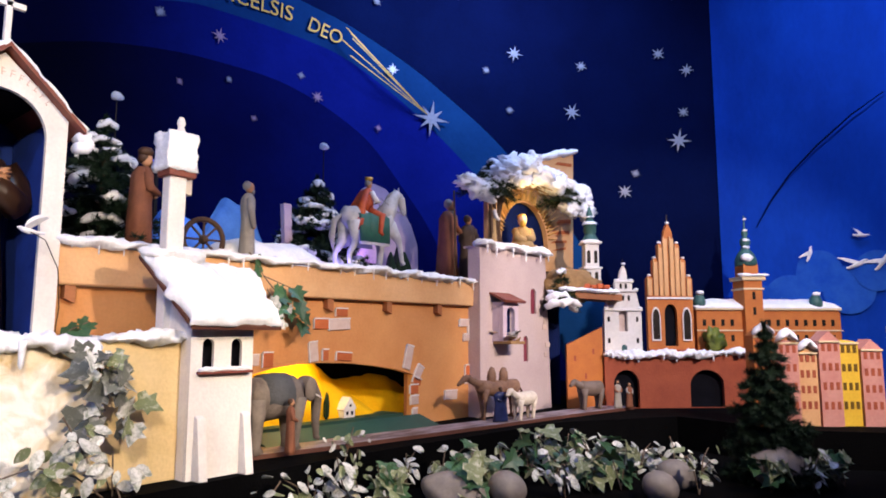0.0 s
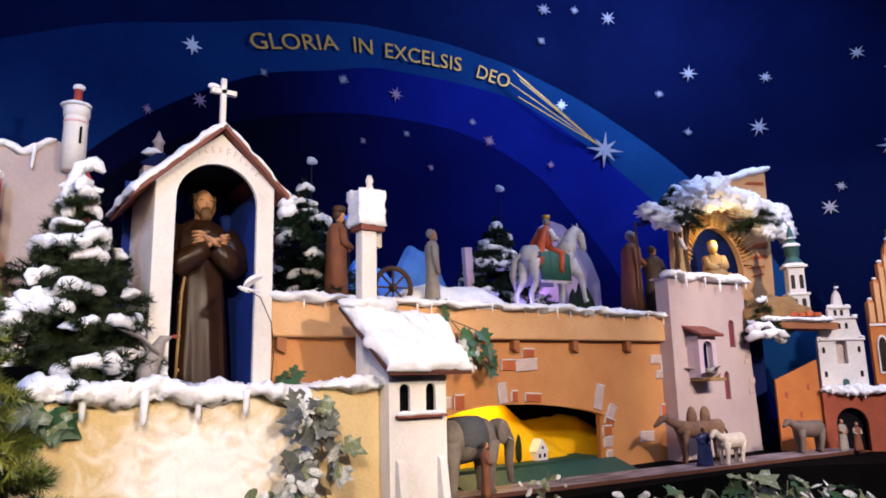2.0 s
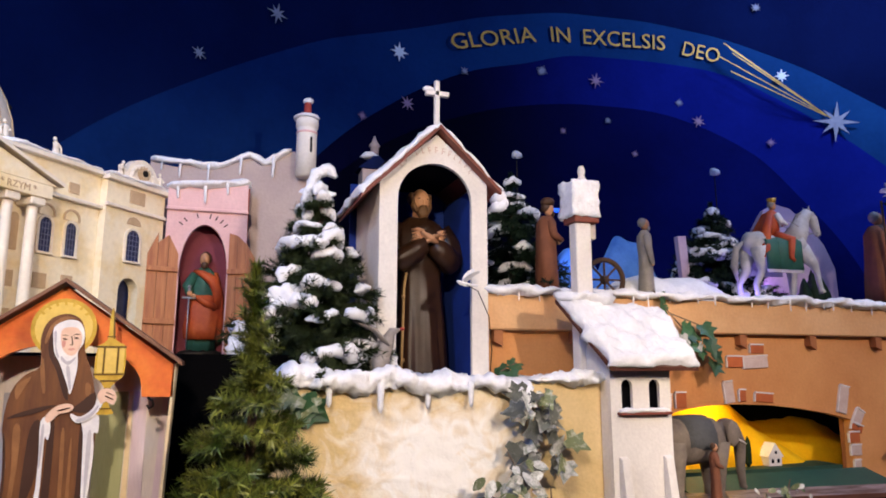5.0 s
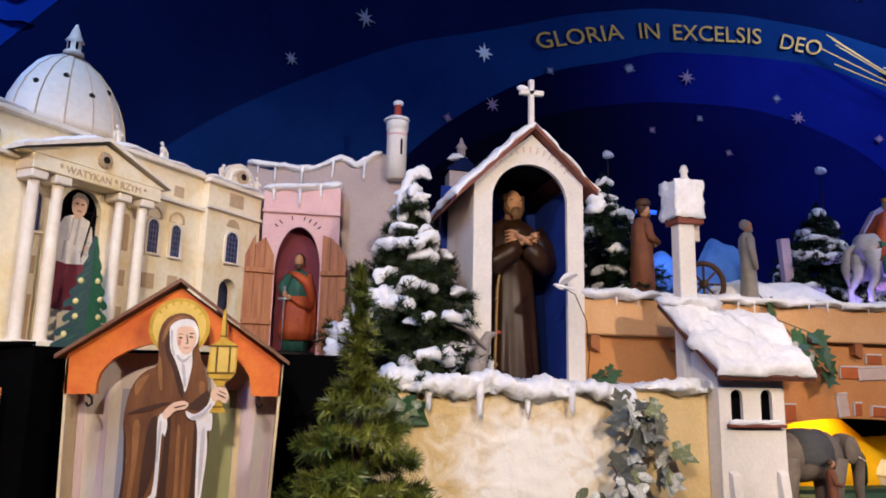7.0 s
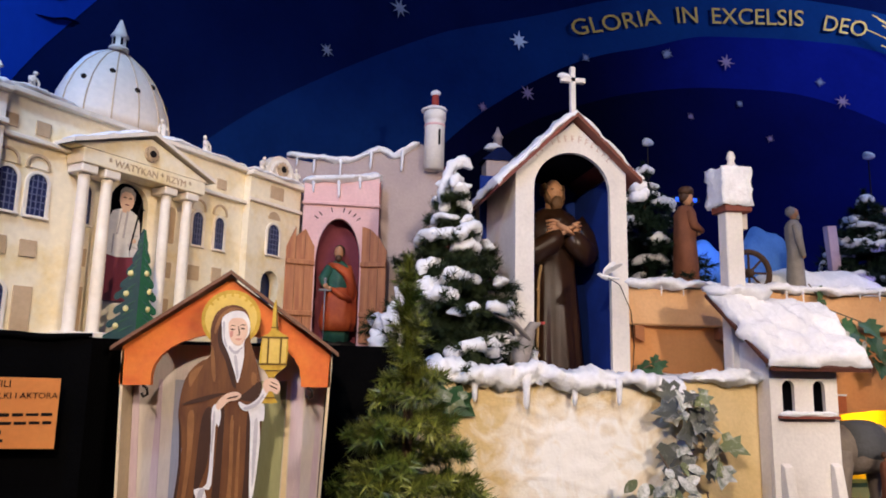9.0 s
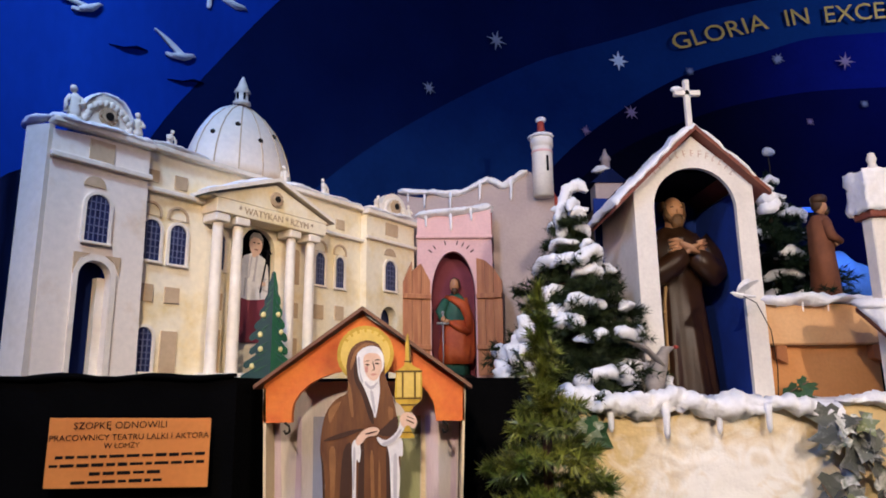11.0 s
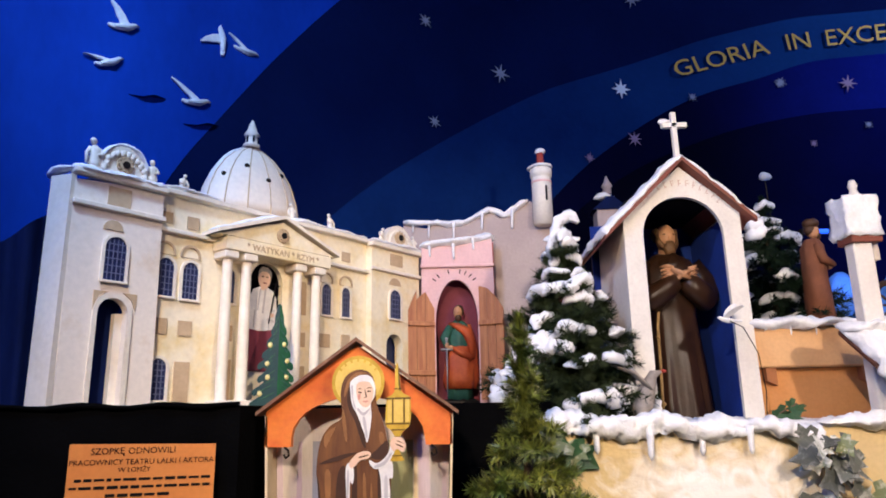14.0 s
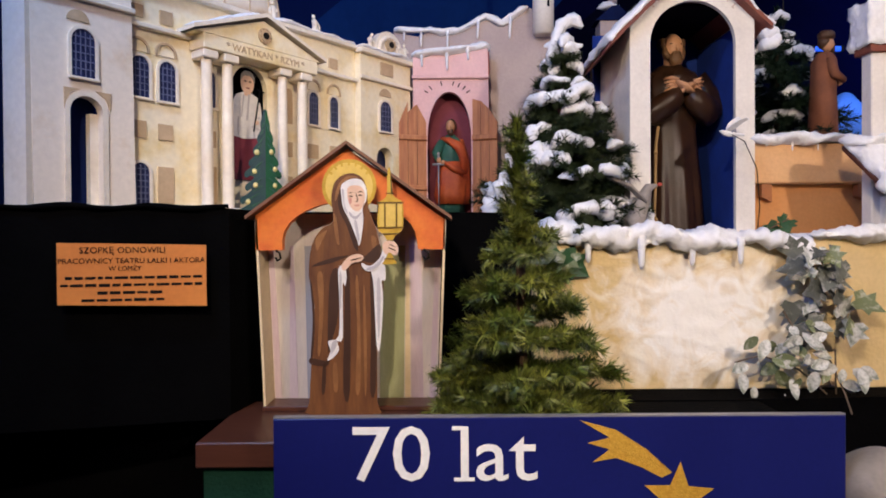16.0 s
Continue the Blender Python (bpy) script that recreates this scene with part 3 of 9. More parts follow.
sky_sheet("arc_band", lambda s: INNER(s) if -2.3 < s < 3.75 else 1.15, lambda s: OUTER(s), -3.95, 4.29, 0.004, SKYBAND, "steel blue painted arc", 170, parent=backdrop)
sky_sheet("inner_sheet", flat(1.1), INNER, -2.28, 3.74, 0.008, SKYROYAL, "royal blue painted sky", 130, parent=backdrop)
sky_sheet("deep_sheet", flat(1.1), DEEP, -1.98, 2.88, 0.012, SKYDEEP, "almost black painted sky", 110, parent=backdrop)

# hazy round clouds on the right cloth
for i, (s, z, r) in enumerate([(5.62, 1.80, 0.20), (5.84, 2.02, 0.17), (6.05, 1.86, 0.19), (5.40, 1.75, 0.17), (6.25, 2.0, 0.16)]):
    bm = bmesh.new()
    ring = [(s + r * (1 + 0.06 * noise.noise(Vector((i * 5, math.cos(a) * 2, math.sin(a) * 2)))) * math.cos(a), z + r * math.sin(a)) for a in [2 * math.pi * k / 28 for k in range(28)]]
    vs = [bm.verts.new(sky(a, b, 0.018 + 0.003 * i)) for a, b in ring]
    bm.faces.new(vs)
    finish(bm)
    part("painted_cloud", bm, SKYCLOUD, backdrop, "hazy pale blue painted cloud")

# silver and rose stars: length, height, radius
STARS = [(-2.0, 3.74, .075), (-2.5, 3.30, .05), (-2.556, 3.985, .055), (-0.93, 4.49, .08), (0.12, 3.82, .04), (-0.53, 3.72, .04), (1.29, 3.643, .04), (2.01, 4.78, .075), (2.61, 4.71, .08),
         (3.295, 4.133, .085), (3.023, 3.955, .045), (1.97, 4.467, .05), (3.246, 3.582, .045), (3.93, 4.017, .06), (4.638, 4.09, .07), (4.88, 3.905, .07), (3.835, 3.571, .09), (4.838, 3.511, .06),
         (4.79, 3.251, .11), (4.4, 2.97, .05), (4.3, 2.805, .08), (2.3, 4.786, .05), (0.133, 3.833, .05), (0.684, 3.467, .035)]
ROSE = [(0.595, 3.795, .07), (1.44, 3.486, .06), (-1.0, 3.378, .065), (-1.353, 3.213, .04), (0.9, 3.2, .035), (0.3, 3.35, .035), (2.0, 3.3, .04)]
for row, mat, lab in ((STARS, STARWHITE, "small silver painted star on the night sky"), (ROSE, STARROSE, "faint rose painted star on the night sky")):
    for k, (s, z, r) in enumerate(row):
        ob = part("painted_star", star_bm(r, 8, 0.3, 0.003, 0.15 + 0.3 * (k % 3)), mat, None, lab, m=sky_pose(s, z, 0.022))
        tagged(ob, category="star", group="stars of the painted sky")

bright = part("bright_star", star_bm(0.075, 8, 0.4, 0.004, 0.0), WHITEPRINT, None, "bright white star on the painted arc", m=sky_pose(-1.07, 3.752, 0.022))
tagged(bright, category="star")

# the comet and its golden rays
comet = thing("comet_star", sky_pose(2.49, 3.435, 0.05), "large silver comet star with thin golden rays", "comet star")
part("star", star_bm(0.17, 8, 0.28, 0.006, 0.12), STARWHITE, comet)
for i, (du, dz) in enumerate([(-0.84, 0.66), (-0.80, 0.62), (-0.89, 0.55), (-0.78, 0.575), (-0.80, 0.42)]):
    n = Vector((-dz, 0, du)).normalized() * 0.0024
    a, b = Vector((-0.04, 0, 0.03)), Vector((du, 0, dz))
    bm = slab([((a - n).x, (a - n).z), ((a + n).x, (a + n).z), ((b + n * 1.6).x, (b + n * 1.6).z), ((b - n * 1.6).x, (b - n * 1.6).z)], (), 0.0, 0.004)
    part("ray", bm, GOLD, comet, "thin gold ray", m=pose(0, 0, 0, 0, 0, 13))
st = part("small_star", star_bm(0.06, 8, 0.4, 0.004, 0.0), WHITEPRINT, None, "bright white star among the comet's rays", m=sky_pose(2.117, 3.846, 0.05))
tagged(st, category="star")

# golden words along the arc
inscription = thing("golden_inscription", pose(0, 0, 0), "golden capital letters painted along the blue arc", "inscription")
BASE = curve([(-0.7, 3.83), (-0.62, 3.875), (0.09, 4.065), (0.35, 4.095), (0.5, 4.10), (0.85, 4.105), (1.2, 4.09), (1.34, 4.055), (1.63, 3.985), (1.8, 3.93)])
for word, s0, s1 in (("GLORIA", -0.625, 0.09), ("IN", 0.222, 0.385), ("EXCELSIS", 0.5, 1.195), ("DEO", 1.335, 1.63)):
    bm = letters(word, 0.185, 0.004)
    xs = [v.co.x for v in bm.verts]
    lo, hi = min(xs), max(xs)
    for v in bm.verts:
        s = s0 + (s1 - s0) * (v.co.x - lo) / (hi - lo)
        slope = (BASE(s + 0.01) - BASE(s - 0.01)) / 0.02
        s -= v.co.z * slope
        v.co = sky(s, BASE(s) + v.co.z, 0.026 - v.co.y)
    for one in islands(bm):
        part("letter", one, GOLD, inscription)


def dove(name, m, span, mat, label, fold=0.5):
    """A flat-bellied bird with two raised wings, carved in one piece."""
    bm = bmesh.new()
    tube([(-0.62 * span, 0, 0.02 * span), (-0.35 * span, 0, 0), (0, 0, 0), (0.25 * span, 0, 0.05 * span), (0.36 * span, 0, 0.10 * span), (0.46 * span, 0, 0.09 * span)],
         [0.05 * span, 0.07 * span, 0.13 * span, 0.11 * span, 0.075 * span, 0.01 * span], bm, n=8)
    bm_wing = [(0.16, 0.04), (-0.02, 0.05), (-0.16, 0.22), (-0.34, 0.46), (-0.52, 0.66), (-0.40, 0.70), (-0.16, 0.58), (0.06, 0.36), (0.17, 0.16)]
    for sgn in (-1, 1):
        rise = lambda y: 0.05 + fold * y * (0.9 if sgn > 0 else 1.25)
        low = [bm.verts.new((x * span, sgn * y * span * (1 if sgn > 0 else 0.5), rise(y) * span)) for x, y in bm_wing]
        top = [bm.verts.new(v.co + Vector((0, 0, 0.025 * span))) for v in low]
        bm.faces.new(top)
        bm.faces.new(low[::-1])
        for i in range(len(low)):
            k = (i + 1) % len(low)
            bm.faces.new((top[i], low[i], low[k], top[k]))
    ob = part(name, finish(bm), mat, None, label, m=m)
    return tagged(ob, category="bird")


def relief_dove(m, span, lean, label, wing=1.0):
    """A thin carved dove in flight, in one piece: body, fanned tail and a raised wing that leans back."""
    body = [(-0.56, 0.06), (-0.58, -0.02), (-0.46, -0.08), (-0.20, -0.11), (0.06, -0.12), (0.24, -0.05), (0.34, 0.02), (0.47, 0.03), (0.40, 0.08), (0.30, 0.12), (0.18, 0.09)]
    feather = [(0.14, 0.10), (0.10, 0.34), (0.0, 0.58), (-0.14, 0.74), (-0.20, 0.70), (-0.16, 0.52), (-0.17, 0.34), (-0.14, 0.18), (-0.16, 0.06), (-0.34, 0.04)]
    out = [(x * span, z * span) for x, z in body] + [((x - lean * z) * span, z * wing * span) for x, z in feather]
    bm = slab(out, (), -0.010, 0.004, bev=0.003)
    tube([(-0.40 * span, -0.008, -0.01 * span), (0.0, -0.012, -0.01 * span), (0.30 * span, -0.010, 0.06 * span), (0.42 * span, -0.008, 0.05 * span)], [0.05 * span, 0.09 * span, 0.055 * span, 0.01 * span], bm, n=8)
    ob = part("dove", finish(bm), BIRDWHITE, None, label, m=m)
    return tagged(ob, category="bird", group="doves on the sky")


for s, z, ry, sp, ln, wg in ((-4.37, 3.19, -20, 0.15, 0.15, 1.0), (-4.42, 3.00, -30, 0.14, 0.9, 0.45), (-3.88, 3.365, -95, 0.16, 0.2, 1.0), (-3.73, 3.355, 2, 0.14, 0.9, 0.6), (-3.985, 2.985, -14, 0.15, 0.9, 0.95)):
    relief_dove(sky_pose(s, z, 0.012) @ pose(0, 0, 0, 0, ry, 0), sp, ln, "small white dove on the cobalt cloth", wg)
for s, z, ry, sp, ln, wg in ((5.786, 2.17, -70, 0.13, 0.4, 0.7), (6.13, 2.06, -20, 0.16, 0.8, 0.9), (6.17, 2.28, 10, 0.12, 0.6, 0.6), (6.3, 2.07, -50, 0.16, 0.6, 0.9)):
    relief_dove(sky_pose(s, z, 0.036) @ pose(0, 0, 0, 0, ry, 0), sp, ln, "small white dove on the cobalt cloth", wg)


# ---- stage tables ----
def table(name, outline, z0, z1, mat, label, top=None):
    """A platform with an uneven plan, cut out along the outline (x, y)."""
    bm = bmesh.new()
    a = [bm.verts.new((x, y, z0)) for x, y in outline]
    b = [bm.verts.new((x, y, z1)) for x, y in outline]
    bm.faces.new(a[::-1])
    bm.faces.new(b).material_index = 1 if top else 0
    for i in range(len(a)):
        j = (i + 1) % len(a)
        bm.faces.new((a[i], a[j], b[j], b[i]))
    ob = part(name, finish(bm), [mat, top] if top else mat, None, label)
    ob["kind"] = "structure"
    return ob


table("stage_table", [(-3.0, 2.15), (0.9, 2.15), (1.9, 2.2), (2.62, 2.21), (4.01, 2.11), (4.75, 1.7), (4.55, 0.9), (4.9, 0.3), (5.0, -0.3), (7, -0.3), (7, 4.8), (-3.0, 4.8)], 0.2, 0.965, BLACKCLOTH, "stage table hung with black cloth")
table("front_ledge", [(1.0, 1.05), (3.4, 0.2), (5.0, -0.5), (4.99, -0.3), (4.89, 0.3), (4.54, 0.9), (4.74, 1.69), (4.0, 2.105), (2.62, 2.205), (1.0, 2.145)], 0.2, 0.76, BLACKCLOTH, "lower stage ledge covered with black cloth")
shelf = thing("front_shelf", pose(0, 0, 0), "brown varnished shelf board hung with green cloth", "shelf")
part("board", box(-0.625, 0.28, 1.70, 2.148, 0.905, 0.97, 0.004), BROWNSHELF, shelf)
part("cloth", box(-0.61, 0.28, 1.72, 2.14, 0.2, 0.905), GREENCLOTH, shelf, "dark green cloth")
table("dark_shelf", [(0.282, 1.70), (0.99, 1.70), (0.99, 2.14), (0.282, 2.14)], 0.2, 0.962, BLACKCLOTH, "shelf covered with black cloth")

table("vatican_plinth", [(-2.3, 1.56), (-0.62, 1.975), (-0.58, 2.22), (0.42, 2.42), (0.55, 2.47), (0.75, 3.75), (-1.3, 3.3), (-2.3, 2.0)], 0.96, 1.572, BLACKCLOTH, "high plinth draped with black cloth")
# the loose edge of the black cloth
drape = bmesh.new()
tube([(-2.3 + 1.68 * k / 40, 1.553 + 0.415 * k / 40 + 0.004 * math.sin(k * 2.1), 1.574 + 0.004 * math.sin(k * 1.3)) for k in range(41)], [0.008 + 0.002 * math.sin(k * 0.9) for k in range(41)], drape, n=6)
part("cloth_hem", finish(drape), BLACKCLOTH, None, "hem of the black cloth", True)["kind"] = "structure"

# the dark blue drape beside the facade
bm = bmesh.new()
for i in range(41):
    u = i / 40
    for j in range(13):
        w = j / 12
        x = -1.66 + 0.50 * u + 0.012 * math.sin(u * 40 + w)
        y = 1.72 + 0.42 * u + 0.022 * math.sin(u * 34 + 1.5 * w)
        bm.verts.new((x, y, 1.56 + w * (0.40 + 0.13 * u + 0.38 * u ** 3)))
bm.verts.ensure_lookup_table()
for i in range(40):
    for j in range(12):
        k = i * 13 + j
        bm.faces.new([bm.verts[q] for q in (k, k + 13, k + 14, k + 1)])
ob = part("drape", finish(bm), BLUECLOTH, None, "dark blue cloth hanging in folds beside the facade", True)
tagged(ob, category="drape")


# ---- the ivory palace with dome ----
def lattice_window(parent, x0, x1, z0, z1, y, nx=3, nz=5, mat=WINDOWBLUE, bars=LEAD):
    """A round-headed painted window with a raised lattice, a frame and a sill."""
    w = part("window", slab(arch(x0, x1, z0, z1, 8), (), y, y + 0.006), mat, parent, "dark blue arched window")
    bm = bmesh.new()
    t = 0.0016
    for i in range(1, nx):
        x = x0 + (x1 - x0) * i / nx
        box(x - t, x + t, y - 0.002, y + 0.001, z0, z1 - 0.006, bm=bm)
    for j in range(1, nz):
        z = z0 + (z1 - z0) * j / nz
        r = (x1 - x0) / 2
        k = max(0, z - (z1 - r))
        half = math.sqrt(max(0.0001, r * r - k * k))
        c = (x0 + x1) / 2
        box(c - half, c + half, y - 0.002, y + 0.001, z - t, z + t, bm=bm)
    part("lattice", finish(bm), bars, w)
    part("sill", box(x0 - 0.010, x1 + 0.010, y - 0.012, y, z0 - 0.011, z0 - 0.002, 0.002), VATPALE, w)
    part("surround", slab(arch(x0 - 0.009, x1 + 0.009, z0 - 0.0015, z1 + 0.009, 10), [arch(x0 + 0.0005, x1 - 0.0005, z0 - 0.001, z1 - 0.0005, 10)], y - 0.006, y + 0.004), VATPALE, w)


def relief(parent, x0, x1, z0, z1, y, mat=VATPANEL, name="panel"):
    part(name, slab([(x0, z0), (x1, z0), (x1, z1), (x0, z1)], (), y - 0.003, y + 0.004), mat, parent, "beige painted panel")


def rosette(parent, x, z, r, y):
    bm = bmesh.new()
    for rad, dep in ((r, 0.006), (r * 0.72, 0.010), (r * 0.42, 0.014)):
        slab([(x + rad * math.cos(a), z + rad * math.sin(a)) for a in [2 * math.pi * k / 18 for k in range(18)]], (), y - dep, y, bm, mat=1 if rad == r * 0.42 else 0)
    for k in range(10):
        a = 2 * math.pi * k / 10
        ball((x + r * 0.86 * math.cos(a), y - 0.008, z + r * 0.86 * math.sin(a)), r * 0.14, bm, 0, sub=1)
    part("rosette", finish(bm), [VATPANEL, IRON], parent, "carved round rosette")


def figurine(parent, x, y, z, h, mat=VATPALE):
    """A little worn roof sculpture on a block, draped and leaning on one arm, in one plain piece."""
    rn = random.Random(int(x * 1000) + 7)
    bm = box(x - 0.17 * h, x + 0.17 * h, y - 0.13 * h, y + 0.13 * h, z, z + 0.16 * h)
    lean = rn.uniform(-0.08, 0.08) * h
    side = rn.choice((-1, 1))
    lathe([(0.16 * h, 0.14 * h), (0.17 * h, 0.28 * h), (0.13 * h, 0.46 * h), (0.16 * h, 0.62 * h), (0.14 * h, 0.70 * h), (0.05 * h, 0.78 * h)], 12, bm, c=(x, y, z), sy=0.75, fold=lambda a, q: 1 + 0.16 * math.sin(4 * a + q * 70 + x * 9))
    tube([(x + side * 0.13 * h, y, z + 0.68 * h), (x + side * 0.26 * h, y - 0.04 * h, z + 0.50 * h), (x + side * 0.24 * h, y - 0.05 * h, z + 0.22 * h)], [0.06 * h, 0.055 * h, 0.06 * h], bm, n=7)
    tube([(x - side * 0.13 * h, y, z + 0.68 * h), (x - side * 0.17 * h, y - 0.10 * h, z + 0.52 * h), (x - side * 0.04 * h, y - 0.15 * h, z + 0.46 * h)], [0.06 * h, 0.055 * h, 0.04 * h], bm, n=7)
    ball((x + lean, y - 0.03 * h, z + 0.87 * h), (0.085 * h, 0.09 * h, 0.11 * h), bm, 0, 0.2, 60, sub=2)
    for v in bm.verts:
        k = (v.co.z - z) / h
        v.co += Vector((lean * k * k + 0.03 * h * noise.noise(v.co * 90), 0.03 * h * noise.noise(v.co * 90 + Vector((4, 0, 0))), 0))
    part("sculpture", finish(bm), [mat], parent, "small weathered roof sculpture", True)


vat = thing("palace_facade", pose(-1.14, 2.05, 0, 0, 0, 52.43), "ivory painted model facade of a domed palace, dusted with snow", "model building")
Z0 = 1.576
# left pavilion
part("left_pavilion", slab([(-0.083, Z0), (0.225, Z0), (0.215, 2.33), (-0.09, 2.30)], [arch(0.018, 0.118, Z0 + 0.001, 1.925, 10)], 0.0, 0.03), VATPAVILION, vat)
part("side_wall", slab([(0, 0), (0.088, 0), (0.09, 0.74), (0, 0.735)], (), 0, 0.02), VATPALE, vat, "pale side wall", m=Matrix.Translation((-0.085, 0.002, Z0)) @ pose(0, 0, 0, 0, 0, 108))
part("door_jamb", box(0.094, 0.12, 0.031, 0.058, Z0, 1.88), VATPALE, vat)
part("door_drape", box(0.0, 0.12, 0.06, 0.07, Z0, 1.95), BLUECLOTH, vat, "dark blue cloth behind the open arch")
part("arch_trim", slab(arch(0.004, 0.134, Z0, 1.943, 12), [arch(0.018, 0.118, Z0 + 0.0005, 1.925, 12)], -0.008, -0.001), VATPALE, vat)
part("cornice", box(-0.095, 0.222, -0.018, 0.0, 2.214, 2.232, 0.003), VATPALE, vat)
part("cornice", box(-0.10, 0.222, -0.024, 0.02, 2.318, 2.336, 0.003), VATPALE, vat)
lattice_window(vat, 0.023, 0.096, 1.983, 2.13, -0.004, 5, 6)
relief(vat, 0.019, 0.097, 2.237, 2.301, -0.001)
part("lunette", slab([(0.046 + 0.034 * math.cos(a), 2.152 + 0.034 * math.sin(a)) for a in [math.pi * k / 10 for k in range(11)]], (), -0.004, 0.002), VATPANEL, vat)
part("spandrel", slab([(0.002, 1.945), (0.05, 1.945), (0.02, 1.93), (0.004, 1.88)], (), -0.004, 0.001), VATPANEL, vat)
part("spandrel", slab([(0.098, 1.945), (0.146, 1.945), (0.143, 1.89), (0.128, 1.925)], (), -0.004, 0.001), VATPANEL, vat)
# rounded crest with a rosette
part("crest", slab([(0.06 + 0.085 * math.cos(a), 2.335 + 0.115 * math.sin(a)) for a in [math.pi * k / 14 for k in range(15)]], (), -0.01, 0.03), VATPALE, vat)
bm = bmesh.new()
snow_roll([(0.06 + 0.088 * math.cos(a), 0.008, 2.34 + 0.118 * math.sin(a)) for a in [math.pi * (0.06 + 0.88 * k / 10) for k in range(11)]], 0.05, 0.016, 3, bm)
part("crest_snow", finish(bm), SNOW, vat, "line of white snow", True)
rosette(vat, 0.06, 2.381, 0.03, -0.011)
for cx in (0.06, 1.455):
    rn = random.Random(int(cx * 100))
    for k in range(12):
        a = math.pi * (0.02 + 0.96 * k / 11)
        part("carving", ball((cx + (0.062 + 0.012 * rn.random()) * math.cos(a), -0.012, 2.352 + 0.07 * math.sin(a)), (0.011, 0.007, 0.013), rough=0.5, freq=200, sub=2), VATPALE, vat, "small carved scroll", True)
figurine(vat, -0.035, 0.0, 2.335, 0.12)
figurine(vat, 0.165, 0.0, 2.335, 0.10)
# main wing
holes = [arch(0.622, 0.782, 1.70, 2.15, 10)]
part("main_wall", slab([(0.226, Z0), (1.27, Z0), (1.27, 2.35), (0.216, 2.335)], holes, 0.035, 0.06), VATICAN, vat)
# black board puts the doorway's shade into colour
part("door_shade", box(0.58, 0.90, 0.13, 0.14, 1.6, 2.20), DARK, vat, "black board standing for the doorway's shade")
part("cornice", box(0.216, 1.28, 0.012, 0.035, 2.190, 2.206, 0.003), VATPALE, vat)
part("cornice", box(0.212, 1.28, 0.005, 0.07, 2.334, 2.352, 0.003), VATPALE, vat)
Y = 0.032
for x0, x1, z0, z1 in ((0.227, 0.292, 1.962, 2.098), (0.326, 0.389, 1.960, 2.096), (0.506, 0.546, 1.967, 2.096), (0.993, 1.048, 1.97, 2.105), (1.111, 1.163, 1.97, 2.104)):
    lattice_window(vat, x0, x1, z0, z1, Y, 4, 6)
lattice_window(vat, 0.228, 0.290, 1.6, 1.742, Y, 4, 7)
for x0, x1, z0, z1 in ((0.232, 0.28, 1.825, 1.882), (0.323, 0.376, 1.826, 1.879), (0.32, 0.378, 1.578, 1.733), (0.234, 0.272, 2.227, 2.268), (0.332, 0.379, 2.222, 2.269), (0.988, 1.045, 1.826, 1.885), (1.113, 1.164, 1.83, 1.89),
                       (0.99, 1.045, 2.225, 2.268), (1.11, 1.16, 2.227, 2.27), (0.505, 0.548, 1.82, 1.88), (0.505, 0.548, 1.60, 1.75), (0.872, 0.905, 1.82, 1.88), (0.872, 0.905, 1.60, 1.74)):
    relief(vat, x0, x1, z0, z1, Y)
part("niche_panel", slab(arch(0.868, 0.905, 1.955, 2.097, 8), (), Y - 0.004, Y + 0.002), VATPANEL, vat)
for x in (0.253, 0.353, 1.02, 1.137):
    part("hood_mould", slab(arch(x - 0.040, x + 0.040, 2.112, 2.160, 10, 0.036), [arch(x - 0.033, x + 0.033, 2.1125, 2.152, 10, 0.030)], Y - 0.004, Y + 0.002), VATPANEL, vat)
# portico
for x0, x1 in ((0.455, 0.500), (0.540, 0.586), (0.792, 0.835), (0.892, 0.937)):
    c, r = (x0 + x1) / 2, (x1 - x0) / 2
    col = part("column", lathe([(r * 1.05, 0), (r * 1.05, 0.02), (r * 0.9, 0.03), (r * 0.92, 0.2), (r * 0.82, 0.52), (r * 0.80, 0.545)], 16, c=(c, -0.02, Z0)), VATPALE, vat, smooth=True)
    part("capital", box(c - r * 1.35, c + r * 1.35, -0.02 - r * 1.35, 0.03, 2.122, 2.152, 0.004), VATPALE, col)
    part("base", box(c - r * 1.4, c + r * 1.4, -0.02 - r * 1.4, 0.03, Z0, Z0 + 0.022, 0.004), VATPALE, col)
part("entablature", box(0.445, 0.968, -0.055, 0.036, 2.153, 2.205, 0.003), VATICAN, vat)
part("pediment", slab([(0.41, 2.206), (0.985, 2.206), (0.702, 2.306)], (), -0.055, 0.036), VATICAN, vat)
for a, b in (((0.395, 2.206), (0.702, 2.318)), ((1.0, 2.208), (0.702, 2.318))):
    bm = slab([a, b, (b[0], b[1] + 0.014), (a[0], a[1] + 0.014)], (), -0.075, 0.04)
    part("pediment_cornice", bm, VATPALE, vat)
    bm = snow_roll([(a[0], -0.02, a[1] + 0.018), (b[0], -0.02, b[1] + 0.018)], 0.075, 0.02, a[0] * 10)
    part("pediment_snow", bm, SNOW, vat, "line of white snow", True)
rosette(vat, 0.702, 2.248, 0.03, -0.056)
bm = letters("* WATYKAN * RZYM *", 0.036, 0.002)
for v in bm.verts:
    v.co += Vector((0.715, -0.0575, 2.165))
for one in islands(bm):
    part("letter", one, VATPANEL, vat, "faded capital letter")
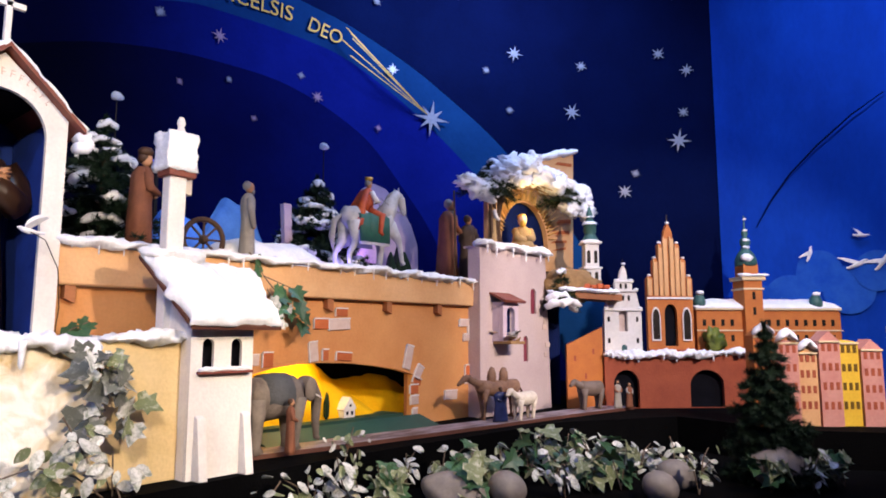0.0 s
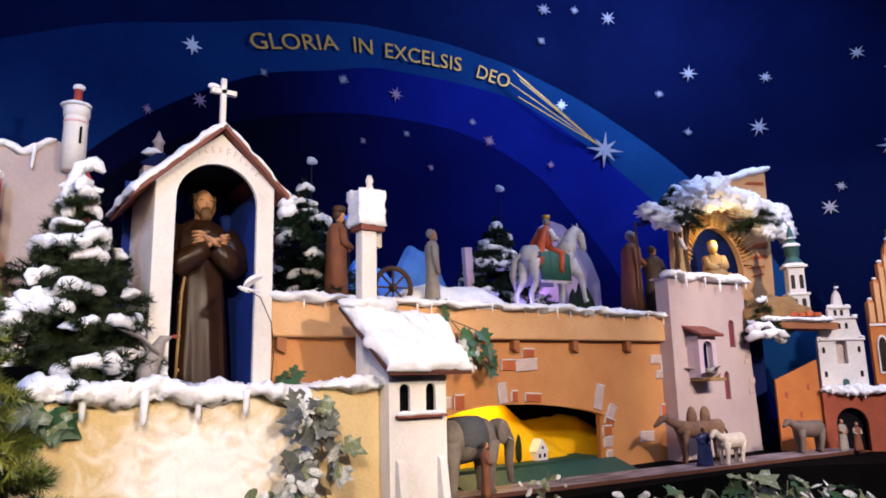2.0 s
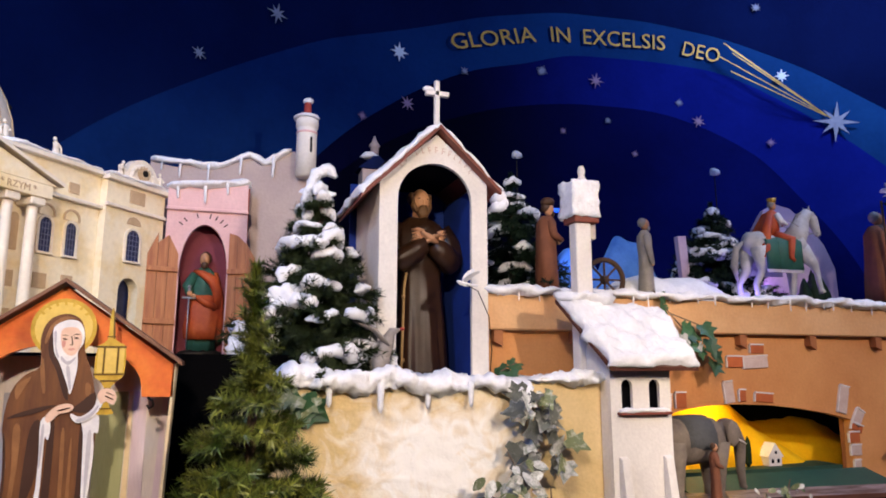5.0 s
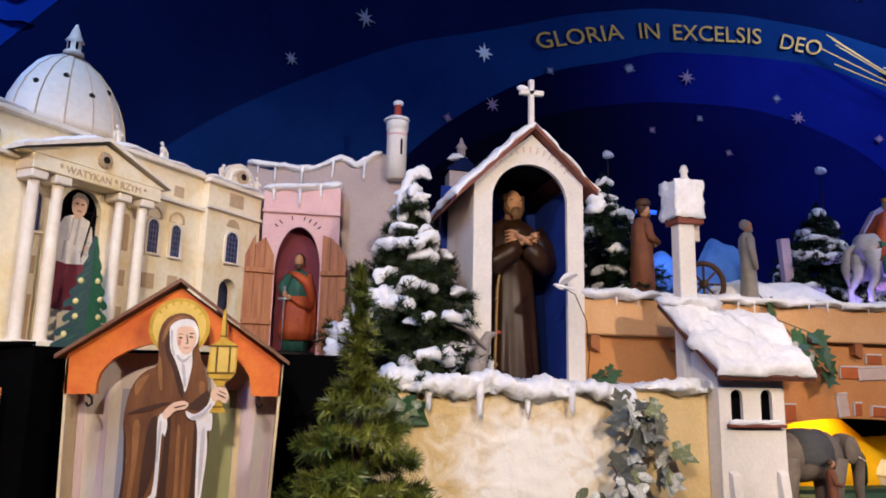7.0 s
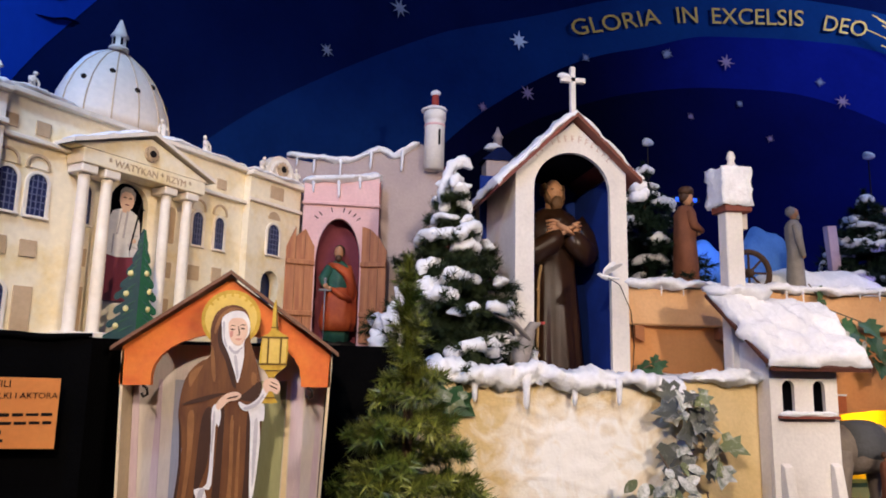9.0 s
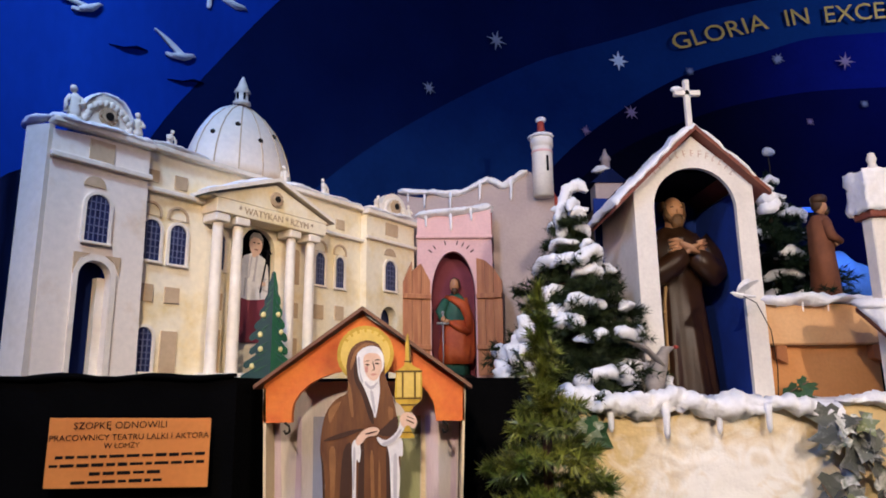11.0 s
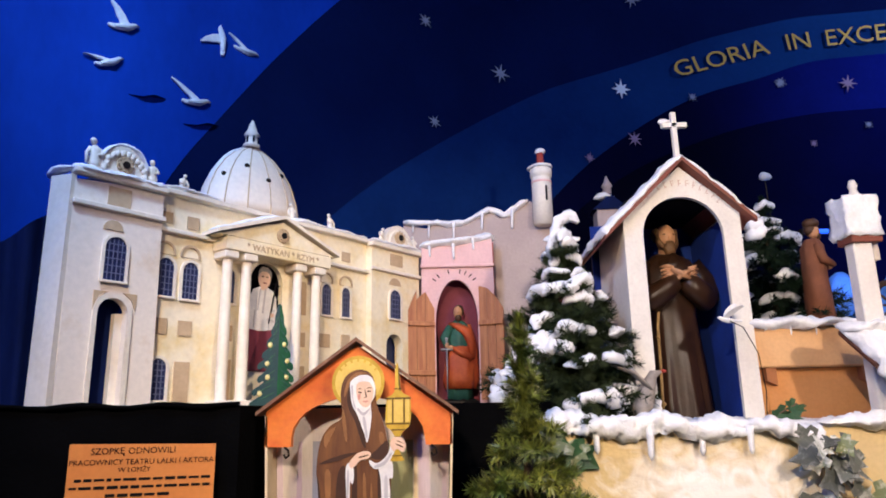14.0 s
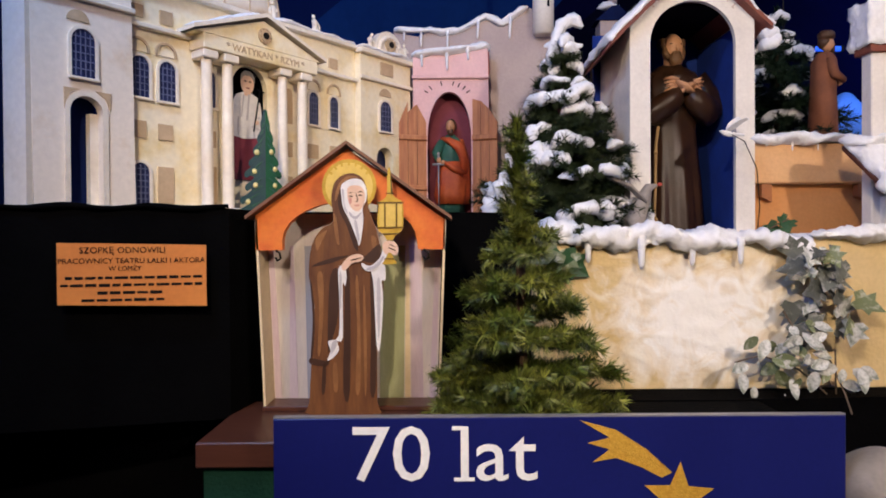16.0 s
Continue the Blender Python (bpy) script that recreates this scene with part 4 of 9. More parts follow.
# right pavilion
part("right_pavilion", slab([(1.272, Z0), (1.615, Z0), (1.615, 2.335), (1.272, 2.33)], [arch(1.374, 1.486, Z0 + 0.001, 1.913, 10)], 0.0, 0.05), VATICAN, vat)
part("door_drape", box(1.35, 1.52, 0.06, 0.07, Z0, 1.95), WINDOWBLUE, vat, "dark blue arch depth")
part("cornice", box(1.262, 1.62, -0.018, 0.0, 2.206, 2.222, 0.003), VATPALE, vat)
part("cornice", box(1.258, 1.63, -0.026, 0.02, 2.322, 2.342, 0.003), VATPALE, vat)
lattice_window(vat, 1.392, 1.47, 1.988, 2.126, -0.004, 4, 6)
relief(vat, 1.40, 1.487, 2.247, 2.306, -0.001)
part("lunette", slab([(1.433 + 0.04 * math.cos(a), 2.15 + 0.036 * math.sin(a)) for a in [math.pi * k / 10 for k in range(11)]], (), -0.004, 0.002), VATPANEL, vat)
part("crest", slab([(1.455 + 0.10 * math.cos(a), 2.34 + 0.115 * math.sin(a)) for a in [math.pi * k / 14 for k in range(15)]], (), -0.01, 0.03), VATPALE, vat)
rosette(vat, 1.457, 2.392, 0.036, -0.011)
figurine(vat, 1.335, 0.0, 2.342, 0.085)
figurine(vat, 1.575, 0.0, 2.342, 0.085)
# dome
DOME = [(0.238, 0), (0.236, 0.04), (0.224, 0.10), (0.195, 0.17), (0.155, 0.23), (0.105, 0.28), (0.055, 0.312), (0.036, 0.322)]
dome = part("dome", lathe(DOME, 32, c=(0.70, 0.17, 2.36), sy=0.6), VATPAVILION, vat, smooth=True)
for k in range(7):
    a = -math.pi * (k + 0.5) / 7
    tube_pts = [(0.70 + r * 1.002 * math.cos(a), 0.17 + 0.6 * r * 1.002 * math.sin(a), 2.36 + z) for r, z in DOME]
    part("rib", tube(tube_pts, 0.0026, n=6), VATPANEL, dome)
for k, zz in ((1, 0.15), (2, 0.20), (3, 0.15), (4, 0.20), (5, 0.15)):
    a = -math.pi * (k + 0.02) / 6
    r = float(np.interp(zz, [q[1] for q in DOME], [q[0] for q in DOME]))
    bm = ball((0.70 + r * math.cos(a), 0.17 + 0.6 * r * math.sin(a), 2.36 + zz), (0.014, 0.008, 0.012), sub=1)
    part("oculus", bm, IRON, dome)
bm = snow_sheet(24, 5, lambda u, v: ((0.70 + np.interp(0.13 + v * 0.18, [q[1] for q in DOME], [q[0] for q in DOME]) * math.cos(math.pi * (1.12 - 0.62 * u)), 0.17 - 0.6 * np.interp(0.13 + v * 0.18, [q[1] for q in DOME], [q[0] for q in DOME]) * math.sin(math.pi * (1.12 - 0.62 * u)) * 0.4, 2.365 + 0.13 + v * 0.18), (0, -0.3, 0.9)), 0.008, 4)
part("dome_snow", bm, SNOW, dome, "thin white snow", True)
lan = part("lantern", lathe([(0.036, 0), (0.036, 0.01), (0.026, 0.014), (0.026, 0.05), (0.034, 0.055), (0.022, 0.075), (0.014, 0.10), (0.004, 0.125)], 12, c=(0.676, 0.15, 2.68)), VATPALE, vat, smooth=True)
for k in range(6):
    a = 2 * math.pi * k / 6 + 0.2
    part("lantern_opening", box(-0.004, 0.004, -0.003, 0.003, 0.018, 0.046), DARK, lan, m=Matrix.Translation((0.676 + 0.026 * math.cos(a), 0.15 + 0.026 * math.sin(a), 2.68)) @ pose(0, 0, 0, 0, 0, math.degrees(a) + 90))
for x, h in ((0.304, 0.08), (0.823, 0.085), (1.04, 0.085)):
    figurine(vat, x, 0.04, 2.352, h)
# snow along the cornices
for x0, x1, y, z, w, h in ((-0.10, 0.225, 0.0, 2.342, 0.06, 0.024), (0.22, 0.46, 0.035, 2.358, 0.06, 0.02), (0.8, 1.27, 0.035, 2.358, 0.06, 0.018), (1.25, 1.64, 0.0, 2.348, 0.07, 0.028)):
    part("cornice_snow", snow_roll([(x0, y, z), (x1, y, z)], w, h, x0 * 9), SNOW, vat, "line of white snow", True)
part("side_snow", snow_roll([(-0.10, 0.0, 2.335), (-0.118, 0.06, 2.33), (-0.125, 0.12, 2.32)], 0.04, 0.022, 2.2), SNOW, vat, "line of snow", True)

# painted board of a churchman in the doorway, painted Christmas tree before it
bm = bmesh.new()
flatcut = lambda pts, mat, d: slab(pts, (), -d - 0.002, -d, bm, mat)
flatcut([(-0.062, -0.04), (0.050, -0.04), (0.058, 0.02), (0.062, 0.14), (-0.062, 0.14), (-0.066, 0.02)], 0, 0.0)
flatcut([(-0.064, 0.125), (-0.02, 0.118), (0.02, 0.122), (0.066, 0.13), (0.070, 0.20), (0.064, 0.255), (0.048, 0.285), (0.018, 0.298), (-0.018, 0.298), (-0.05, 0.285), (-0.068, 0.25), (-0.072, 0.18)], 1, 0.003)
for pts in ([(-0.006, 0.19), (0.002, 0.19), (0.012, 0.29), (0.004, 0.292)], [(-0.03, 0.20), (-0.025, 0.20), (-0.014, 0.285), (-0.02, 0.288)], [(-0.045, 0.13), (-0.041, 0.13), (-0.038, 0.20), (-0.044, 0.20)], [(0.02, 0.165), (0.064, 0.155), (0.064, 0.160), (0.022, 0.172)], [(0.036, 0.20), (0.060, 0.205), (0.060, 0.209), (0.034, 0.206)], [(0.03, 0.128), (0.034, 0.128), (0.03, 0.165), (0.026, 0.165)]):
    flatcut(pts, 4, 0.0055)
flatcut([(-0.014, 0.285), (0.014, 0.285), (0.016, 0.31), (-0.016, 0.31)], 2, 0.004)
flatcut([(0.030 * math.cos(a), 0.332 + 0.040 * math.sin(a)) for a in [2 * math.pi * k / 18 for k in range(18)]], 2, 0.006)
flatcut([(-0.033, 0.335), (-0.026, 0.352), (-0.012, 0.362), (0.012, 0.362), (0.026, 0.352), (0.033, 0.335), (0.031, 0.362), (0.014, 0.380), (-0.014, 0.380), (-0.031, 0.362)], 3, 0.0085)
for x in (-0.011, 0.011):
    flatcut([(x - 0.006, 0.338), (x + 0.006, 0.338), (x + 0.004, 0.342), (x - 0.004, 0.342)], 5, 0.0085)
flatcut([(-0.009, 0.312), (0.009, 0.312), (0.006, 0.316), (-0.006, 0.316)], 0, 0.0085)
tube([(0.026, -0.011, 0.15), (0.062, -0.011, 0.345)], 0.0028, bm, 5, n=6)
tube([(0.040, -0.011, 0.318), (0.076, -0.011, 0.308)], 0.0028, bm, 5, n=6)
flatcut([(0.030, 0.175), (0.046, 0.178), (0.046, 0.192), (0.032, 0.192)], 2, 0.014)
ob = part("statue", finish(bm), [MAROON, ROBEWHITE, PALESKIN, GREYHAIR, LINENGREY, DARK], None, "painted board of a white-robed churchman with thin cross", m=pose(-1.14, 2.05, 1.755, 0, 0, 52.43) @ Matrix.Translation((0.702, 0.058, 0.0)))
tagged(ob, category="statue")
part("statue_ledge", box(0.60, 0.80, 0.066, 0.13, 1.69, 1.714, 0.003), VATPALE, vat, "doorway sill")

tree = thing("painted_christmas_tree", pose(-1.14, 2.05, 0, 0, 0, 52.43) @ Matrix.Translation((0.645, -0.13, 1.574)) @ pose(0, 0, 0, 0, 0, -25) @ Matrix.Diagonal((0.93, 0.93, 0.89, 1)), "cut-out Christmas tree painted green with yellow baubles", "Christmas tree")
for sgn, nm, mat in ((-1, "left_half", TREEPAINT), (1, "right_half", TREELIGHT)):
    rr = random.Random(5 + sgn)
    lp = [(0, -0.002)]
    for k in range(8):
        w = 0.118 * (1 - k / 8.6) * rr.uniform(0.86, 1.08)
        z = 0.012 + k * 0.050 + rr.uniform(-0.005, 0.005)
        lp += [(sgn * w * 0.72, z - 0.004), (sgn * w * 0.92, z - 0.014), (sgn * w * 1.02, z - 0.006), (sgn * w * 0.98, z + 0.010), (sgn * w * 0.74, z + 0.026), (sgn * w * 0.56, z + 0.040)]
    lp += [(sgn * 0.008, 0.425), (0, 0.43)]
    half = part(nm, slab(lp, (), 0, 0.012), mat, tree, m=pose(0, 0, 0, 0, 0, sgn * 22))
    for k in range(4):
        z = 0.045 + k * 0.068 + rr.uniform(-0.012, 0.012)
        x = sgn * rr.uniform(0.4, 0.72) * 0.118 * (1 - z / 0.44)
        part("bauble", ball((x, -0.002, z), (0.010, 0.006, 0.012), sub=2), BAUBLE, half, "pale yellow bauble", True)
    for k in range(11):
        z = 0.04 + k * 0.033 + rr.uniform(-0.008, 0.008)
        w = 0.105 * (1 - z / 0.45)
        q = rr.uniform(0.1, 0.4)
        bm = tube([(sgn * w * q, -0.0005, z + 0.012), (sgn * w * (q + 0.3), -0.0015, z - 0.004), (sgn * w * (q + 0.5), -0.0005, z - 0.014)], [0.0012, 0.0028, 0.0008], n=5)
        part("branch_stroke", bm, TREELIGHT if sgn < 0 else COPPER, half, "lighter green brush stroke")


# ---- pink gate tower with open plank doors ----
gate = thing("gate_tower", pose(0, 3.3, 0), "pink painted gate tower with pointed niche and open plank doors", "model tower")
part("front", slab([(-0.14, 1.575), (0.232, 1.575), (0.222, 2.405), (-0.14, 2.365)], [gothic(-0.072, 0.140, 1.578, 1.98, 2.196, 8)], 0.0, 0.03), PINK, gate)
part("side", box(0.2, 0.23, 0.03, 0.12, 1.575, 2.40), REDTILE, gate, "red painted edge")
part("moulding", box(-0.146, 0.226, -0.018, 0.0, 2.258, 2.274, 0.003), PINK, gate)
part("arch_trim", slab(gothic(-0.084, 0.152, 1.576, 1.98, 2.215, 8), [gothic(-0.072, 0.140, 1.577, 1.98, 2.196, 8)], -0.004, -0.001), PINK, gate, "pale pink arch edge")
part("niche", box(-0.12, 0.18, 0.10, 0.11, 1.575, 2.25), MAROON, gate, "maroon niche back")
part("niche_side", box(0.141, 0.151, 0.03, 0.10, 1.575, 2.05), MAROON, gate)
part("niche_side", box(-0.083, -0.073, 0.03, 0.10, 1.575, 2.05), MAROON, gate)
for k in range(9):
    a = math.pi * (0.80 - 0.6 * k / 8)
    if k not in (2, 4):
        part("letter_bar", box(-0.0025, 0.0025, -0.003, 0.0, -0.011, 0.011), INK, gate, "dark name bar", m=Matrix.Translation((0.025 + 0.125 * math.cos(a), 0, 2.135 + 0.105 * math.sin(a))) @ pose(0, 0, 0, 0, 90 - math.degrees(a), 0))
part("snow_cap", snow_roll([(-0.15, 0.01, 2.375), (0.235, 0.01, 2.412)], 0.08, 0.04, 2, drips=((0.14, 0.07, 0.014), (0.45, 0.1, 0.016), (0.72, 0.06, 0.014))), SNOW, gate, "white snow with icicles", True)
for sgn, x0, w, ang in ((-1, -0.078, 0.135, 14), (1, 0.147, 0.125, -20)):
    leaf = thing("door", Matrix.Translation((x0, -0.005, 0)) @ pose(0, 0, 0, 0, 0, ang), "open plank door", "")
    leaf.parent = gate
    for k in range(3):
        a, b = sgn * (k * w / 3 + 0.001), sgn * ((k + 1) * w / 3 - 0.001)
        za, zb = (2.16 - 0.12 * (k / 3) ** 2, 2.16 - 0.12 * ((k + 1) / 3) ** 2) if sgn > 0 else (2.05 + 0.10 * math.sin(k), 2.14 - 0.1 * ((k + 1) / 3) ** 2)
        part("plank", slab([(a, 1.60), (b, 1.60), (b, zb), (a, za)], (), -0.006, 0.008), WOOD, leaf)
    for z in (1.72, 1.96):
        part("batten", box(min(0, sgn * w), max(0, sgn * w), -0.02, -0.006, z, z + 0.024, 0.003), WOOD, leaf)

# grey wall and turret behind
gw = thing("grey_castle_wall", pose(0, 3.42, 0), "grey-pink painted castle wall with snowy broken top", "model wall")
part("wall", slab([(-0.24, 1.575), (0.62, 1.575), (0.62, 2.2), (0.55, 2.58), (0.44, 2.64), (0.34, 2.57), (0.28, 2.545), (0.22, 2.585), (0.12, 2.53), (0.05, 2.535), (0.0, 2.505), (-0.06, 2.525), (-0.12, 2.50), (-0.24, 2.52)], (), 0, 0.03), GREYWALL, gw)
part("red_edge", slab([(0.565, 1.575), (0.64, 1.575), (0.60, 2.45), (0.565, 2.53)], (), -0.006, -0.001), REDTILE, gw, "red painted corner")
part("snow_cap", snow_roll([(-0.24, 0, 2.53), (-0.06, 0, 2.53), (0.0, 0, 2.515), (0.1, 0, 2.54), (0.22, 0, 2.595), (0.3, 0, 2.56), (0.43, 0, 2.645)], 0.06, 0.03, 8, drips=((0.2, 0.09, 0.012), (0.38, 0.1, 0.012), (0.62, 0.1, 0.014), (0.86, 0.11, 0.016), (0.08, 0.06, 0.01))), SNOW, gw, "white snow with icicles", True)
tur = thing("round_turret", pose(0.5, 3.36, 2.49), "white round turret with red chimney and slit window", "model turret")
part("shaft", lathe([(0.052, 0), (0.052, 0.25), (0.05, 0.26), (0.058, 0.262), (0.058, 0.30), (0.05, 0.31)], 20), WHITE, tur, smooth=True)
part("ring", lathe([(0.054, 0.225), (0.055, 0.23), (0.054, 0.236)], 20), PINK, tur, "pink ring", True)
part("slit", box(0.012, 0.022, -0.055, -0.045, 0.12, 0.20), DARK, tur)
part("chimney", lathe([(0.02, 0.31), (0.018, 0.40)], 12), REDTILE, tur, "red chimney", True)
part("snow_cap", ball((0, 0, 0.41), (0.026, 0.026, 0.018), rough=0.4), SNOW, tur, "cap of snow", True)
bm = snow_roll([(0.055 * math.cos(a), 0.055 * math.sin(a), 0.315) for a in [2 * math.pi * k / 16 for k in range(17)]], 0.025, 0.02, 5)
part("snow_ring", bm, SNOW, tur, "ring of snow", True)

# saint statue in the gate
bm = bmesh.new()
fold = lambda a, z: 1 + 0.09 * math.sin(6 * a + z * 16) + 0.06 * math.sin(11 * a - z * 22)
lathe([(0.066, 0), (0.064, 0.06), (0.058, 0.14)], 30, bm, 1, sy=0.6, fold=fold)
lathe([(0.080, 0.055), (0.088, 0.10), (0.086, 0.17), (0.074, 0.235), (0.066, 0.26)], 34, bm, 0, (0.008, -0.004, 0), sy=0.66, fold=fold)
lathe([(0.062, 0.20), (0.060, 0.26), (0.062, 0.32), (0.054, 0.365), (0.02, 0.395)], 28, bm, 1, sy=0.62, fold=fold)
# cloak over the shoulders, swept across the breast and down over the arm
tube([(-0.045, 0.0, 0.375), (-0.01, -0.034, 0.362), (0.04, -0.034, 0.335), (0.068, -0.02, 0.28), (0.07, -0.01, 0.20)], [0.016, 0.024, 0.036, 0.036, 0.03], bm, 0, flat=0.7)
tube([(0.06, -0.04, 0.20), (0.01, -0.058, 0.225), (-0.04, -0.052, 0.255)], [0.026, 0.026, 0.012], bm, 0, flat=0.7)
tube([(0.05, 0.02, 0.37), (0.082, 0.01, 0.24), (0.086, 0.008, 0.08)], [0.03, 0.036, 0.03], bm, 0, flat=0.6)
# sleeve and fists on the hilt
tube([(-0.046, -0.005, 0.355), (-0.078, -0.03, 0.30), (-0.066, -0.055, 0.265)], [0.026, 0.026, 0.018], bm, 1)
ball((-0.064, -0.066, 0.262), (0.013, 0.012, 0.016), bm, 2)
ball((-0.045, -0.066, 0.252), (0.013, 0.011, 0.012), bm, 2)
# head, hair and beard
tube([(0, 0.002, 0.385), (0, 0, 0.41)], 0.014, bm, 2)
ball((-0.003, -0.008, 0.432), (0.024, 0.026, 0.034), bm, 2, sub=3)
ball((-0.003, -0.034, 0.430), (0.004, 0.007, 0.008), bm, 2)
ball((0.002, 0.007, 0.443), (0.030, 0.028, 0.032), bm, 3, 0.15)
ball((-0.003, -0.022, 0.406), (0.017, 0.014, 0.020), bm, 3, 0.2)
# sword
tube([(-0.066, -0.072, 0.015), (-0.066, -0.070, 0.24)], [0.007, 0.012], bm, 4, n=6, flat=0.4)
tube([(-0.098, -0.068, 0.243), (-0.034, -0.068, 0.243)], 0.006, bm, 4, n=6)
tube([(-0.066, -0.068, 0.24), (-0.066, -0.066, 0.29)], 0.006, bm, 4, n=6)
ball((-0.066, -0.066, 0.294), 0.009, bm, 4)
ob = part("statue", finish(bm), [ROBERED, ROBEGREEN, SKIN, HAIR, STEEL], None, "small painted statue in red cloak and green tunic holding a sword", True, m=pose(0.042, 3.34, 1.60) @ Matrix.Diagonal((0.92, 1, 1.0, 1)))
tagged(ob, category="statue")
ob = part("plinth_stone", lathe([(0.10, 0), (0.095, 0.025), (0.07, 0.035)], 14, sy=0.5), IRON, None, "dark base under the small statue", m=pose(0.04, 3.34, 1.571))
tagged(ob, category="base")


# ---- gabled shrine with the painted nun ----
kh = thing("gabled_niche", pose(0, 2.02, 0), "open-fronted wooden niche with orange gable and painted pillars", "model house")
GX = -0.277
hole = [(-0.476, 1.40), (-0.074, 1.40)] + [(GX - 0.0 + 0.2 * math.cos(math.pi * k / 14), 1.475 + 0.125 * math.sin(math.pi * k / 14)) for k in range(15)]
gable = [(-0.556, 1.448), (-0.476, 1.448)] + [(GX + 0.2 * math.cos(math.pi * (14 - k) / 14), 1.475 + 0.118 * math.sin(math.pi * k / 14)) for k in range(15)] + [(-0.074, 1.448), (0.006, 1.448), (0.006, 1.55), (GX - 0.004, 1.748), (-0.556, 1.552)]
part("gable", slab(gable, (), 0.0, 0.03), ORANGE, kh, "orange brush-painted gable arch")
for a, b in (((-0.578, 1.54), (GX - 0.004, 1.757)), ((0.026, 1.535), (GX - 0.004, 1.757))):
    bm = slab([a, b, (b[0], b[1] + 0.011), (a[0], a[1] + 0.011)], (), -0.035, 0.13)
    part("roof_board", bm, ROOFWOOD, kh, "thin brown roof board")
part("back", slab([(-0.528, 0.97), (-0.022, 0.97), (0.0, 1.56), (-0.55, 1.56)], (), 0.105, 0.115), PEARL, kh)
for x0, x1, x2, x3, mat, lab in ((-0.526, -0.505, -0.528, -0.545, LAVENDER, "lavender stripe"), (-0.482, -0.455, -0.466, -0.477, LAVENDER, "tapering lavender stripe"), (-0.425, -0.375, -0.375, -0.432, SLATEBLUE, "slate grey stripe"),
                                 (-0.20, -0.125, -0.118, -0.195, SAGE, "sage green stripe"), (-0.122, -0.104, -0.106, -0.115, CREAM, "cream stripe"), (-0.102, -0.064, -0.068, -0.102, LAVENDER, "lavender stripe"), (-0.045, -0.026, -0.010, -0.024, LAVENDER, "lavender stripe")):
    part("stripe", slab([(x0, 0.985), (x1, 0.985), (x2, 1.46), (x3, 1.46)], (), 0.102, 0.1045), mat, kh, lab)
part("floor_board", box(-0.54, -0.008, -0.005, 0.115, 0.970, 0.984, 0.002), BROWNSHELF, kh)
part("side", slab([(-0.536, 0.985), (-0.529, 0.985), (-0.551, 1.54), (-0.558, 1.54)], (), 0.0, 0.118), CREAM, kh)
part("side", slab([(-0.019, 0.985), (-0.012, 0.985), (0.010, 1.54), (0.003, 1.54)], (), 0.0, 0.118), CREAM, kh)
for x in (-0.49, -0.055):
    hook = tube([(x, -0.002, 1.445), (x, -0.02, 1.447), (x + 0.012, -0.026, 1.44), (x + 0.014, -0.024, 1.425), (x + 0.004, -0.022, 1.418), (x - 0.002, -0.022, 1.428)], 0.0035, n=6)
    part("hook", hook, IRON, kh, "dark iron hook", True)

# the flat painted figure: halo, habit, veil, face, linen and golden vessel as layers of one board
bm = bmesh.new()
HX, HZ = -0.268, 1.628


def layer(pts, mat, d):
    slab(pts, (), -d - 0.0012, -d, bm, mat)


def soft(pts):
    """A closed line curving smoothly through the points."""
    n, out = len(pts), []
    for i in range(n):
        a, b, c, d = (Vector(pts[(i + q) % n]) for q in (-1, 0, 1, 2))
        for t in (0.0, 0.34, 0.67):
            p = 0.5 * (2 * b + (c - a) * t + (2 * a - 5 * b + 4 * c - d) * t * t + (3 * b - a - 3 * c + d) * t ** 3)
            if not out or (p - Vector(out[-1])).length > 1e-4:
                out.append(tuple(p))
    return out


layer([(HX + 0.078 * math.cos(a), HZ + 0.078 * math.sin(a)) for a in [2 * math.pi * k / 28 for k in range(28)]], 0, 0.0)
layer([(HX + 0.068 * math.cos(a), HZ + 0.068 * math.sin(a)) for a in [2 * math.pi * k / 28 for k in range(28)]], 1, 0.003)
layer(soft([(-0.385, 0.974), (-0.386, 1.01), (-0.378, 1.142), (-0.369, 1.284), (-0.385, 1.373), (-0.375, 1.462), (-0.346, 1.507), (-0.314, 1.529), (-0.319, 1.596), (-0.305, 1.645), (-0.268, 1.665), (-0.232, 1.654), (-0.217, 1.618), (-0.213, 1.569), (-0.191, 1.507), (-0.180, 1.445), (-0.185, 1.391), (-0.172, 1.369), (-0.174, 1.266), (-0.189, 1.177), (-0.191, 1.01), (-0.191, 0.974)]), 2, 0.0060)
layer(soft([(-0.375, 1.398), (-0.319, 1.409), (-0.268, 1.429), (-0.300, 1.427), (-0.355, 1.411)]), 3, 0.0085)
layer(soft([(-0.232, 1.418), (-0.213, 1.436), (-0.180, 1.462), (-0.181, 1.418), (-0.209, 1.409)]), 3, 0.0085)
layer(soft([(-0.322, 1.373), (-0.300, 1.387), (-0.300, 1.266), (-0.317, 1.195), (-0.331, 1.151), (-0.330, 1.266)]), 3, 0.0085)
layer(soft([(-0.280, 1.373), (-0.267, 1.373), (-0.269, 1.040), (-0.288, 1.040), (-0.284, 1.231)]), 3, 0.0085)
layer(soft([(-0.209, 1.373), (-0.198, 1.364), (-0.192, 1.177), (-0.196, 1.040), (-0.211, 1.040), (-0.207, 1.231)]), 3, 0.0085)
layer(soft([(-0.381, 1.137), (-0.337, 1.128), (-0.326, 1.137), (-0.335, 1.113), (-0.381, 1.120)]), 3, 0.0085)
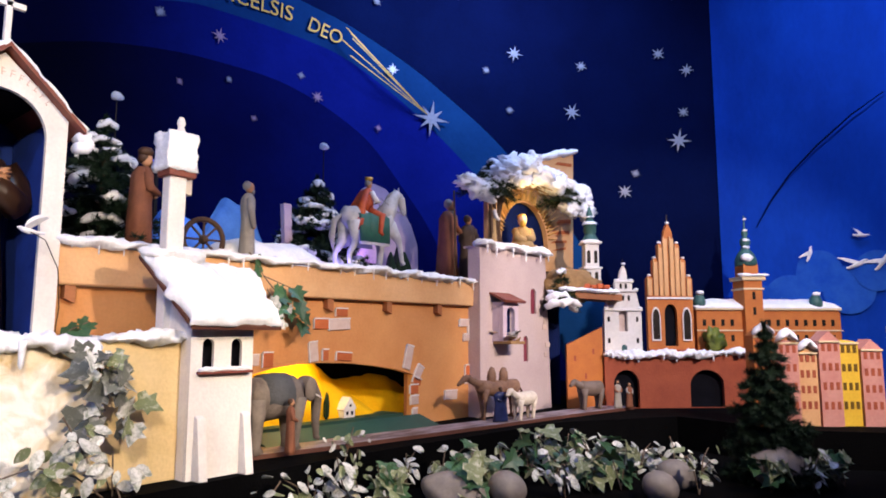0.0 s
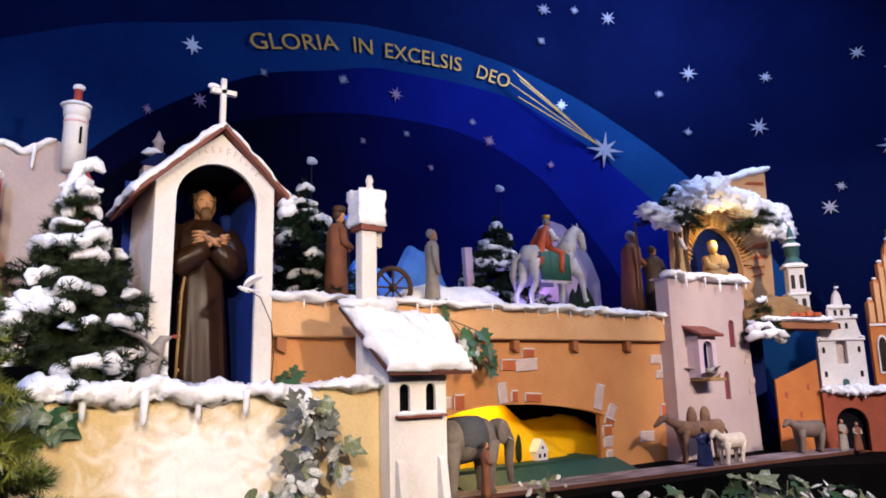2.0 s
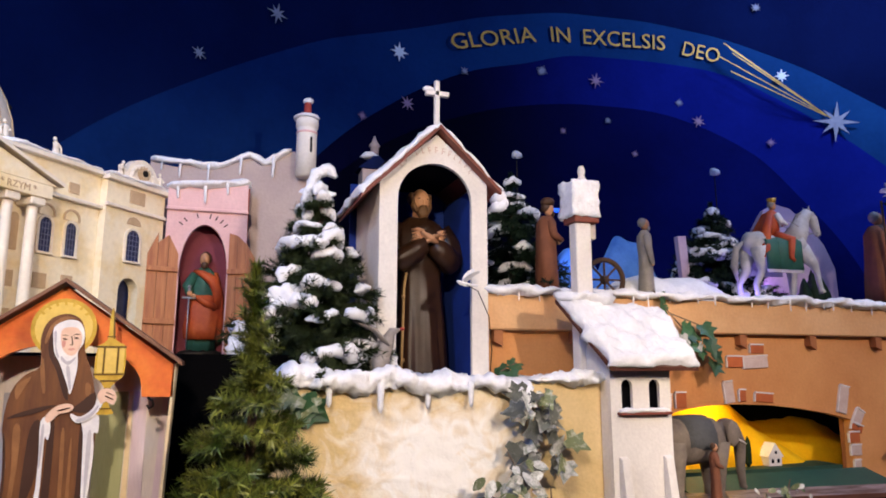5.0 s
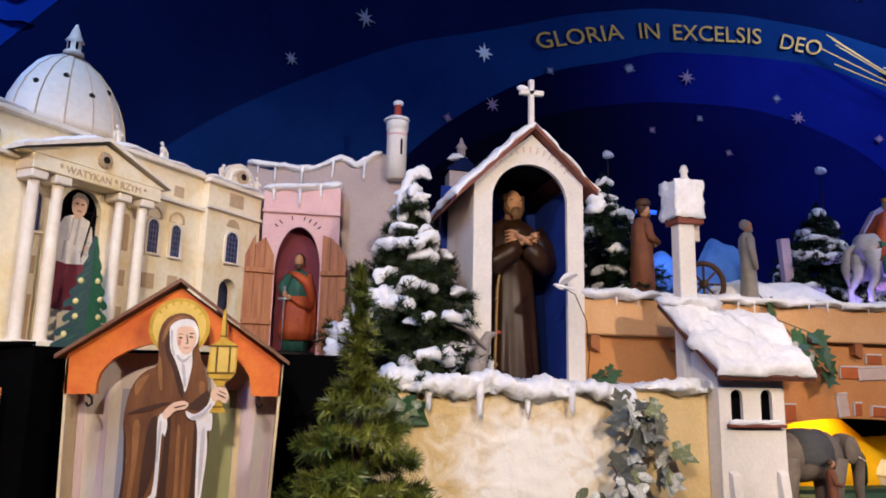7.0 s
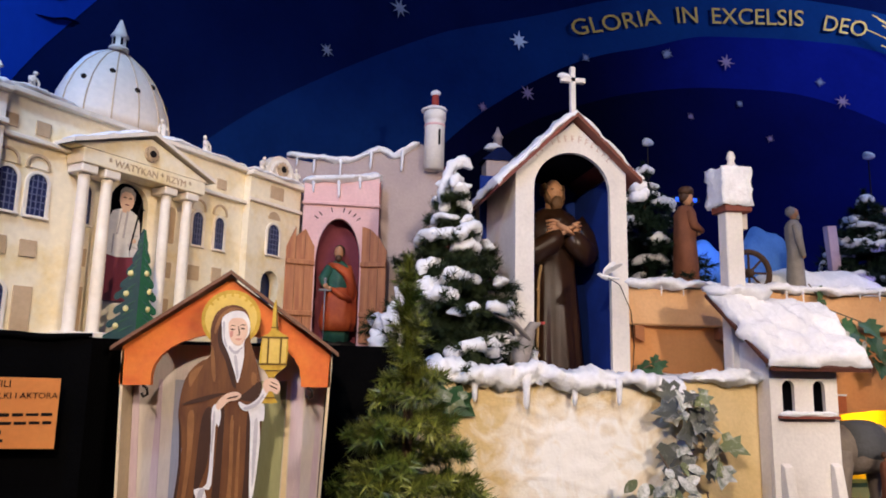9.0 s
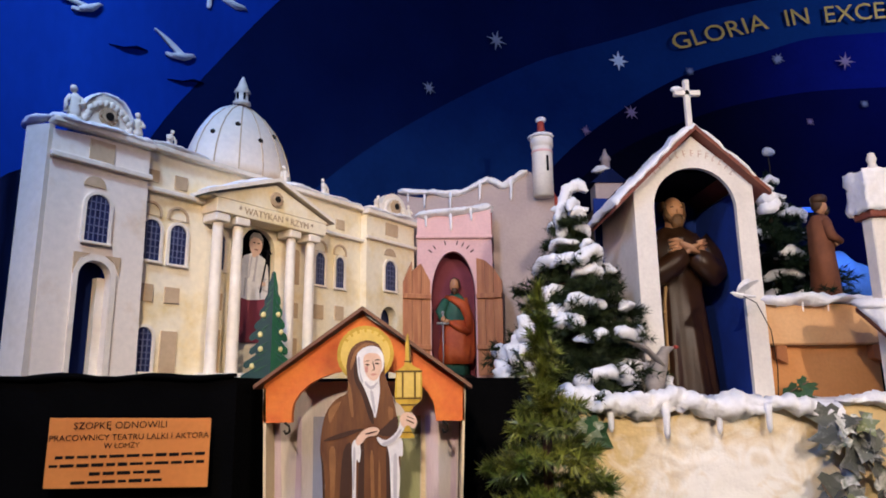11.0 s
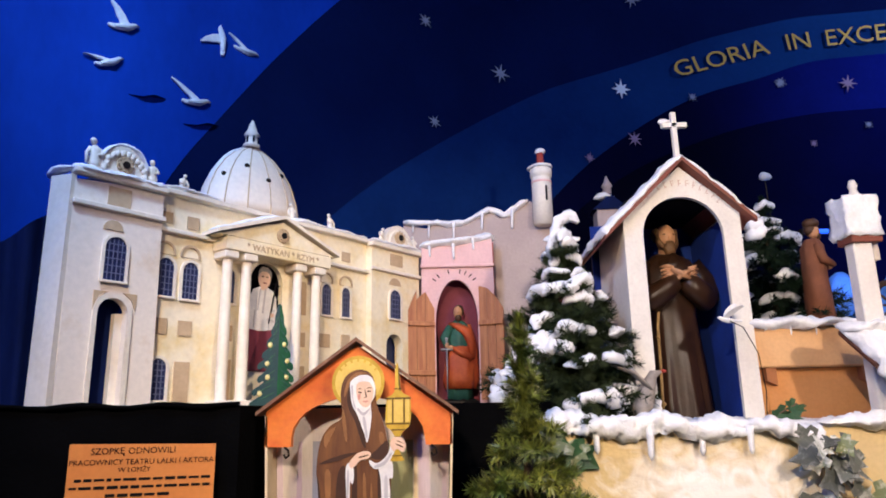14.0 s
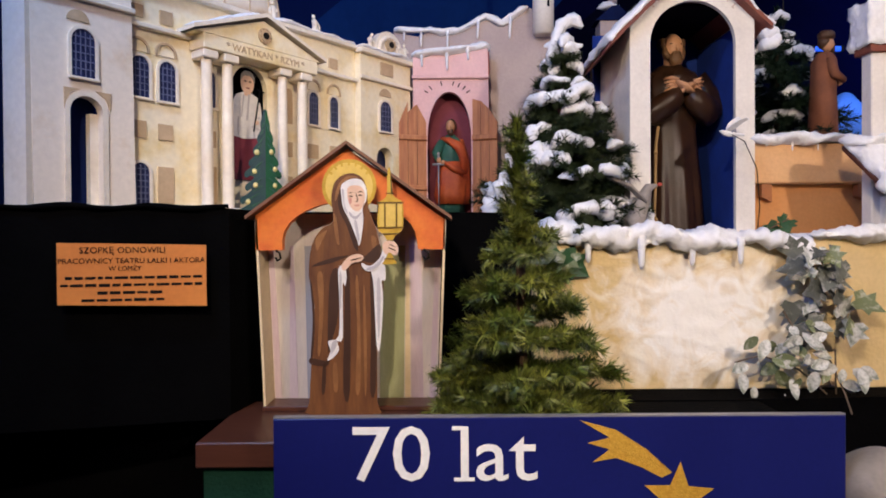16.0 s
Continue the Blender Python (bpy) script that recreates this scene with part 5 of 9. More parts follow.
layer(soft([(-0.381, 1.364), (-0.372, 1.320), (-0.368, 1.231), (-0.375, 1.142), (-0.381, 1.142), (-0.374, 1.249)]), 3, 0.0085)
layer(soft([(-0.346, 1.115), (-0.337, 1.111), (-0.341, 1.040), (-0.350, 1.040)]), 3, 0.0085)
layer(soft([(-0.360, 1.373), (-0.344, 1.373), (-0.344, 1.266), (-0.353, 1.155), (-0.361, 1.155), (-0.355, 1.266)]), 9, 0.0085)
layer(soft([(-0.251, 1.356), (-0.243, 1.356), (-0.238, 1.204), (-0.240, 1.048), (-0.253, 1.048), (-0.247, 1.204)]), 9, 0.0085)
layer(soft([(-0.229, 1.320), (-0.224, 1.320), (-0.220, 1.142), (-0.222, 1.048), (-0.227, 1.048)]), 9, 0.0085)
layer(soft([(-0.317, 1.115), (-0.306, 1.115), (-0.304, 1.046), (-0.315, 1.046)]), 9, 0.0085)
layer(soft([(-0.313, 1.551), (-0.305, 1.534), (-0.297, 1.467), (-0.303, 1.465), (-0.311, 1.507)]), 9, 0.0085)
layer(soft([(-0.363, 1.480), (-0.332, 1.502), (-0.346, 1.471), (-0.360, 1.445)]), 9, 0.0085)
layer(soft([(-0.204, 1.485), (-0.192, 1.480), (-0.191, 1.458), (-0.202, 1.453)]), 9, 0.0085)
layer(soft([(-0.296, 1.636), (-0.268, 1.658), (-0.241, 1.653), (-0.264, 1.649), (-0.287, 1.632), (-0.305, 1.587), (-0.308, 1.600)]), 9, 0.0085)
layer(soft([(-0.289, 1.630), (-0.299, 1.587), (-0.293, 1.551), (-0.275, 1.516), (-0.253, 1.452), (-0.242, 1.448), (-0.262, 1.525), (-0.284, 1.565)]), 3, 0.0100)
layer(soft([(-0.300, 1.389), (-0.284, 1.400), (-0.276, 1.373), (-0.280, 1.343), (-0.288, 1.343), (-0.288, 1.197), (-0.304, 1.185), (-0.299, 1.160), (-0.317, 1.137), (-0.333, 1.131), (-0.323, 1.158), (-0.330, 1.185), (-0.300, 1.200), (-0.297, 1.302)]), 4, 0.0105)
layer(soft([(-0.296, 1.373), (-0.290, 1.373), (-0.292, 1.284), (-0.296, 1.284)]), 10, 0.0120)
layer(soft([(-0.319, 1.181), (-0.304, 1.188), (-0.308, 1.167), (-0.322, 1.149)]), 10, 0.0120)
layer(soft([(-0.207, 1.398), (-0.170, 1.409), (-0.165, 1.360), (-0.176, 1.356), (-0.172, 1.302), (-0.181, 1.173), (-0.191, 1.167), (-0.196, 1.266), (-0.200, 1.356)]), 4, 0.0105)
layer(soft([(-0.189, 1.356), (-0.180, 1.356), (-0.180, 1.266), (-0.185, 1.186), (-0.189, 1.266)]), 10, 0.0120)
layer(soft([(-0.289, 1.630), (-0.262, 1.648), (-0.232, 1.645), (-0.217, 1.618), (-0.218, 1.587), (-0.229, 1.565), (-0.227, 1.525), (-0.238, 1.458), (-0.247, 1.480), (-0.268, 1.534), (-0.284, 1.565), (-0.289, 1.600)]), 4, 0.0110)
layer(soft([(-0.266, 1.555), (-0.251, 1.541), (-0.233, 1.553), (-0.235, 1.546), (-0.249, 1.532), (-0.266, 1.544)]), 10, 0.0125)
layer(soft([(-0.253, 1.525), (-0.245, 1.525), (-0.238, 1.476), (-0.242, 1.471)]), 10, 0.0125)
layer(soft([(-0.288, 1.614), (-0.282, 1.616), (-0.280, 1.578), (-0.271, 1.551), (-0.280, 1.562)]), 10, 0.0125)
layer(soft([(-0.271, 1.621), (-0.255, 1.630), (-0.232, 1.626), (-0.222, 1.605), (-0.224, 1.580), (-0.236, 1.559), (-0.250, 1.557), (-0.264, 1.571), (-0.271, 1.594)]), 5, 0.0130)
layer(soft([(-0.267, 1.592), (-0.260, 1.594), (-0.260, 1.580), (-0.266, 1.578)]), 6, 0.0140)
layer(soft([(-0.269, 1.607), (-0.262, 1.610), (-0.254, 1.608), (-0.262, 1.608)]), 8, 0.0150)
layer(soft([(-0.242, 1.609), (-0.235, 1.613), (-0.226, 1.610), (-0.235, 1.610)]), 8, 0.0150)
layer(soft([(-0.267, 1.599), (-0.261, 1.601), (-0.255, 1.598), (-0.261, 1.596)]), 3, 0.0150)
layer(soft([(-0.241, 1.601), (-0.235, 1.604), (-0.228, 1.600), (-0.235, 1.599)]), 3, 0.0150)
layer(soft([(-0.247, 1.605), (-0.245, 1.605), (-0.241, 1.585), (-0.248, 1.583), (-0.247, 1.585), (-0.244, 1.586)]), 3, 0.0150)
layer(soft([(-0.253, 1.573), (-0.245, 1.575), (-0.235, 1.574), (-0.244, 1.569)]), 6, 0.0150)
layer(soft([(-0.232, 1.409), (-0.209, 1.400), (-0.181, 1.422), (-0.170, 1.452), (-0.158, 1.448), (-0.165, 1.420), (-0.186, 1.393), (-0.213, 1.384), (-0.229, 1.395)]), 4, 0.0130)
layer(soft([(-0.218, 1.393), (-0.191, 1.404), (-0.172, 1.427), (-0.169, 1.423), (-0.187, 1.396), (-0.213, 1.387)]), 10, 0.0145)
layer(soft([(-0.289, 1.404), (-0.268, 1.427), (-0.241, 1.434), (-0.227, 1.425), (-0.236, 1.413), (-0.259, 1.408), (-0.275, 1.391), (-0.286, 1.388)]), 5, 0.0130)
layer(soft([(-0.262, 1.418), (-0.236, 1.424), (-0.236, 1.421), (-0.260, 1.415)]), 3, 0.0145)
layer(soft([(-0.178, 1.406), (-0.163, 1.422), (-0.155, 1.445), (-0.159, 1.471), (-0.172, 1.491), (-0.186, 1.507), (-0.183, 1.576), (-0.169, 1.589), (-0.159, 1.605), (-0.158, 1.658), (-0.152, 1.683), (-0.146, 1.658), (-0.142, 1.605), (-0.130, 1.591), (-0.114, 1.578), (-0.114, 1.509), (-0.130, 1.491), (-0.145, 1.471), (-0.149, 1.445), (-0.141, 1.420), (-0.134, 1.406)]), 0, 0.0125)
layer([(-0.181, 1.576), (-0.168, 1.576), (-0.168, 1.512), (-0.181, 1.512)], 1, 0.0140)
layer([(-0.162, 1.576), (-0.135, 1.576), (-0.135, 1.512), (-0.162, 1.512)], 1, 0.0140)
layer([(-0.129, 1.576), (-0.117, 1.576), (-0.117, 1.512), (-0.129, 1.512)], 1, 0.0140)
layer([(-0.187, 1.582), (-0.112, 1.582), (-0.112, 1.577), (-0.187, 1.577)], 7, 0.0150)
layer([(-0.188, 1.510), (-0.112, 1.510), (-0.112, 1.506), (-0.188, 1.506)], 7, 0.0150)
layer([(-0.167, 1.577), (-0.163, 1.577), (-0.163, 1.510), (-0.167, 1.510)], 7, 0.0150)
layer([(-0.134, 1.577), (-0.130, 1.577), (-0.130, 1.510), (-0.134, 1.510)], 7, 0.0150)
layer([(-0.161, 1.608), (-0.139, 1.608), (-0.139, 1.605), (-0.161, 1.605)], 7, 0.0150)
layer([(-0.170, 1.493), (-0.128, 1.493), (-0.128, 1.489), (-0.170, 1.489)], 7, 0.0150)
layer([(-0.160, 1.473), (-0.143, 1.473), (-0.143, 1.470), (-0.160, 1.470)], 7, 0.0150)
layer([(-0.167, 1.421), (-0.139, 1.421), (-0.139, 1.418), (-0.167, 1.418)], 7, 0.0150)
layer(soft([(-0.149, 1.676), (-0.146, 1.658), (-0.142, 1.607), (-0.147, 1.607), (-0.149, 1.658)]), 7, 0.0150)
layer(soft([(-0.174, 1.455), (-0.160, 1.471), (-0.138, 1.468), (-0.127, 1.449), (-0.134, 1.429), (-0.152, 1.438), (-0.163, 1.432)]), 5, 0.0155)
layer(soft([(-0.152, 1.462), (-0.136, 1.455), (-0.136, 1.453), (-0.152, 1.460)]), 3, 0.0170)
layer(soft([(-0.154, 1.453), (-0.136, 1.445), (-0.136, 1.442), (-0.154, 1.450)]), 3, 0.0170)
for k in range(7):
    a = math.pi * (0.80 - 0.6 * k / 6)
    c, s = math.cos(a), math.sin(a)
    layer([(HX + c * 0.059 - s * 0.003, HZ + s * 0.059 + c * 0.003), (HX + c * 0.059 + s * 0.003, HZ + s * 0.059 - c * 0.003), (HX + c * 0.071 + s * 0.003, HZ + s * 0.071 - c * 0.003), (HX + c * 0.071 - s * 0.003, HZ + s * 0.071 + c * 0.003)], 0, 0.006)
ob = part("painted_figure", finish(bm), [GOLDPAINT, HALO, ROBEBROWN, ROBEDARK, ROBEWHITE, PALESKIN, CITYPINK, GOLDDARK, INK, ROBELIGHT, LINENGREY], None, "flat board painted as a brown-robed nun with golden vessel", m=pose(0, 1.955, 0.003))
tagged(ob, category="painted figure")

# ---- orange card on the black cloth ----
card = thing("orange_notice", pose(-1.04, 1.838, 0, 0, 0, 13.67) @ Matrix.Translation((0, -0.012, 0)), "orange card with hand-lettered black notice on black cloth", "notice")
part("card", slab([(0.0, 1.306), (0.381, 1.294), (0.381, 1.466), (0.0, 1.474)], (), 0, 0.004), SIGNORANGE, card)
for text, z, size, x in (("SZOPKĘ ODNOWILI", 1.445, 0.024, 0.165), ("PRACOWNICY TEATRU LALKI I AKTORA", 1.417, 0.0205, 0.19), ("W ŁOMŻY", 1.397, 0.018, 0.17)):
    bm = letters(text, size, 0.001)
    for v in bm.verts:
        v.co += Vector((x, -0.0015, z))
    part("line", bm, INK, card, "black hand lettering")
rr = random.Random(3)
for z, x0, x1 in ((1.378, 0.02, 0.37), (1.358, 0.008, 0.376), (1.337, 0.10, 0.28), (1.317, 0.06, 0.29)):
    x = x0
    while x < x1 - 0.02:
        w = rr.uniform(0.012, 0.034)
        h = rr.uniform(0.0034, 0.0048)
        part("bar", box(x, min(x + w, x1), -0.0012, 0.0, z - h, z + h * 0.8), INK, card, "black bar of small writing")
        x += w + 0.006

# ---- blue anniversary board ----
ban = thing("blue_board", pose(0, 1.58, 0), "dark blue printed board with white words and a golden comet", "board")
part("panel", box(-0.398, 0.935, 0.0, 0.02, 0.30, 1.060, 0.002), BOARDBLUE, ban)
part("rim", box(-0.398, 0.935, 0.001, 0.019, 1.0605, 1.064), STEEL, ban, "thin grey top edge")
bm = letters("70 lat", 0.185, 0.001, 0.0004)
xs = [v.co.x for v in bm.verts]
for v in bm.verts:
    v.co = Vector((-0.003 + v.co.x * 0.43 / (max(xs) - min(xs)), v.co.y - 0.0015, 0.915 + v.co.z * 0.99))
for one in islands(bm):
    part("letter", one, WHITEPRINT, ban, "white letter")
for x0, x1, z0, z1 in ((0.022, 0.070, 0.913, 0.921), (0.018, 0.043, 1.032, 1.041)):
    part("serif", box(x0, x1, -0.0021, -0.0003, z0, z1), WHITEPRINT, ban, "white serif")
lp = [(x, z) for x, z in ((0.314, 1.054), (0.40, 1.03), (0.47, 0.985), (0.53, 0.93), (0.505, 0.918), (0.46, 0.942), (0.40, 0.965), (0.345, 0.955), (0.385, 0.985), (0.333, 1.0), (0.385, 1.012))]
part("comet_tail", slab(lp, (), -0.0015, 0.0005), GOLDFOIL, ban, "golden comet tail")
part("comet", slab([(0.545 + (0.085 if i % 2 == 0 else 0.036) * math.sin(math.pi * i / 5 + 0.05), 0.87 + (0.085 if i % 2 == 0 else 0.036) * math.cos(math.pi * i / 5 + 0.05)) for i in range(10)], (), -0.0022, -0.0005), GOLDFOIL, ban, "golden five-pointed star")

# ---- sprayed cream wall with snow ----
fw = thing("cream_wall", pose(0, 2.3, 0), "cream painted low wall with sprayed snow and snowy top", "wall")
part("panel", box(0.30, 1.24, 0, 0.03, 0.966, 1.47, 0.003), WALLCREAM, fw)
part("panel", box(1.243, 1.58, 0.012, 0.04, 0.966, 1.475, 0.003), WALLCREAM, fw, "plain cream panel")
part("top_board", box(0.30, 1.58, 0.04, 0.66, 1.462, 1.478), WALLCREAM, fw)
bm = bmesh.new()
# crust of sprayed snow: shallow swirling ridges that stand on the panel
NX, NZ = 110, 60
grid = []
for i in range(NX + 1):
    for j in range(NZ + 1):
        x, z = 0.305 + 0.93 * i / NX, 0.97 + 0.49 * j / NZ
        e = min(1, 5 * min(i / NX - 0.1, 1 - i / NX, j / NZ, 1 - j / NZ) + 0.35 * noise.noise(Vector((x * 9, 3, z * 9))))
        w = Vector((x * 11 + 0.5 * noise.noise(Vector((x * 5, 1, z * 5))), 0, z * 11))
        swirl = abs(noise.noise(Vector((w.x * 0.7 + w.z * 0.5, 7, w.z * 1.3 - w.x * 0.3))))
        h = 0.004 + max(0, e) * (0.0045 * (1 - min(1, swirl * 3.2)) + 0.0016 * noise.noise(w * 2.2) + 0.001)
        grid.append(bm.verts.new((x, -h, z)))
for i in range(NX):
    for j in range(NZ):
        k = i * (NZ + 1) + j
        bm.faces.new((grid[k], grid[k + NZ + 1], grid[k + NZ + 2], grid[k + 1]))
finish(bm)
SPRAY = paint("sprayed_snow_crust", (0.70, 0.53, 0.27), (0.61, 0.45, 0.21), 0.85, 5, 0.3, 60)
# a cloudy patch of sprayed white over the cream paint, thinning out to its rim
_n, _l = SPRAY.node_tree.nodes, SPRAY.node_tree.links
_tc = _n.new("ShaderNodeTexCoord")
_off = _n.new("ShaderNodeVectorMath")
_off.operation = "SUBTRACT"
_off.inputs[1].default_value = (0.87, 0.0, 1.21)
_l.new(_tc.outputs["Object"], _off.inputs[0])
_scl = _n.new("ShaderNodeVectorMath")
_scl.operation = "MULTIPLY"
_scl.inputs[1].default_value = (2.6, 0.0, 3.6)
_l.new(_off.outputs[0], _scl.inputs[0])
_len = _n.new("ShaderNodeVectorMath")
_len.operation = "LENGTH"
_l.new(_scl.outputs[0], _len.inputs[0])
_cl = _n.new("ShaderNodeTexNoise")
_cl.inputs["Scale"].default_value, _cl.inputs["Detail"].default_value, _cl.inputs["Distortion"].default_value = 9.0, 6.0, 2.0
_l.new(_tc.outputs["Object"], _cl.inputs["Vector"])
_sum = _n.new("ShaderNodeMath")
_sum.operation = "MULTIPLY_ADD"
_sum.inputs[1].default_value = 1.5
_l.new(_cl.outputs[0], _sum.inputs[0])
_l.new(_len.outputs["Value"], _sum.inputs[2])
_mr = _n.new("ShaderNodeMapRange")
_mr.inputs["From Min"].default_value, _mr.inputs["From Max"].default_value = 1.84, 1.12
_l.new(_sum.outputs[0], _mr.inputs[0])
_mx = _n.new("ShaderNodeMix")
_mx.data_type = "RGBA"
_mx.inputs[7].default_value = (0.90, 0.87, 0.80, 1)
_bsdf = _n["Principled BSDF"]
_l.new(_bsdf.inputs["Base Color"].links[0].from_socket, _mx.inputs[6])
_l.new(_mr.outputs[0], _mx.inputs[0])
_l.new(_mx.outputs[2], _bsdf.inputs["Base Color"])
part("snow_spray", bm, SPRAY, fw, "crust of sprayed white snow", True)
part("snow_cap", snow_roll([(0.30, 0.0, 1.50), (0.6, -0.005, 1.485), (0.9, 0, 1.478), (1.1, 0, 1.468), (1.24, 0, 1.462)], 0.115, 0.066, 1.7, lump=0.8, drips=((0.20, 0.10, 0.024), (0.385, 0.115, 0.026), (0.57, 0.10, 0.023), (0.735, 0.09, 0.022))), SNOW, fw, "thick wavy snow with icicles", True)
part("snow_cap", snow_roll([(1.245, 0.01, 1.482), (1.42, 0.01, 1.49), (1.585, 0.01, 1.49)], 0.10, 0.045, 6.2, lump=0.8), SNOW, fw, "thin wavy snow", True)
part("snow_bed", snow_sheet(26, 10, lambda u, v: ((0.32 + 1.24 * u, 0.05 + 0.55 * v, 1.479), (0, 0, 1)), 0.014, 3.0), SNOW, fw, "bed of snow", True)

# ---- tall shrine with the friar statue ----
sh = thing("tall_shrine", pose(0, 2.66, 0), "white arched shrine with red-edged snowy roof and cross", "shrine")
part("front", slab([(0.733, 1.478), (1.220, 1.478), (1.218, 2.335), (0.985, 2.538), (0.733, 2.32)], [arch(0.812, 1.145, 1.4785, 2.405, 18)], 0.0, 0.022), WHITE, sh)
part("side_wall", box(0.733, 0.763, 0.024, 0.50, 1.478, 2.31), WHITE, sh)
part("side_wall", box(1.190, 1.218, 0.024, 0.50, 1.478, 2.34), WHITE, sh)
part("back", box(0.70, 1.25, 0.50, 0.515, 1.478, 2.42), NICHEBLUE, sh, "dark blue back")
part("base", box(0.72, 1.22, 0.0, 0.51, 1.4605, 1.4775), WHITE, sh)
part("inner_lining", box(1.181, 1.1885, 0.024, 0.499, 1.479, 2.33), NICHEBLUE, sh, "dark blue inside")
part("inner_lining", box(0.7645, 0.772, 0.024, 0.499, 1.479, 2.31), NICHEBLUE, sh, "dark blue inside")
# black board gives the shade at the top of the niche
part("lining", box(0.764, 1.184, 0.05, 0.50, 2.40, 2.41), DARK, sh)
for k, (a, b) in enumerate((((0.645, 2.218), (0.986, 2.550)), ((1.268, 2.280), (0.986, 2.550)))):
    bm = slab([a, b, (b[0], b[1] + 0.020), (a[0], a[1] + 0.020)], (), -0.05, 0.50)
    part("roof_board", bm, REDBROWN, sh, "red-brown roof board")
    d = Vector((b[0] - a[0], 0, b[1] - a[1]))
    n = Vector((-d.z, 0, d.x)).normalized()
    n = n if n.z > 0 else -n
    bm = snow_sheet(24, 16, lambda u, v, a=a, d=d, n=n: (Vector((a[0], 0, a[1] + 0.02)) + d * (u * 1.02 - 0.02) + Vector((0, -0.05 + 0.54 * v, 0)) + n * 0.004, n), 0.016 if k else 0.026, k * 5.0)
    part("roof_snow", bm, SNOW, sh, "quilt of snow", True)
for x, z in ((1.272, 2.275), (1.28, 2.25), (1.27, 2.235)):
    part("eave_snow", ball((x, 0.0, z), (0.03, 0.05, 0.025), rough=0.6, sub=2), SNOW, sh, "lump of snow", True)
cr = part("cross", box(0.972, 0.994, -0.012, 0.01, 2.555, 2.785, 0.002), WHITE, sh, "white wooden cross")
part("cross_arm", box(0.93, 1.038, -0.012, 0.010, 2.715, 2.737, 0.002), WHITE, cr)
part("cross_snow", ball((0.942, -0.004, 2.742), (0.026, 0.014, 0.012), rough=0.5), SNOW, cr, "dab of snow", True)
rr = random.Random(19)
for k in range(13):
    a = math.pi * (0.79 - 0.58 * k / 12)
    if k != 2:
        bm = box(-0.0016, 0.0016, -0.003, -0.0005, -0.015, 0.013)
        for z in (rr.uniform(0.006, 0.011), rr.uniform(-0.014, 0.0)):
            box(0.0022, rr.uniform(0.007, 0.013), -0.003, -0.0005, z - 0.0015, z + 0.0015, bm=bm)
        part("letter_bar", bm, BRICKPALE, sh, "faded bar of lettering", m=Matrix.Translation((0.978 + 0.205 * math.cos(a), 0, 2.262 + 0.205 * math.sin(a))) @ pose(0, 0, 0, 0, 90 - math.degrees(a) + rr.uniform(-8, 8), 0))

bm = bmesh.new()


def habit(a, z):
    """Deep upright folds that fade towards the chest."""
    k = max(0.0, min(1.0, (0.52 - z) / 0.3))
    return 1 + k * (0.15 * abs(math.sin(5.5 * a + 1.1 * math.sin(2 * a) + 1.5 * z)) - 0.09 + 0.035 * math.sin(17 * a + 4 * z)) + 0.02 * math.sin(5 * a + 12 * z)


lathe([(0.150, 0), (0.148, 0.03), (0.138, 0.12), (0.128, 0.25), (0.118, 0.38), (0.112, 0.46), (0.118, 0.50), (0.138, 0.56), (0.148, 0.62), (0.142, 0.67), (0.115, 0.705), (0.06, 0.725), (0.045, 0.735)], 72, bm, 0, sy=0.72, fold=habit)
# cowl
lathe([(0.125, 0.655), (0.118, 0.69), (0.088, 0.722), (0.072, 0.735), (0.055, 0.73)], 30, bm, 0, (0, 0.005, 0), sy=0.85, fold=lambda a, z: 1 + 0.03 * math.sin(7 * a))
tube([(-0.05, 0.075, 0.62), (0, 0.10, 0.64), (0.05, 0.075, 0.62)], [0.03, 0.045, 0.03], bm, 0)
# sleeves bent to the crossed palms
for s in (-1, 1):
    tube([(s * 0.12, 0.0, 0.685), (s * 0.162, -0.02, 0.62), (s * 0.178, -0.05, 0.545), (s * 0.13, -0.095, 0.525), (s * 0.06, -0.12, 0.57), (s * 0.02, -0.13, 0.60)], [0.050, 0.052, 0.058, 0.057, 0.052, 0.040], bm, 0, n=14)
    tube([(s * 0.03, -0.15 - 0.006 * s, 0.60), (-s * 0.012, -0.155 - 0.006 * s, 0.625), (-s * 0.045, -0.145, 0.64)], [0.022, 0.031, 0.022], bm, 1, n=10, flat=0.45)
    for f in range(4):
        tube([(-s * 0.038, -0.15, 0.650 - 0.010 * f), (-s * 0.065, -0.142, 0.660 - 0.013 * f), (-s * 0.09, -0.125, 0.664 - 0.017 * f)], [0.008, 0.0075, 0.005], bm, 1, n=6)
# carved creases on sleeves and chest
for v in bm.verts:
    if 0.47 < v.co.z < 0.74:
        v.co += Vector((0, -0.006 * math.sin(v.co.x * 60 + v.co.z * 130), 0.004 * math.sin(v.co.x * 90)))
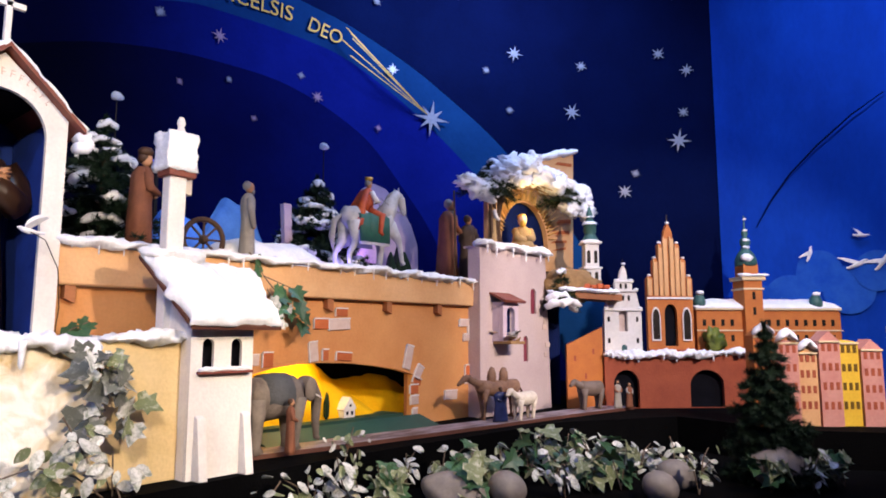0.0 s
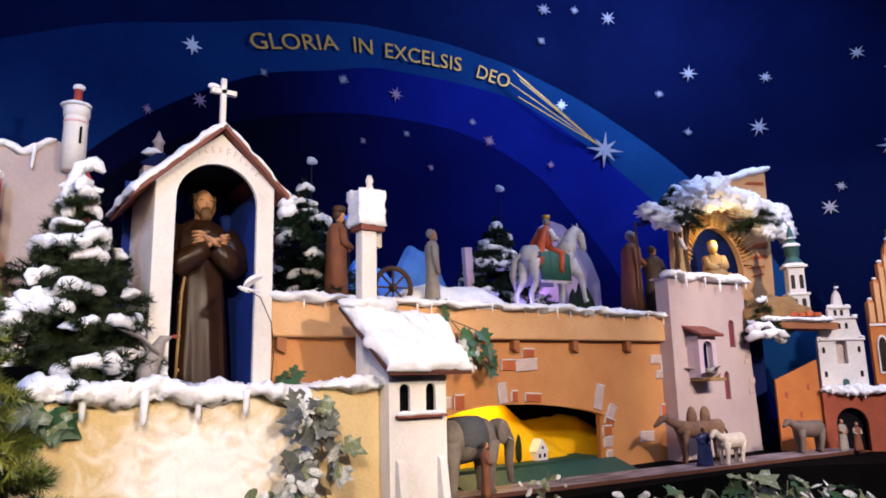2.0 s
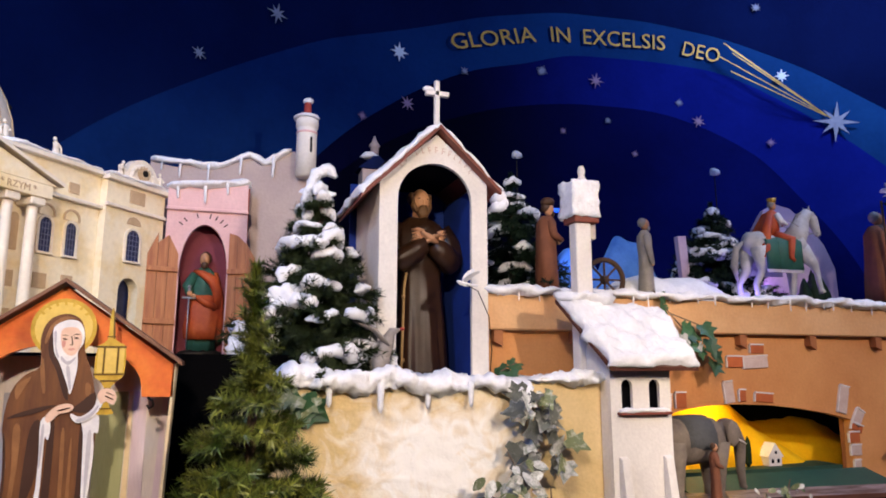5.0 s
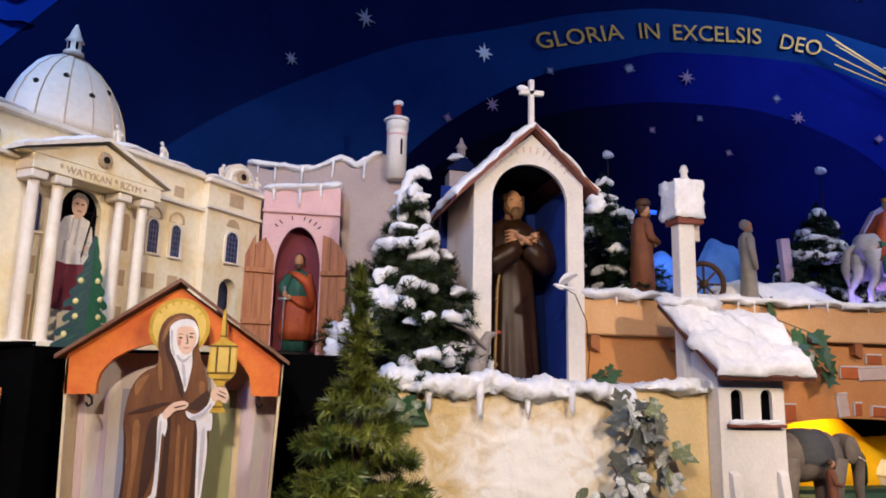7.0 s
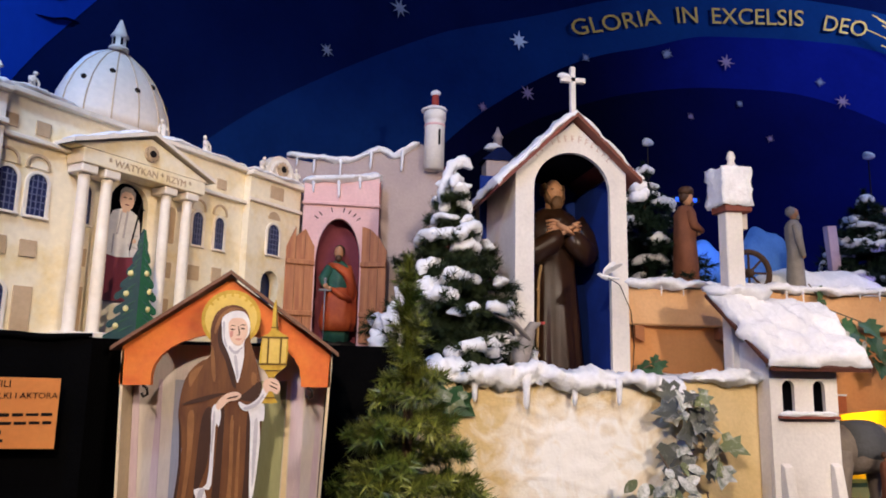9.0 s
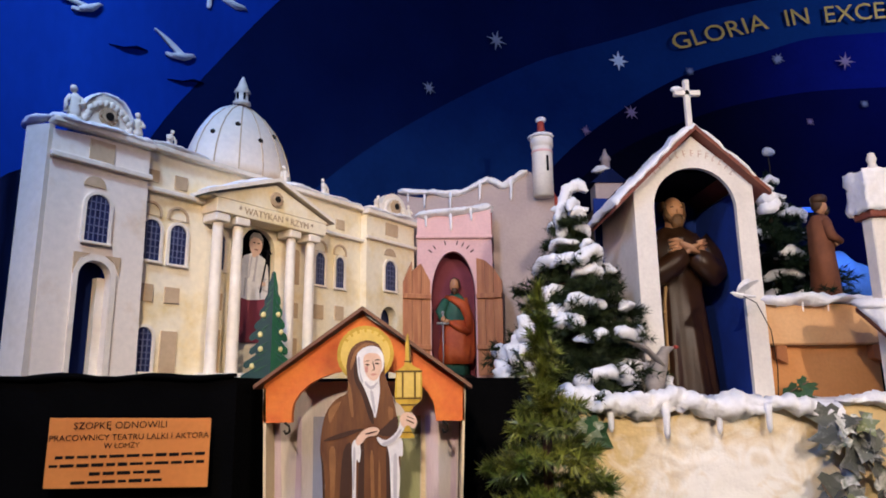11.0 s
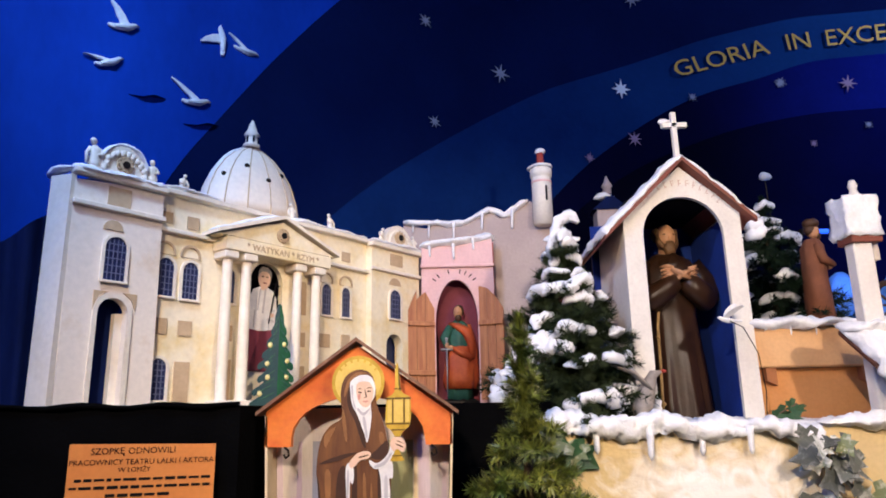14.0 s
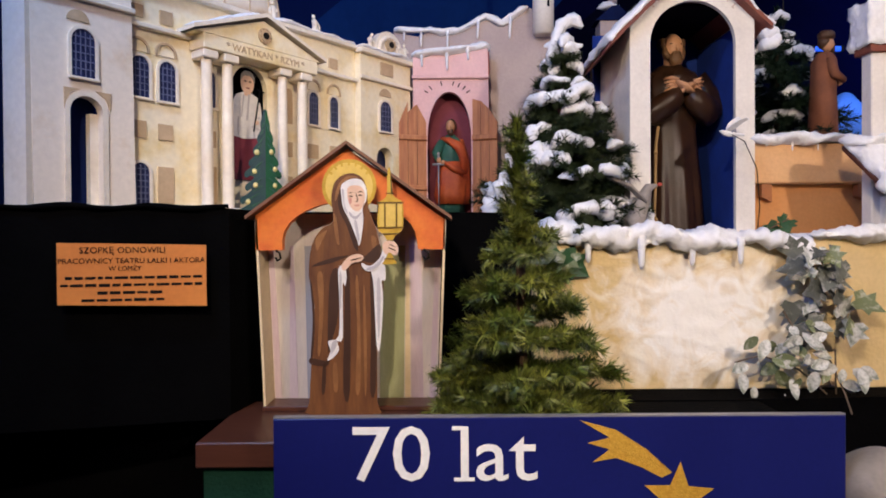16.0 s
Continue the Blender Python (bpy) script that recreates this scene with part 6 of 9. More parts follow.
# neck, head, hair ring and beard
tube([(0, 0, 0.70), (0, -0.005, 0.77)], 0.036, bm, 1, n=12)
ball((0, -0.012, 0.815), (0.047, 0.052, 0.066), bm, 1, 0.03, sub=3)
ball((0, -0.062, 0.808), (0.008, 0.012, 0.017), bm, 1)
ball((-0.02, -0.052, 0.826), (0.012, 0.008, 0.005), bm, 2)
ball((0.02, -0.052, 0.826), (0.012, 0.008, 0.005), bm, 2)
ball((0, -0.048, 0.762), (0.034, 0.024, 0.034), bm, 2, 0.25, 60, 3)
ball((0, -0.060, 0.788), (0.022, 0.010, 0.007), bm, 2)
for k in range(22):
    a = math.pi * (-0.12 + 1.24 * k / 21)
    ball((0.049 * math.cos(a), 0.0 + 0.05 * math.sin(a), 0.835), (0.016, 0.016, 0.027), bm, 2, 0.3, 60, 2)
for s in (-1, 1):
    tube([(s * 0.044, -0.022, 0.83), (s * 0.042, -0.036, 0.79), (s * 0.028, -0.046, 0.765)], [0.010, 0.013, 0.013], bm, 2)
# rope girdle hanging down
tube([(-0.10, -0.085, 0.47), (-0.112, -0.085, 0.40), (-0.118, -0.088, 0.2), (-0.125, -0.09, 0.03)], 0.007, bm, 3, n=6)
for z in (0.36, 0.22, 0.08):
    ball((-0.117, -0.09, z), 0.011, bm, 3, sub=1)
ob = part("friar_statue", finish(bm), [BRONZEROBE, SKIN, HAIRLIGHT, ROBEOCHRE], None, "carved statue of a bearded friar in brown habit, arms crossed", True, m=pose(0.99, 2.95, 1.479, 0, 0, 6) @ Matrix.Diagonal((0.92, 0.95, 1.0, 1)))
tagged(ob, category="statue")


# ---- white house with snowy roof and dovecote post ----
hs = thing("white_house", pose(0, 2.24, 0), "narrow white model house with slanting snow-covered roof", "model house")
part("front", slab([(1.548, 0.966), (1.815, 0.966), (1.815, 1.53), (1.545, 1.53)], [arch(1.594, 1.642, 1.375, 1.485, 10), arch(1.717, 1.764, 1.375, 1.485, 10)], 0, 0.015), WHITE, hs)
part("side", box(1.546, 1.560, 0.016, 0.26, 0.966, 1.62), WHITE, hs)
part("side", box(1.801, 1.815, 0.016, 0.26, 0.966, 1.62), WHITE, hs)
# black sheet in place of the shaded room behind the windows
part("inside_shade", box(1.561, 1.80, 0.05, 0.055, 1.30, 1.52), DARK, hs)
part("sill", box(1.572, 1.80, -0.03, 0.0, 1.352, 1.362, 0.002), REDBROWN, hs, "brown window ledge")
part("sill_snow", snow_roll([(1.572, -0.018, 1.37), (1.79, -0.018, 1.368)], 0.03, 0.02, 4), SNOW, hs, "snow on the ledge", True)
for x in (1.572, 1.766):
    part("buttress", slab([(-0.055, 0.966), (0, 0.966), (0, 1.20), (-0.02, 1.19)], (), 0, 0.035, bev=0.002), WHITE, hs, m=Matrix.Translation((x, 0, 0)) @ pose(0, 0, 0, 0, 0, 90) @ Matrix.Translation((0, -0.035, 0)))
roof = [Vector(p) for p in ((1.505, -0.075, 1.532), (1.895, -0.075, 1.532), (1.90, 0.18, 1.775), (1.405, 0.16, 1.80))]
bm = bmesh.new()
lo = [bm.verts.new(p + Vector((0, 0, -0.014))) for p in roof]
hi = [bm.verts.new(p) for p in roof]
bm.faces.new(hi)
bm.faces.new(lo[::-1])
for i in range(4):
    bm.faces.new((lo[i], lo[(i + 1) % 4], hi[(i + 1) % 4], hi[i]))
part("roof_board", finish(bm), BROWNSHELF, hs, "dark brown roof board")
up = (roof[1] - roof[0]).cross(roof[3] - roof[0]).normalized()
part("roof_snow", snow_sheet(34, 28, lambda u, v: ((roof[0].lerp(roof[1], u)).lerp(roof[3].lerp(roof[2], u), v), up), 0.036, 2.2, 1.3), SNOW, hs, "thick quilt of snow", True)
part("left_snow", snow_roll([(1.40, 0.14, 1.81), (1.52, 0.15, 1.82), (1.66, 0.15, 1.81)], 0.10, 0.045, 9, lump=0.8), SNOW, hs, "lump of snow", True)

post = thing("dovecote_post", pose(1.553, 2.44, 0), "white post carrying a snow-covered box", "post")
part("post", box(-0.036, 0.036, -0.03, 0.03, 1.0, 2.14, 0.004), WHITE, post)
part("box_board", box(-0.05, 0.066, -0.05, 0.05, 2.13, 2.165, 0.003), REDBROWN, post, "red-brown board")
part("box_post", box(0.045, 0.075, 0.0, 0.04, 2.07, 2.14), PEARL, post, "pale side block")
bm = bmesh.new()
got = box(-0.062, 0.062, -0.06, 0.06, 2.155, 2.31, bm=bm)
bmesh.ops.subdivide_edges(bm, edges=bm.edges[:], cuts=7, use_grid_fill=True)
for v in bm.verts:
    v.co += Vector((noise.noise(v.co * 40), noise.noise(v.co * 40 + Vector((5, 0, 0))), noise.noise(v.co * 40 + Vector((0, 5, 0))))) * 0.013
part("snow_block", finish(bm), SNOW, post, "block of white snow", True)
part("knob", lathe([(0.014, 2.31), (0.018, 2.33), (0.012, 2.345), (0.018, 2.36), (0.010, 2.385)], 10, c=(0.015, 0, 0)), WHITE, post, "small white finial", True)

# ---- apricot town wall with arch ----
ow = thing("apricot_wall", pose(0, 2.72, 0), "apricot painted town wall with low arch and snowy parapet", "wall")
part("left_panel", box(1.24, 1.68, 0.0, 0.03, 0.966, 1.69), APRICOT, ow)
span = [(2.10, 1.01), (3.262, 1.01), (3.27, 1.262), (3.15, 1.293), (2.95, 1.325), (2.75, 1.346), (2.55, 1.353), (2.40, 1.35), (2.25, 1.335), (2.10, 1.30)]
part("main_panel", slab([(2.04, 0.966), (4.03, 0.966), (4.03, 1.69), (2.04, 1.69)], [span], 0.0, 0.05), APRICOT, ow)
part("jamb", box(3.265, 3.28, 0.051, 0.075, 0.966, 1.27), BRACKET, ow, "dark inner edge of the arch")
# black board in place of the shade in the wall's gap
part("gap_shade", box(1.60, 2.12, 0.25, 0.26, 0.966, 1.72), DARK, ow)
part("parapet", box(1.22, 4.06, -0.045, 0.03, 1.692, 1.85, 0.006), APRICOTPALE, ow, "pale apricot parapet")
for x in (1.275, 1.655, 2.14, 2.58, 3.02, 3.465, 3.98):
    part("bracket", slab([(-0.02, 1.64), (0.02, 1.62), (0.02, 1.69), (-0.02, 1.69)], (), -0.04, -0.001), BRACKET, ow, m=Matrix.Translation((x, 0, 0)))
rr = random.Random(7)
dr = [(0.03 + 0.94 * k / 22 + rr.uniform(-0.012, 0.012), rr.uniform(0.03, 0.075), rr.uniform(0.006, 0.011)) for k in range(23)]
part("parapet_snow", snow_roll([(1.2, -0.03, 1.868), (1.7, -0.03, 1.862), (2.4, -0.03, 1.868), (3.2, -0.03, 1.862), (3.83, -0.03, 1.862)], 0.12, 0.042, 11, drips=dr, step=0.02, lump=0.8), SNOW, ow, "wavy snow with icicles", True)
for k, (x0, x1, z0, z1, red, turn) in enumerate([(2.60, 2.75, 1.526, 1.583, 0, -3), (2.50, 2.60, 1.53, 1.582, 1, 0), (2.645, 2.73, 1.60, 1.64, 1, 0), (2.655, 2.765, 1.36, 1.402, 1, 4), (3.19, 3.25, 1.295, 1.435, 0, 14), (3.28, 3.335, 1.225, 1.315, 0, 32), (3.24, 3.31, 1.085, 1.135, 0, 0), (3.235, 3.305, 1.15, 1.20, 1, 0),
                                           (3.555, 3.675, 1.09, 1.145, 0, 2), (3.70, 3.80, 1.555, 1.60, 0, 0), (3.79, 3.885, 1.51, 1.556, 0, 0), (3.745, 3.84, 1.46, 1.505, 0, 0), (3.76, 3.90, 1.235, 1.30, 1, 0), (3.76, 3.86, 1.18, 1.225, 0, 0), (2.19, 2.25, 1.34, 1.41, 1, 0), (2.475, 2.53, 1.36, 1.46, 0, -6), (2.12, 2.17, 1.35, 1.40, 0, 0), (2.56, 2.60, 1.365, 1.42, 1, 0), (3.255, 3.30, 1.01, 1.06, 0, 0), (3.255, 3.33, 1.205, 1.24, 1, 20)]):
    c = Vector(((x0 + x1) / 2, 0, (z0 + z1) / 2))
    w, h = (x1 - x0) / 2, (z1 - z0) / 2
    m = Matrix.Translation(c) @ pose(0, 0, 0, 0, turn, 0)
    br = part("brick", box(-w, w, -0.010, 0.0, -h, h, 0.003), BRICKRED if red else BRICKPALE, ow, m=m)
    part("mortar_line", box(-w, w, -0.012, -0.0005, h + 0.001, h + 0.008), MORTAR, br, "white painted joint")
    part("mortar_line", box(-w - 0.007, -w - 0.001, -0.012, -0.0005, -h, h), MORTAR, br, "white painted joint")

# landscape of yellow cloth behind the arch
def hill(name, x0, x1, y, z0, h, seed, mat, label, deep=0.25, n=40):
    bm = bmesh.new()
    rows = []
    for i in range(n + 1):
        u = i / n
        x = x0 + (x1 - x0) * u
        top = z0 + h * (math.sin(math.pi * u) ** 0.7 * (0.75 + 0.35 * noise.noise(Vector((u * 3, seed, 0))))) + 0.01
        rows.append([bm.verts.new((x, y - deep * math.cos(math.pi / 2 * v) + 0.02 * noise.noise(Vector((x * 9, v * 5, seed))), z0 + (top - z0) * math.sin(math.pi / 2 * v) + 0.012 * noise.noise(Vector((x * 14, v * 6, seed))))) for v in [k / 10 for k in range(11)]])
    for a, b in zip(rows, rows[1:]):
        for k in range(10):
            bm.faces.new((a[k], b[k], b[k + 1], a[k + 1]))
    ob = part(name, finish(bm), mat, None, label, True)
    return tagged(ob, category="hill")


hill("cloth_hill", 2.0, 3.2, 3.12, 0.97, 0.52, 2.0, YELLOWCLOTH, "bright yellow cloth draped as a hill behind the arch")
hill("cloth_hill", 2.7, 3.9, 3.25, 0.97, 0.36, 5.0, YELLOWCLOTH, "bright yellow cloth draped as a hill behind the arch")
hill("cloth_hill", 1.9, 2.85, 2.98, 0.97, 0.26, 8.0, YELLOWCLOTH, "bright yellow cloth draped as a hill behind the arch", 0.12)
# added black board: the shade behind the arch as plain colour
part("arch_shade", box(1.8, 4.2, 3.6, 3.62, 0.966, 1.6), DARK, None, "black board standing for the shade behind the arch")["kind"] = "structure"
cot = thing("tiny_cottage", pose(2.86, 2.86, 1.035), "tiny white cottage with steep brown roof", "model house")
part("wall", box(-0.04, 0.04, -0.03, 0.03, 0, 0.045), WHITE, cot)
part("roof", slab([(-0.05, 0.045), (0.05, 0.045), (0, 0.115)], (), -0.036, 0.036), WHITE, cot)
for x in (-0.018, 0.018):
    part("window", box(x - 0.007, x + 0.007, -0.033, -0.03, 0.015, 0.035), DARK, cot)
part("window", box(-0.006, 0.006, -0.038, -0.036, 0.06, 0.075), DARK, cot)
ob = part("tiny_poplar", lathe([(0.004, 0), (0.015, 0.02), (0.016, 0.09), (0.010, 0.13), (0.003, 0.15)], 10, fold=lambda a, z: 1 + 0.2 * math.sin(5 * a + z * 90)), NEEDLEBLACK, None, "tiny dark poplar beside the cottage", m=pose(2.70, 2.84, 1.035))
tagged(ob, category="tree")
part("cottage_ground", box(2.05, 3.24, 2.775, 2.95, 0.968, 1.034), GREENBOARD, None, "green painted board under the cottage")["kind"] = "structure"
bm = slab([(0.0, 0.968), (0.2, 0.968), (0.2, 1.03)], (), 2.12, 3.30)
ramp = part("green_ramp", bm, GREENBOARD, None, "dark green sloping board before the arch", m=pose(5.42, 2.50, 0, 0, 0, 90) @ Matrix.Translation((0, 0, 0)))
tagged(ramp, category="ramp")

# moving track
tr = thing("figure_track", pose(0, 0, 0), "worn grey track board with brown edge for the moving figures", "track")
bm = bmesh.new()
front, back = [], []
N = 30
for i in range(N + 1):
    x = 1.83 + (4.95 - 1.83) * i / N
    y = float(np.interp(x, [1.83, 2.07, 2.5, 3.45, 4.28, 4.95], [2.44, 2.42, 2.36, 2.26, 2.19, 2.1]))
    front.append((x, y))
    back.append((x, min(y + 0.20, 2.66)))
for z0, z1 in ((0.966, 0.986),):
    a = [bm.verts.new((x, y, z1)) for x, y in front]
    b = [bm.verts.new((x, y, z1)) for x, y in back]
    c = [bm.verts.new((x, y, z0)) for x, y in front]
    for i in range(N):
        bm.faces.new((a[i], a[i + 1], b[i + 1], b[i]))
        bm.faces.new((c[i], c[i + 1], a[i + 1], a[i])).material_index = 1
part("board", finish(bm), [TRACK, TRACKEDGE], tr)

# ---- mauve tower ----
tw = thing("mauve_tower", pose(0, 2.62, 0), "mauve-grey painted square tower with snowy top", "model tower")
slits = [arch(4.405, 4.475, 1.655, 1.84, 8), arch(4.305, 4.365, 1.315, 1.495, 8)]
part("front", slab([(3.80, 0.966), (4.665, 0.966), (4.61, 2.09), (3.80, 2.085)], slits, 0, 0.012), MAUVE, tw)
part("side", box(3.80, 3.83, 0.013, 0.10, 0.966, 2.085), MAUVE, tw)
part("side", slab([(0, 0.966), (0.4, 0.966), (0.4, 2.09), (0, 2.09)], (), 0, 0.03), MAUVE, tw, m=Matrix.Translation((4.655, 0.041, 0)) @ pose(0, 0, 0, 0, 0, 90))
part("slit_back", box(4.25, 4.52, 0.016, 0.03, 1.28, 1.88), MAROON, tw, "maroon slit depth")
part("top", box(3.80, 4.62, 0.0, 0.14, 2.086, 2.10), MAUVE, tw)
for x, z in ((4.60, 1.60), (4.62, 1.43), (4.585, 1.56), (4.60, 1.36)):
    part("brick", box(x - 0.03, x + 0.03, -0.006, 0, z - 0.018, z + 0.018, 0.002), BRICKPALE, tw)
part("top_snow", snow_roll([(3.76, 0.0, 2.11), (4.2, -0.01, 2.11), (4.64, 0.0, 2.12)], 0.12, 0.06, 14, drips=((0.08, 0.07, 0.014), (0.2, 0.09, 0.016), (0.42, 0.08, 0.014), (0.6, 0.10, 0.016), (0.82, 0.09, 0.014), (0.95, 0.08, 0.012))), SNOW, tw, "thick snow with icicles", True)
bay = part("bay_niche", slab([(3.935, 1.46), (4.115, 1.46), (4.115, 1.72), (3.935, 1.72)], [arch(3.978, 4.072, 1.50, 1.69, 10)], -0.09, -0.06), LAVENDER, tw, "lilac bay with arched niche")
part("bay_side", box(3.935, 3.955, -0.059, -0.001, 1.46, 1.72), LAVENDER, bay)
part("bay_back", box(3.957, 4.11, -0.02, -0.001, 1.46, 1.72), NICHEBLUE, bay, "blue niche back")
part("bay_roof", slab([(-0.13, 1.715), (0.0, 1.775), (0.0, 1.79), (-0.14, 1.73)], (), 0, 0.235), REDBROWN, bay, "brown bay roof", m=Matrix.Translation((4.14, 0, 0)) @ pose(0, 0, 0, 0, 0, 90))
part("bay_ledge", box(3.94, 4.11, -0.15, -0.001, 1.44, 1.459, 0.003), STRAW, bay, "nest ledge")
for k in range(14):
    a = random.Random(k)
    p = Vector((4.05 + a.uniform(-0.09, 0.09), -0.11 + a.uniform(-0.03, 0.03), 1.462))
    part("nest_twig", tube([p, p + Vector((a.uniform(-0.07, 0.07), a.uniform(-0.03, 0.03), a.uniform(0.0, 0.03)))], 0.003, n=5), STRAW, bay)
tagged(dove("pigeon", pose(4.03, 2.51, 1.50, 0, 0, 20), 0.20, BIRDGREY, "grey pigeon sitting on the tower ledge", 0.1))

# ---- stable with thatch and snow ----
stb = thing("stable", pose(0, 2.85, 0), "apricot stable wall with arched window and snowy brushwood roof", "stable")
part("wall", slab([(4.20, 2.10), (5.42, 1.98), (5.47, 3.12), (4.75, 2.90), (4.20, 2.72)], [arch(4.37, 5.02, 2.12, 2.55, 16)], 0, 0.04), APRICOTPALE, stb)
for x0, x1, z, h in ((5.08, 5.36, 2.34, 0.03), (5.06, 5.32, 2.26, 0.022), (5.15, 5.4, 2.44, 0.035), (5.1, 5.3, 2.20, 0.02), (5.15, 5.43, 2.95, 0.03), (5.2, 5.44, 2.80, 0.025)):
    part("brick_stroke", slab([(x0, z), (x1, z + 0.03), (x1, z + 0.03 + h), (x0 + 0.05, z + h)], (), -0.004, -0.0005), BRICKRED, stb, "red painted stroke")
for k in range(30):
    a = math.pi * (0.06 + 0.88 * k / 29)
    q = random.Random(300 + k)
    p0 = Vector((4.695 + 0.335 * math.cos(a), -0.012, 2.225 + 0.335 * math.sin(a)))
    p1 = p0 + Vector((math.cos(a + q.uniform(-0.25, 0.25)), -0.12, math.sin(a + q.uniform(-0.25, 0.25)))) * q.uniform(0.09, 0.19)
    part("straw_ray", tube([p0, p0.lerp(p1, 0.5), p1], [0.014, 0.012, 0.004], n=5, flat=0.5), STRAWGOLD, stb, "golden straw bundle round the arch")
part("night_panel", box(4.3, 5.10, 0.05, 0.055, 2.0, 2.6), BLUECLOTH, stb, "dark blue night panel")
rr = random.Random(12)
for k in range(26):
    u = rr.random()
    a = Vector((4.25 + 0.8 * u, -0.03 - 0.14 * rr.random(), 2.56 + 0.10 * math.sin(math.pi * u) + rr.uniform(-0.03, 0.03)))
    part("thatch_stick", tube([a + Vector((0, 0.1, 0.08)), a, a + Vector((rr.uniform(-0.05, 0.05), -0.10, -0.03 + rr.uniform(-0.03, 0.02)))], [0.006, 0.006, 0.003], n=5), STRAW, stb)
for k in range(4):
    x = 4.04 + 0.025 * k
    part("stable_post", tube([(x, -0.16 - 0.02 * (k % 2), 2.11), (x - 0.03 + 0.02 * (k % 3), -0.17, 2.30), (x - 0.06 + 0.03 * k, -0.18, 2.5)], [0.016, 0.014, 0.012], n=6), BARK, stb, "rough branch post")
for k in range(34):
    u = rr.random()
    x = 3.72 + 1.18 * u
    z = 2.47 + 0.30 * min(1, u * 1.6) - 0.12 * max(0, u - 0.62) * 2 + rr.uniform(-0.08, 0.07)
    part("roof_snow", ball((x, -0.20 + rr.uniform(-0.05, 0.06), z), (rr.uniform(0.05, 0.11), 0.07, rr.uniform(0.035, 0.07)), rough=0.9, freq=30, sub=3), SNOW, stb, "clump of snow", True)
for k in range(12):
    x = 4.95 + 0.32 * rr.random()
    part("roof_snow", ball((x, -0.22 + rr.uniform(-0.04, 0.04), 2.60 + rr.uniform(-0.10, 0.10)), (0.08, 0.06, 0.055), rough=0.9, freq=30, sub=3), SNOW, stb, "clump of snow", True)
part("wall_snow", snow_roll([(4.62, 0.0, 2.87), (5.0, 0.0, 2.985), (5.3, 0, 3.08), (5.50, 0.0, 3.14)], 0.09, 0.05, 21), SNOW, stb, "line of snow", True)

# brown ledge with thatched dome and glowing tiles beside the tower
lg = thing("ledge_roof", pose(4.62, 2.5, 0, 0, 0, -45), "brown ledge with snow, thatch and orange-red tiles", "roof")
part("ledge", slab([(-0.02, 1.78), (0.46, 1.755), (0.46, 1.80), (-0.02, 1.83)], (), -0.03, 0.25), BRACKET, lg)
part("ledge_snow", snow_roll([(-0.02, -0.03, 1.84), (0.44, -0.03, 1.82)], 0.09, 0.035, 31), SNOW, lg, "line of snow", True)
for k in range(7):
    part("tile", box(0.04 + 0.05 * k, 0.085 + 0.05 * k, 0.02, 0.10, 1.85, 1.875 + 0.01 * (k % 2), 0.004), EMBERS, lg)
part("thatch", ball((0.10, 0.14, 1.88), (0.24, 0.14, 0.13), rough=0.35, freq=40, sub=3), STRAW, lg, "rounded thatch", True)

# ---- model city ----
CITY = pose(4.7, 2.5, 0, 0, 0, -45)
void = part("void_panel", box(-0.30, 0.02, 0.30, 0.31, 0.966, 1.76), BLUECLOTH, None, "dark blue panel between tower and city", m=CITY)
void["kind"] = "structure"
blk = thing("brick_red_block", CITY, "brick-red model wall with sloping top", "model wall")
part("wall", slab([(0.0, 0.966), (0.272, 0.966), (0.272, 1.56), (0.0, 1.43)], (), 0, 0.04), CITYORANGE, blk)
for x, z in ((0.06, 1.33), (0.2, 1.38), (0.14, 1.2)):
    part("slit", box(x - 0.008, x + 0.008, -0.002, 0.002, z - 0.02, z + 0.02), BRICKRED2, blk)
cw = thing("city_wall", CITY, "brick-red model city wall with two gothic gateways", "model wall")
part("wall", slab([(0.274, 0.966), (1.46, 0.966), (1.46, 1.36), (0.274, 1.345)], [gothic(0.341, 0.534, 0.968, 1.14, 1.245, 8), gothic(0.922, 1.184, 0.968, 1.13, 1.245, 8)], -0.03, 0.01), BRICKRED2, cw)
# black sheet stands for the shade inside both gateways
part("gate_shade", box(0.30, 1.25, 0.03, 0.035, 0.966, 1.34), DARK, cw)
part("wall_snow", snow_roll([(0.265, -0.03, 1.36), (0.7, -0.03, 1.362), (1.2, -0.03, 1.37), (1.47, -0.03, 1.38)], 0.11, 0.05, 17, lump=0.9, drips=tuple((0.05 + 0.08 * k, 0.035 + 0.015 * (k % 3), 0.016) for k in range(12))), SNOW, cw, "scalloped snow", True)
part("terrace", box(0.28, 1.5, 0.011, 0.5, 1.30, 1.345), BRICKRED2, cw)

ch = thing("white_church", CITY, "white model church with stepped gable and arched window", "model church")
part("front", slab([(0.296, 1.35), (0.585, 1.35), (0.585, 1.69), (0.565, 1.75), (0.55, 1.83), (0.52, 1.84), (0.52, 1.90), (0.485, 1.92), (0.475, 1.99), (0.455, 2.03), (0.435, 1.99), (0.42, 1.92), (0.385, 1.90), (0.385, 1.84), (0.345, 1.83), (0.32, 1.75), (0.30, 1.69)], [arch(0.41, 0.478, 1.53, 1.70, 8)], 0.02, 0.06), WHITE, ch)
part("window_back", box(0.40, 0.49, 0.062, 0.066, 1.51, 1.72), BRICKPALE, ch, "brown window")
for z, x0, x1 in ((1.69, 0.29, 0.592), (1.835, 0.335, 0.56), (1.905, 0.378, 0.528), (1.375, 0.288, 0.59)):
    part("moulding", box(x0, x1, 0.005, 0.02, z - 0.006, z + 0.008, 0.002), WHITE, ch)
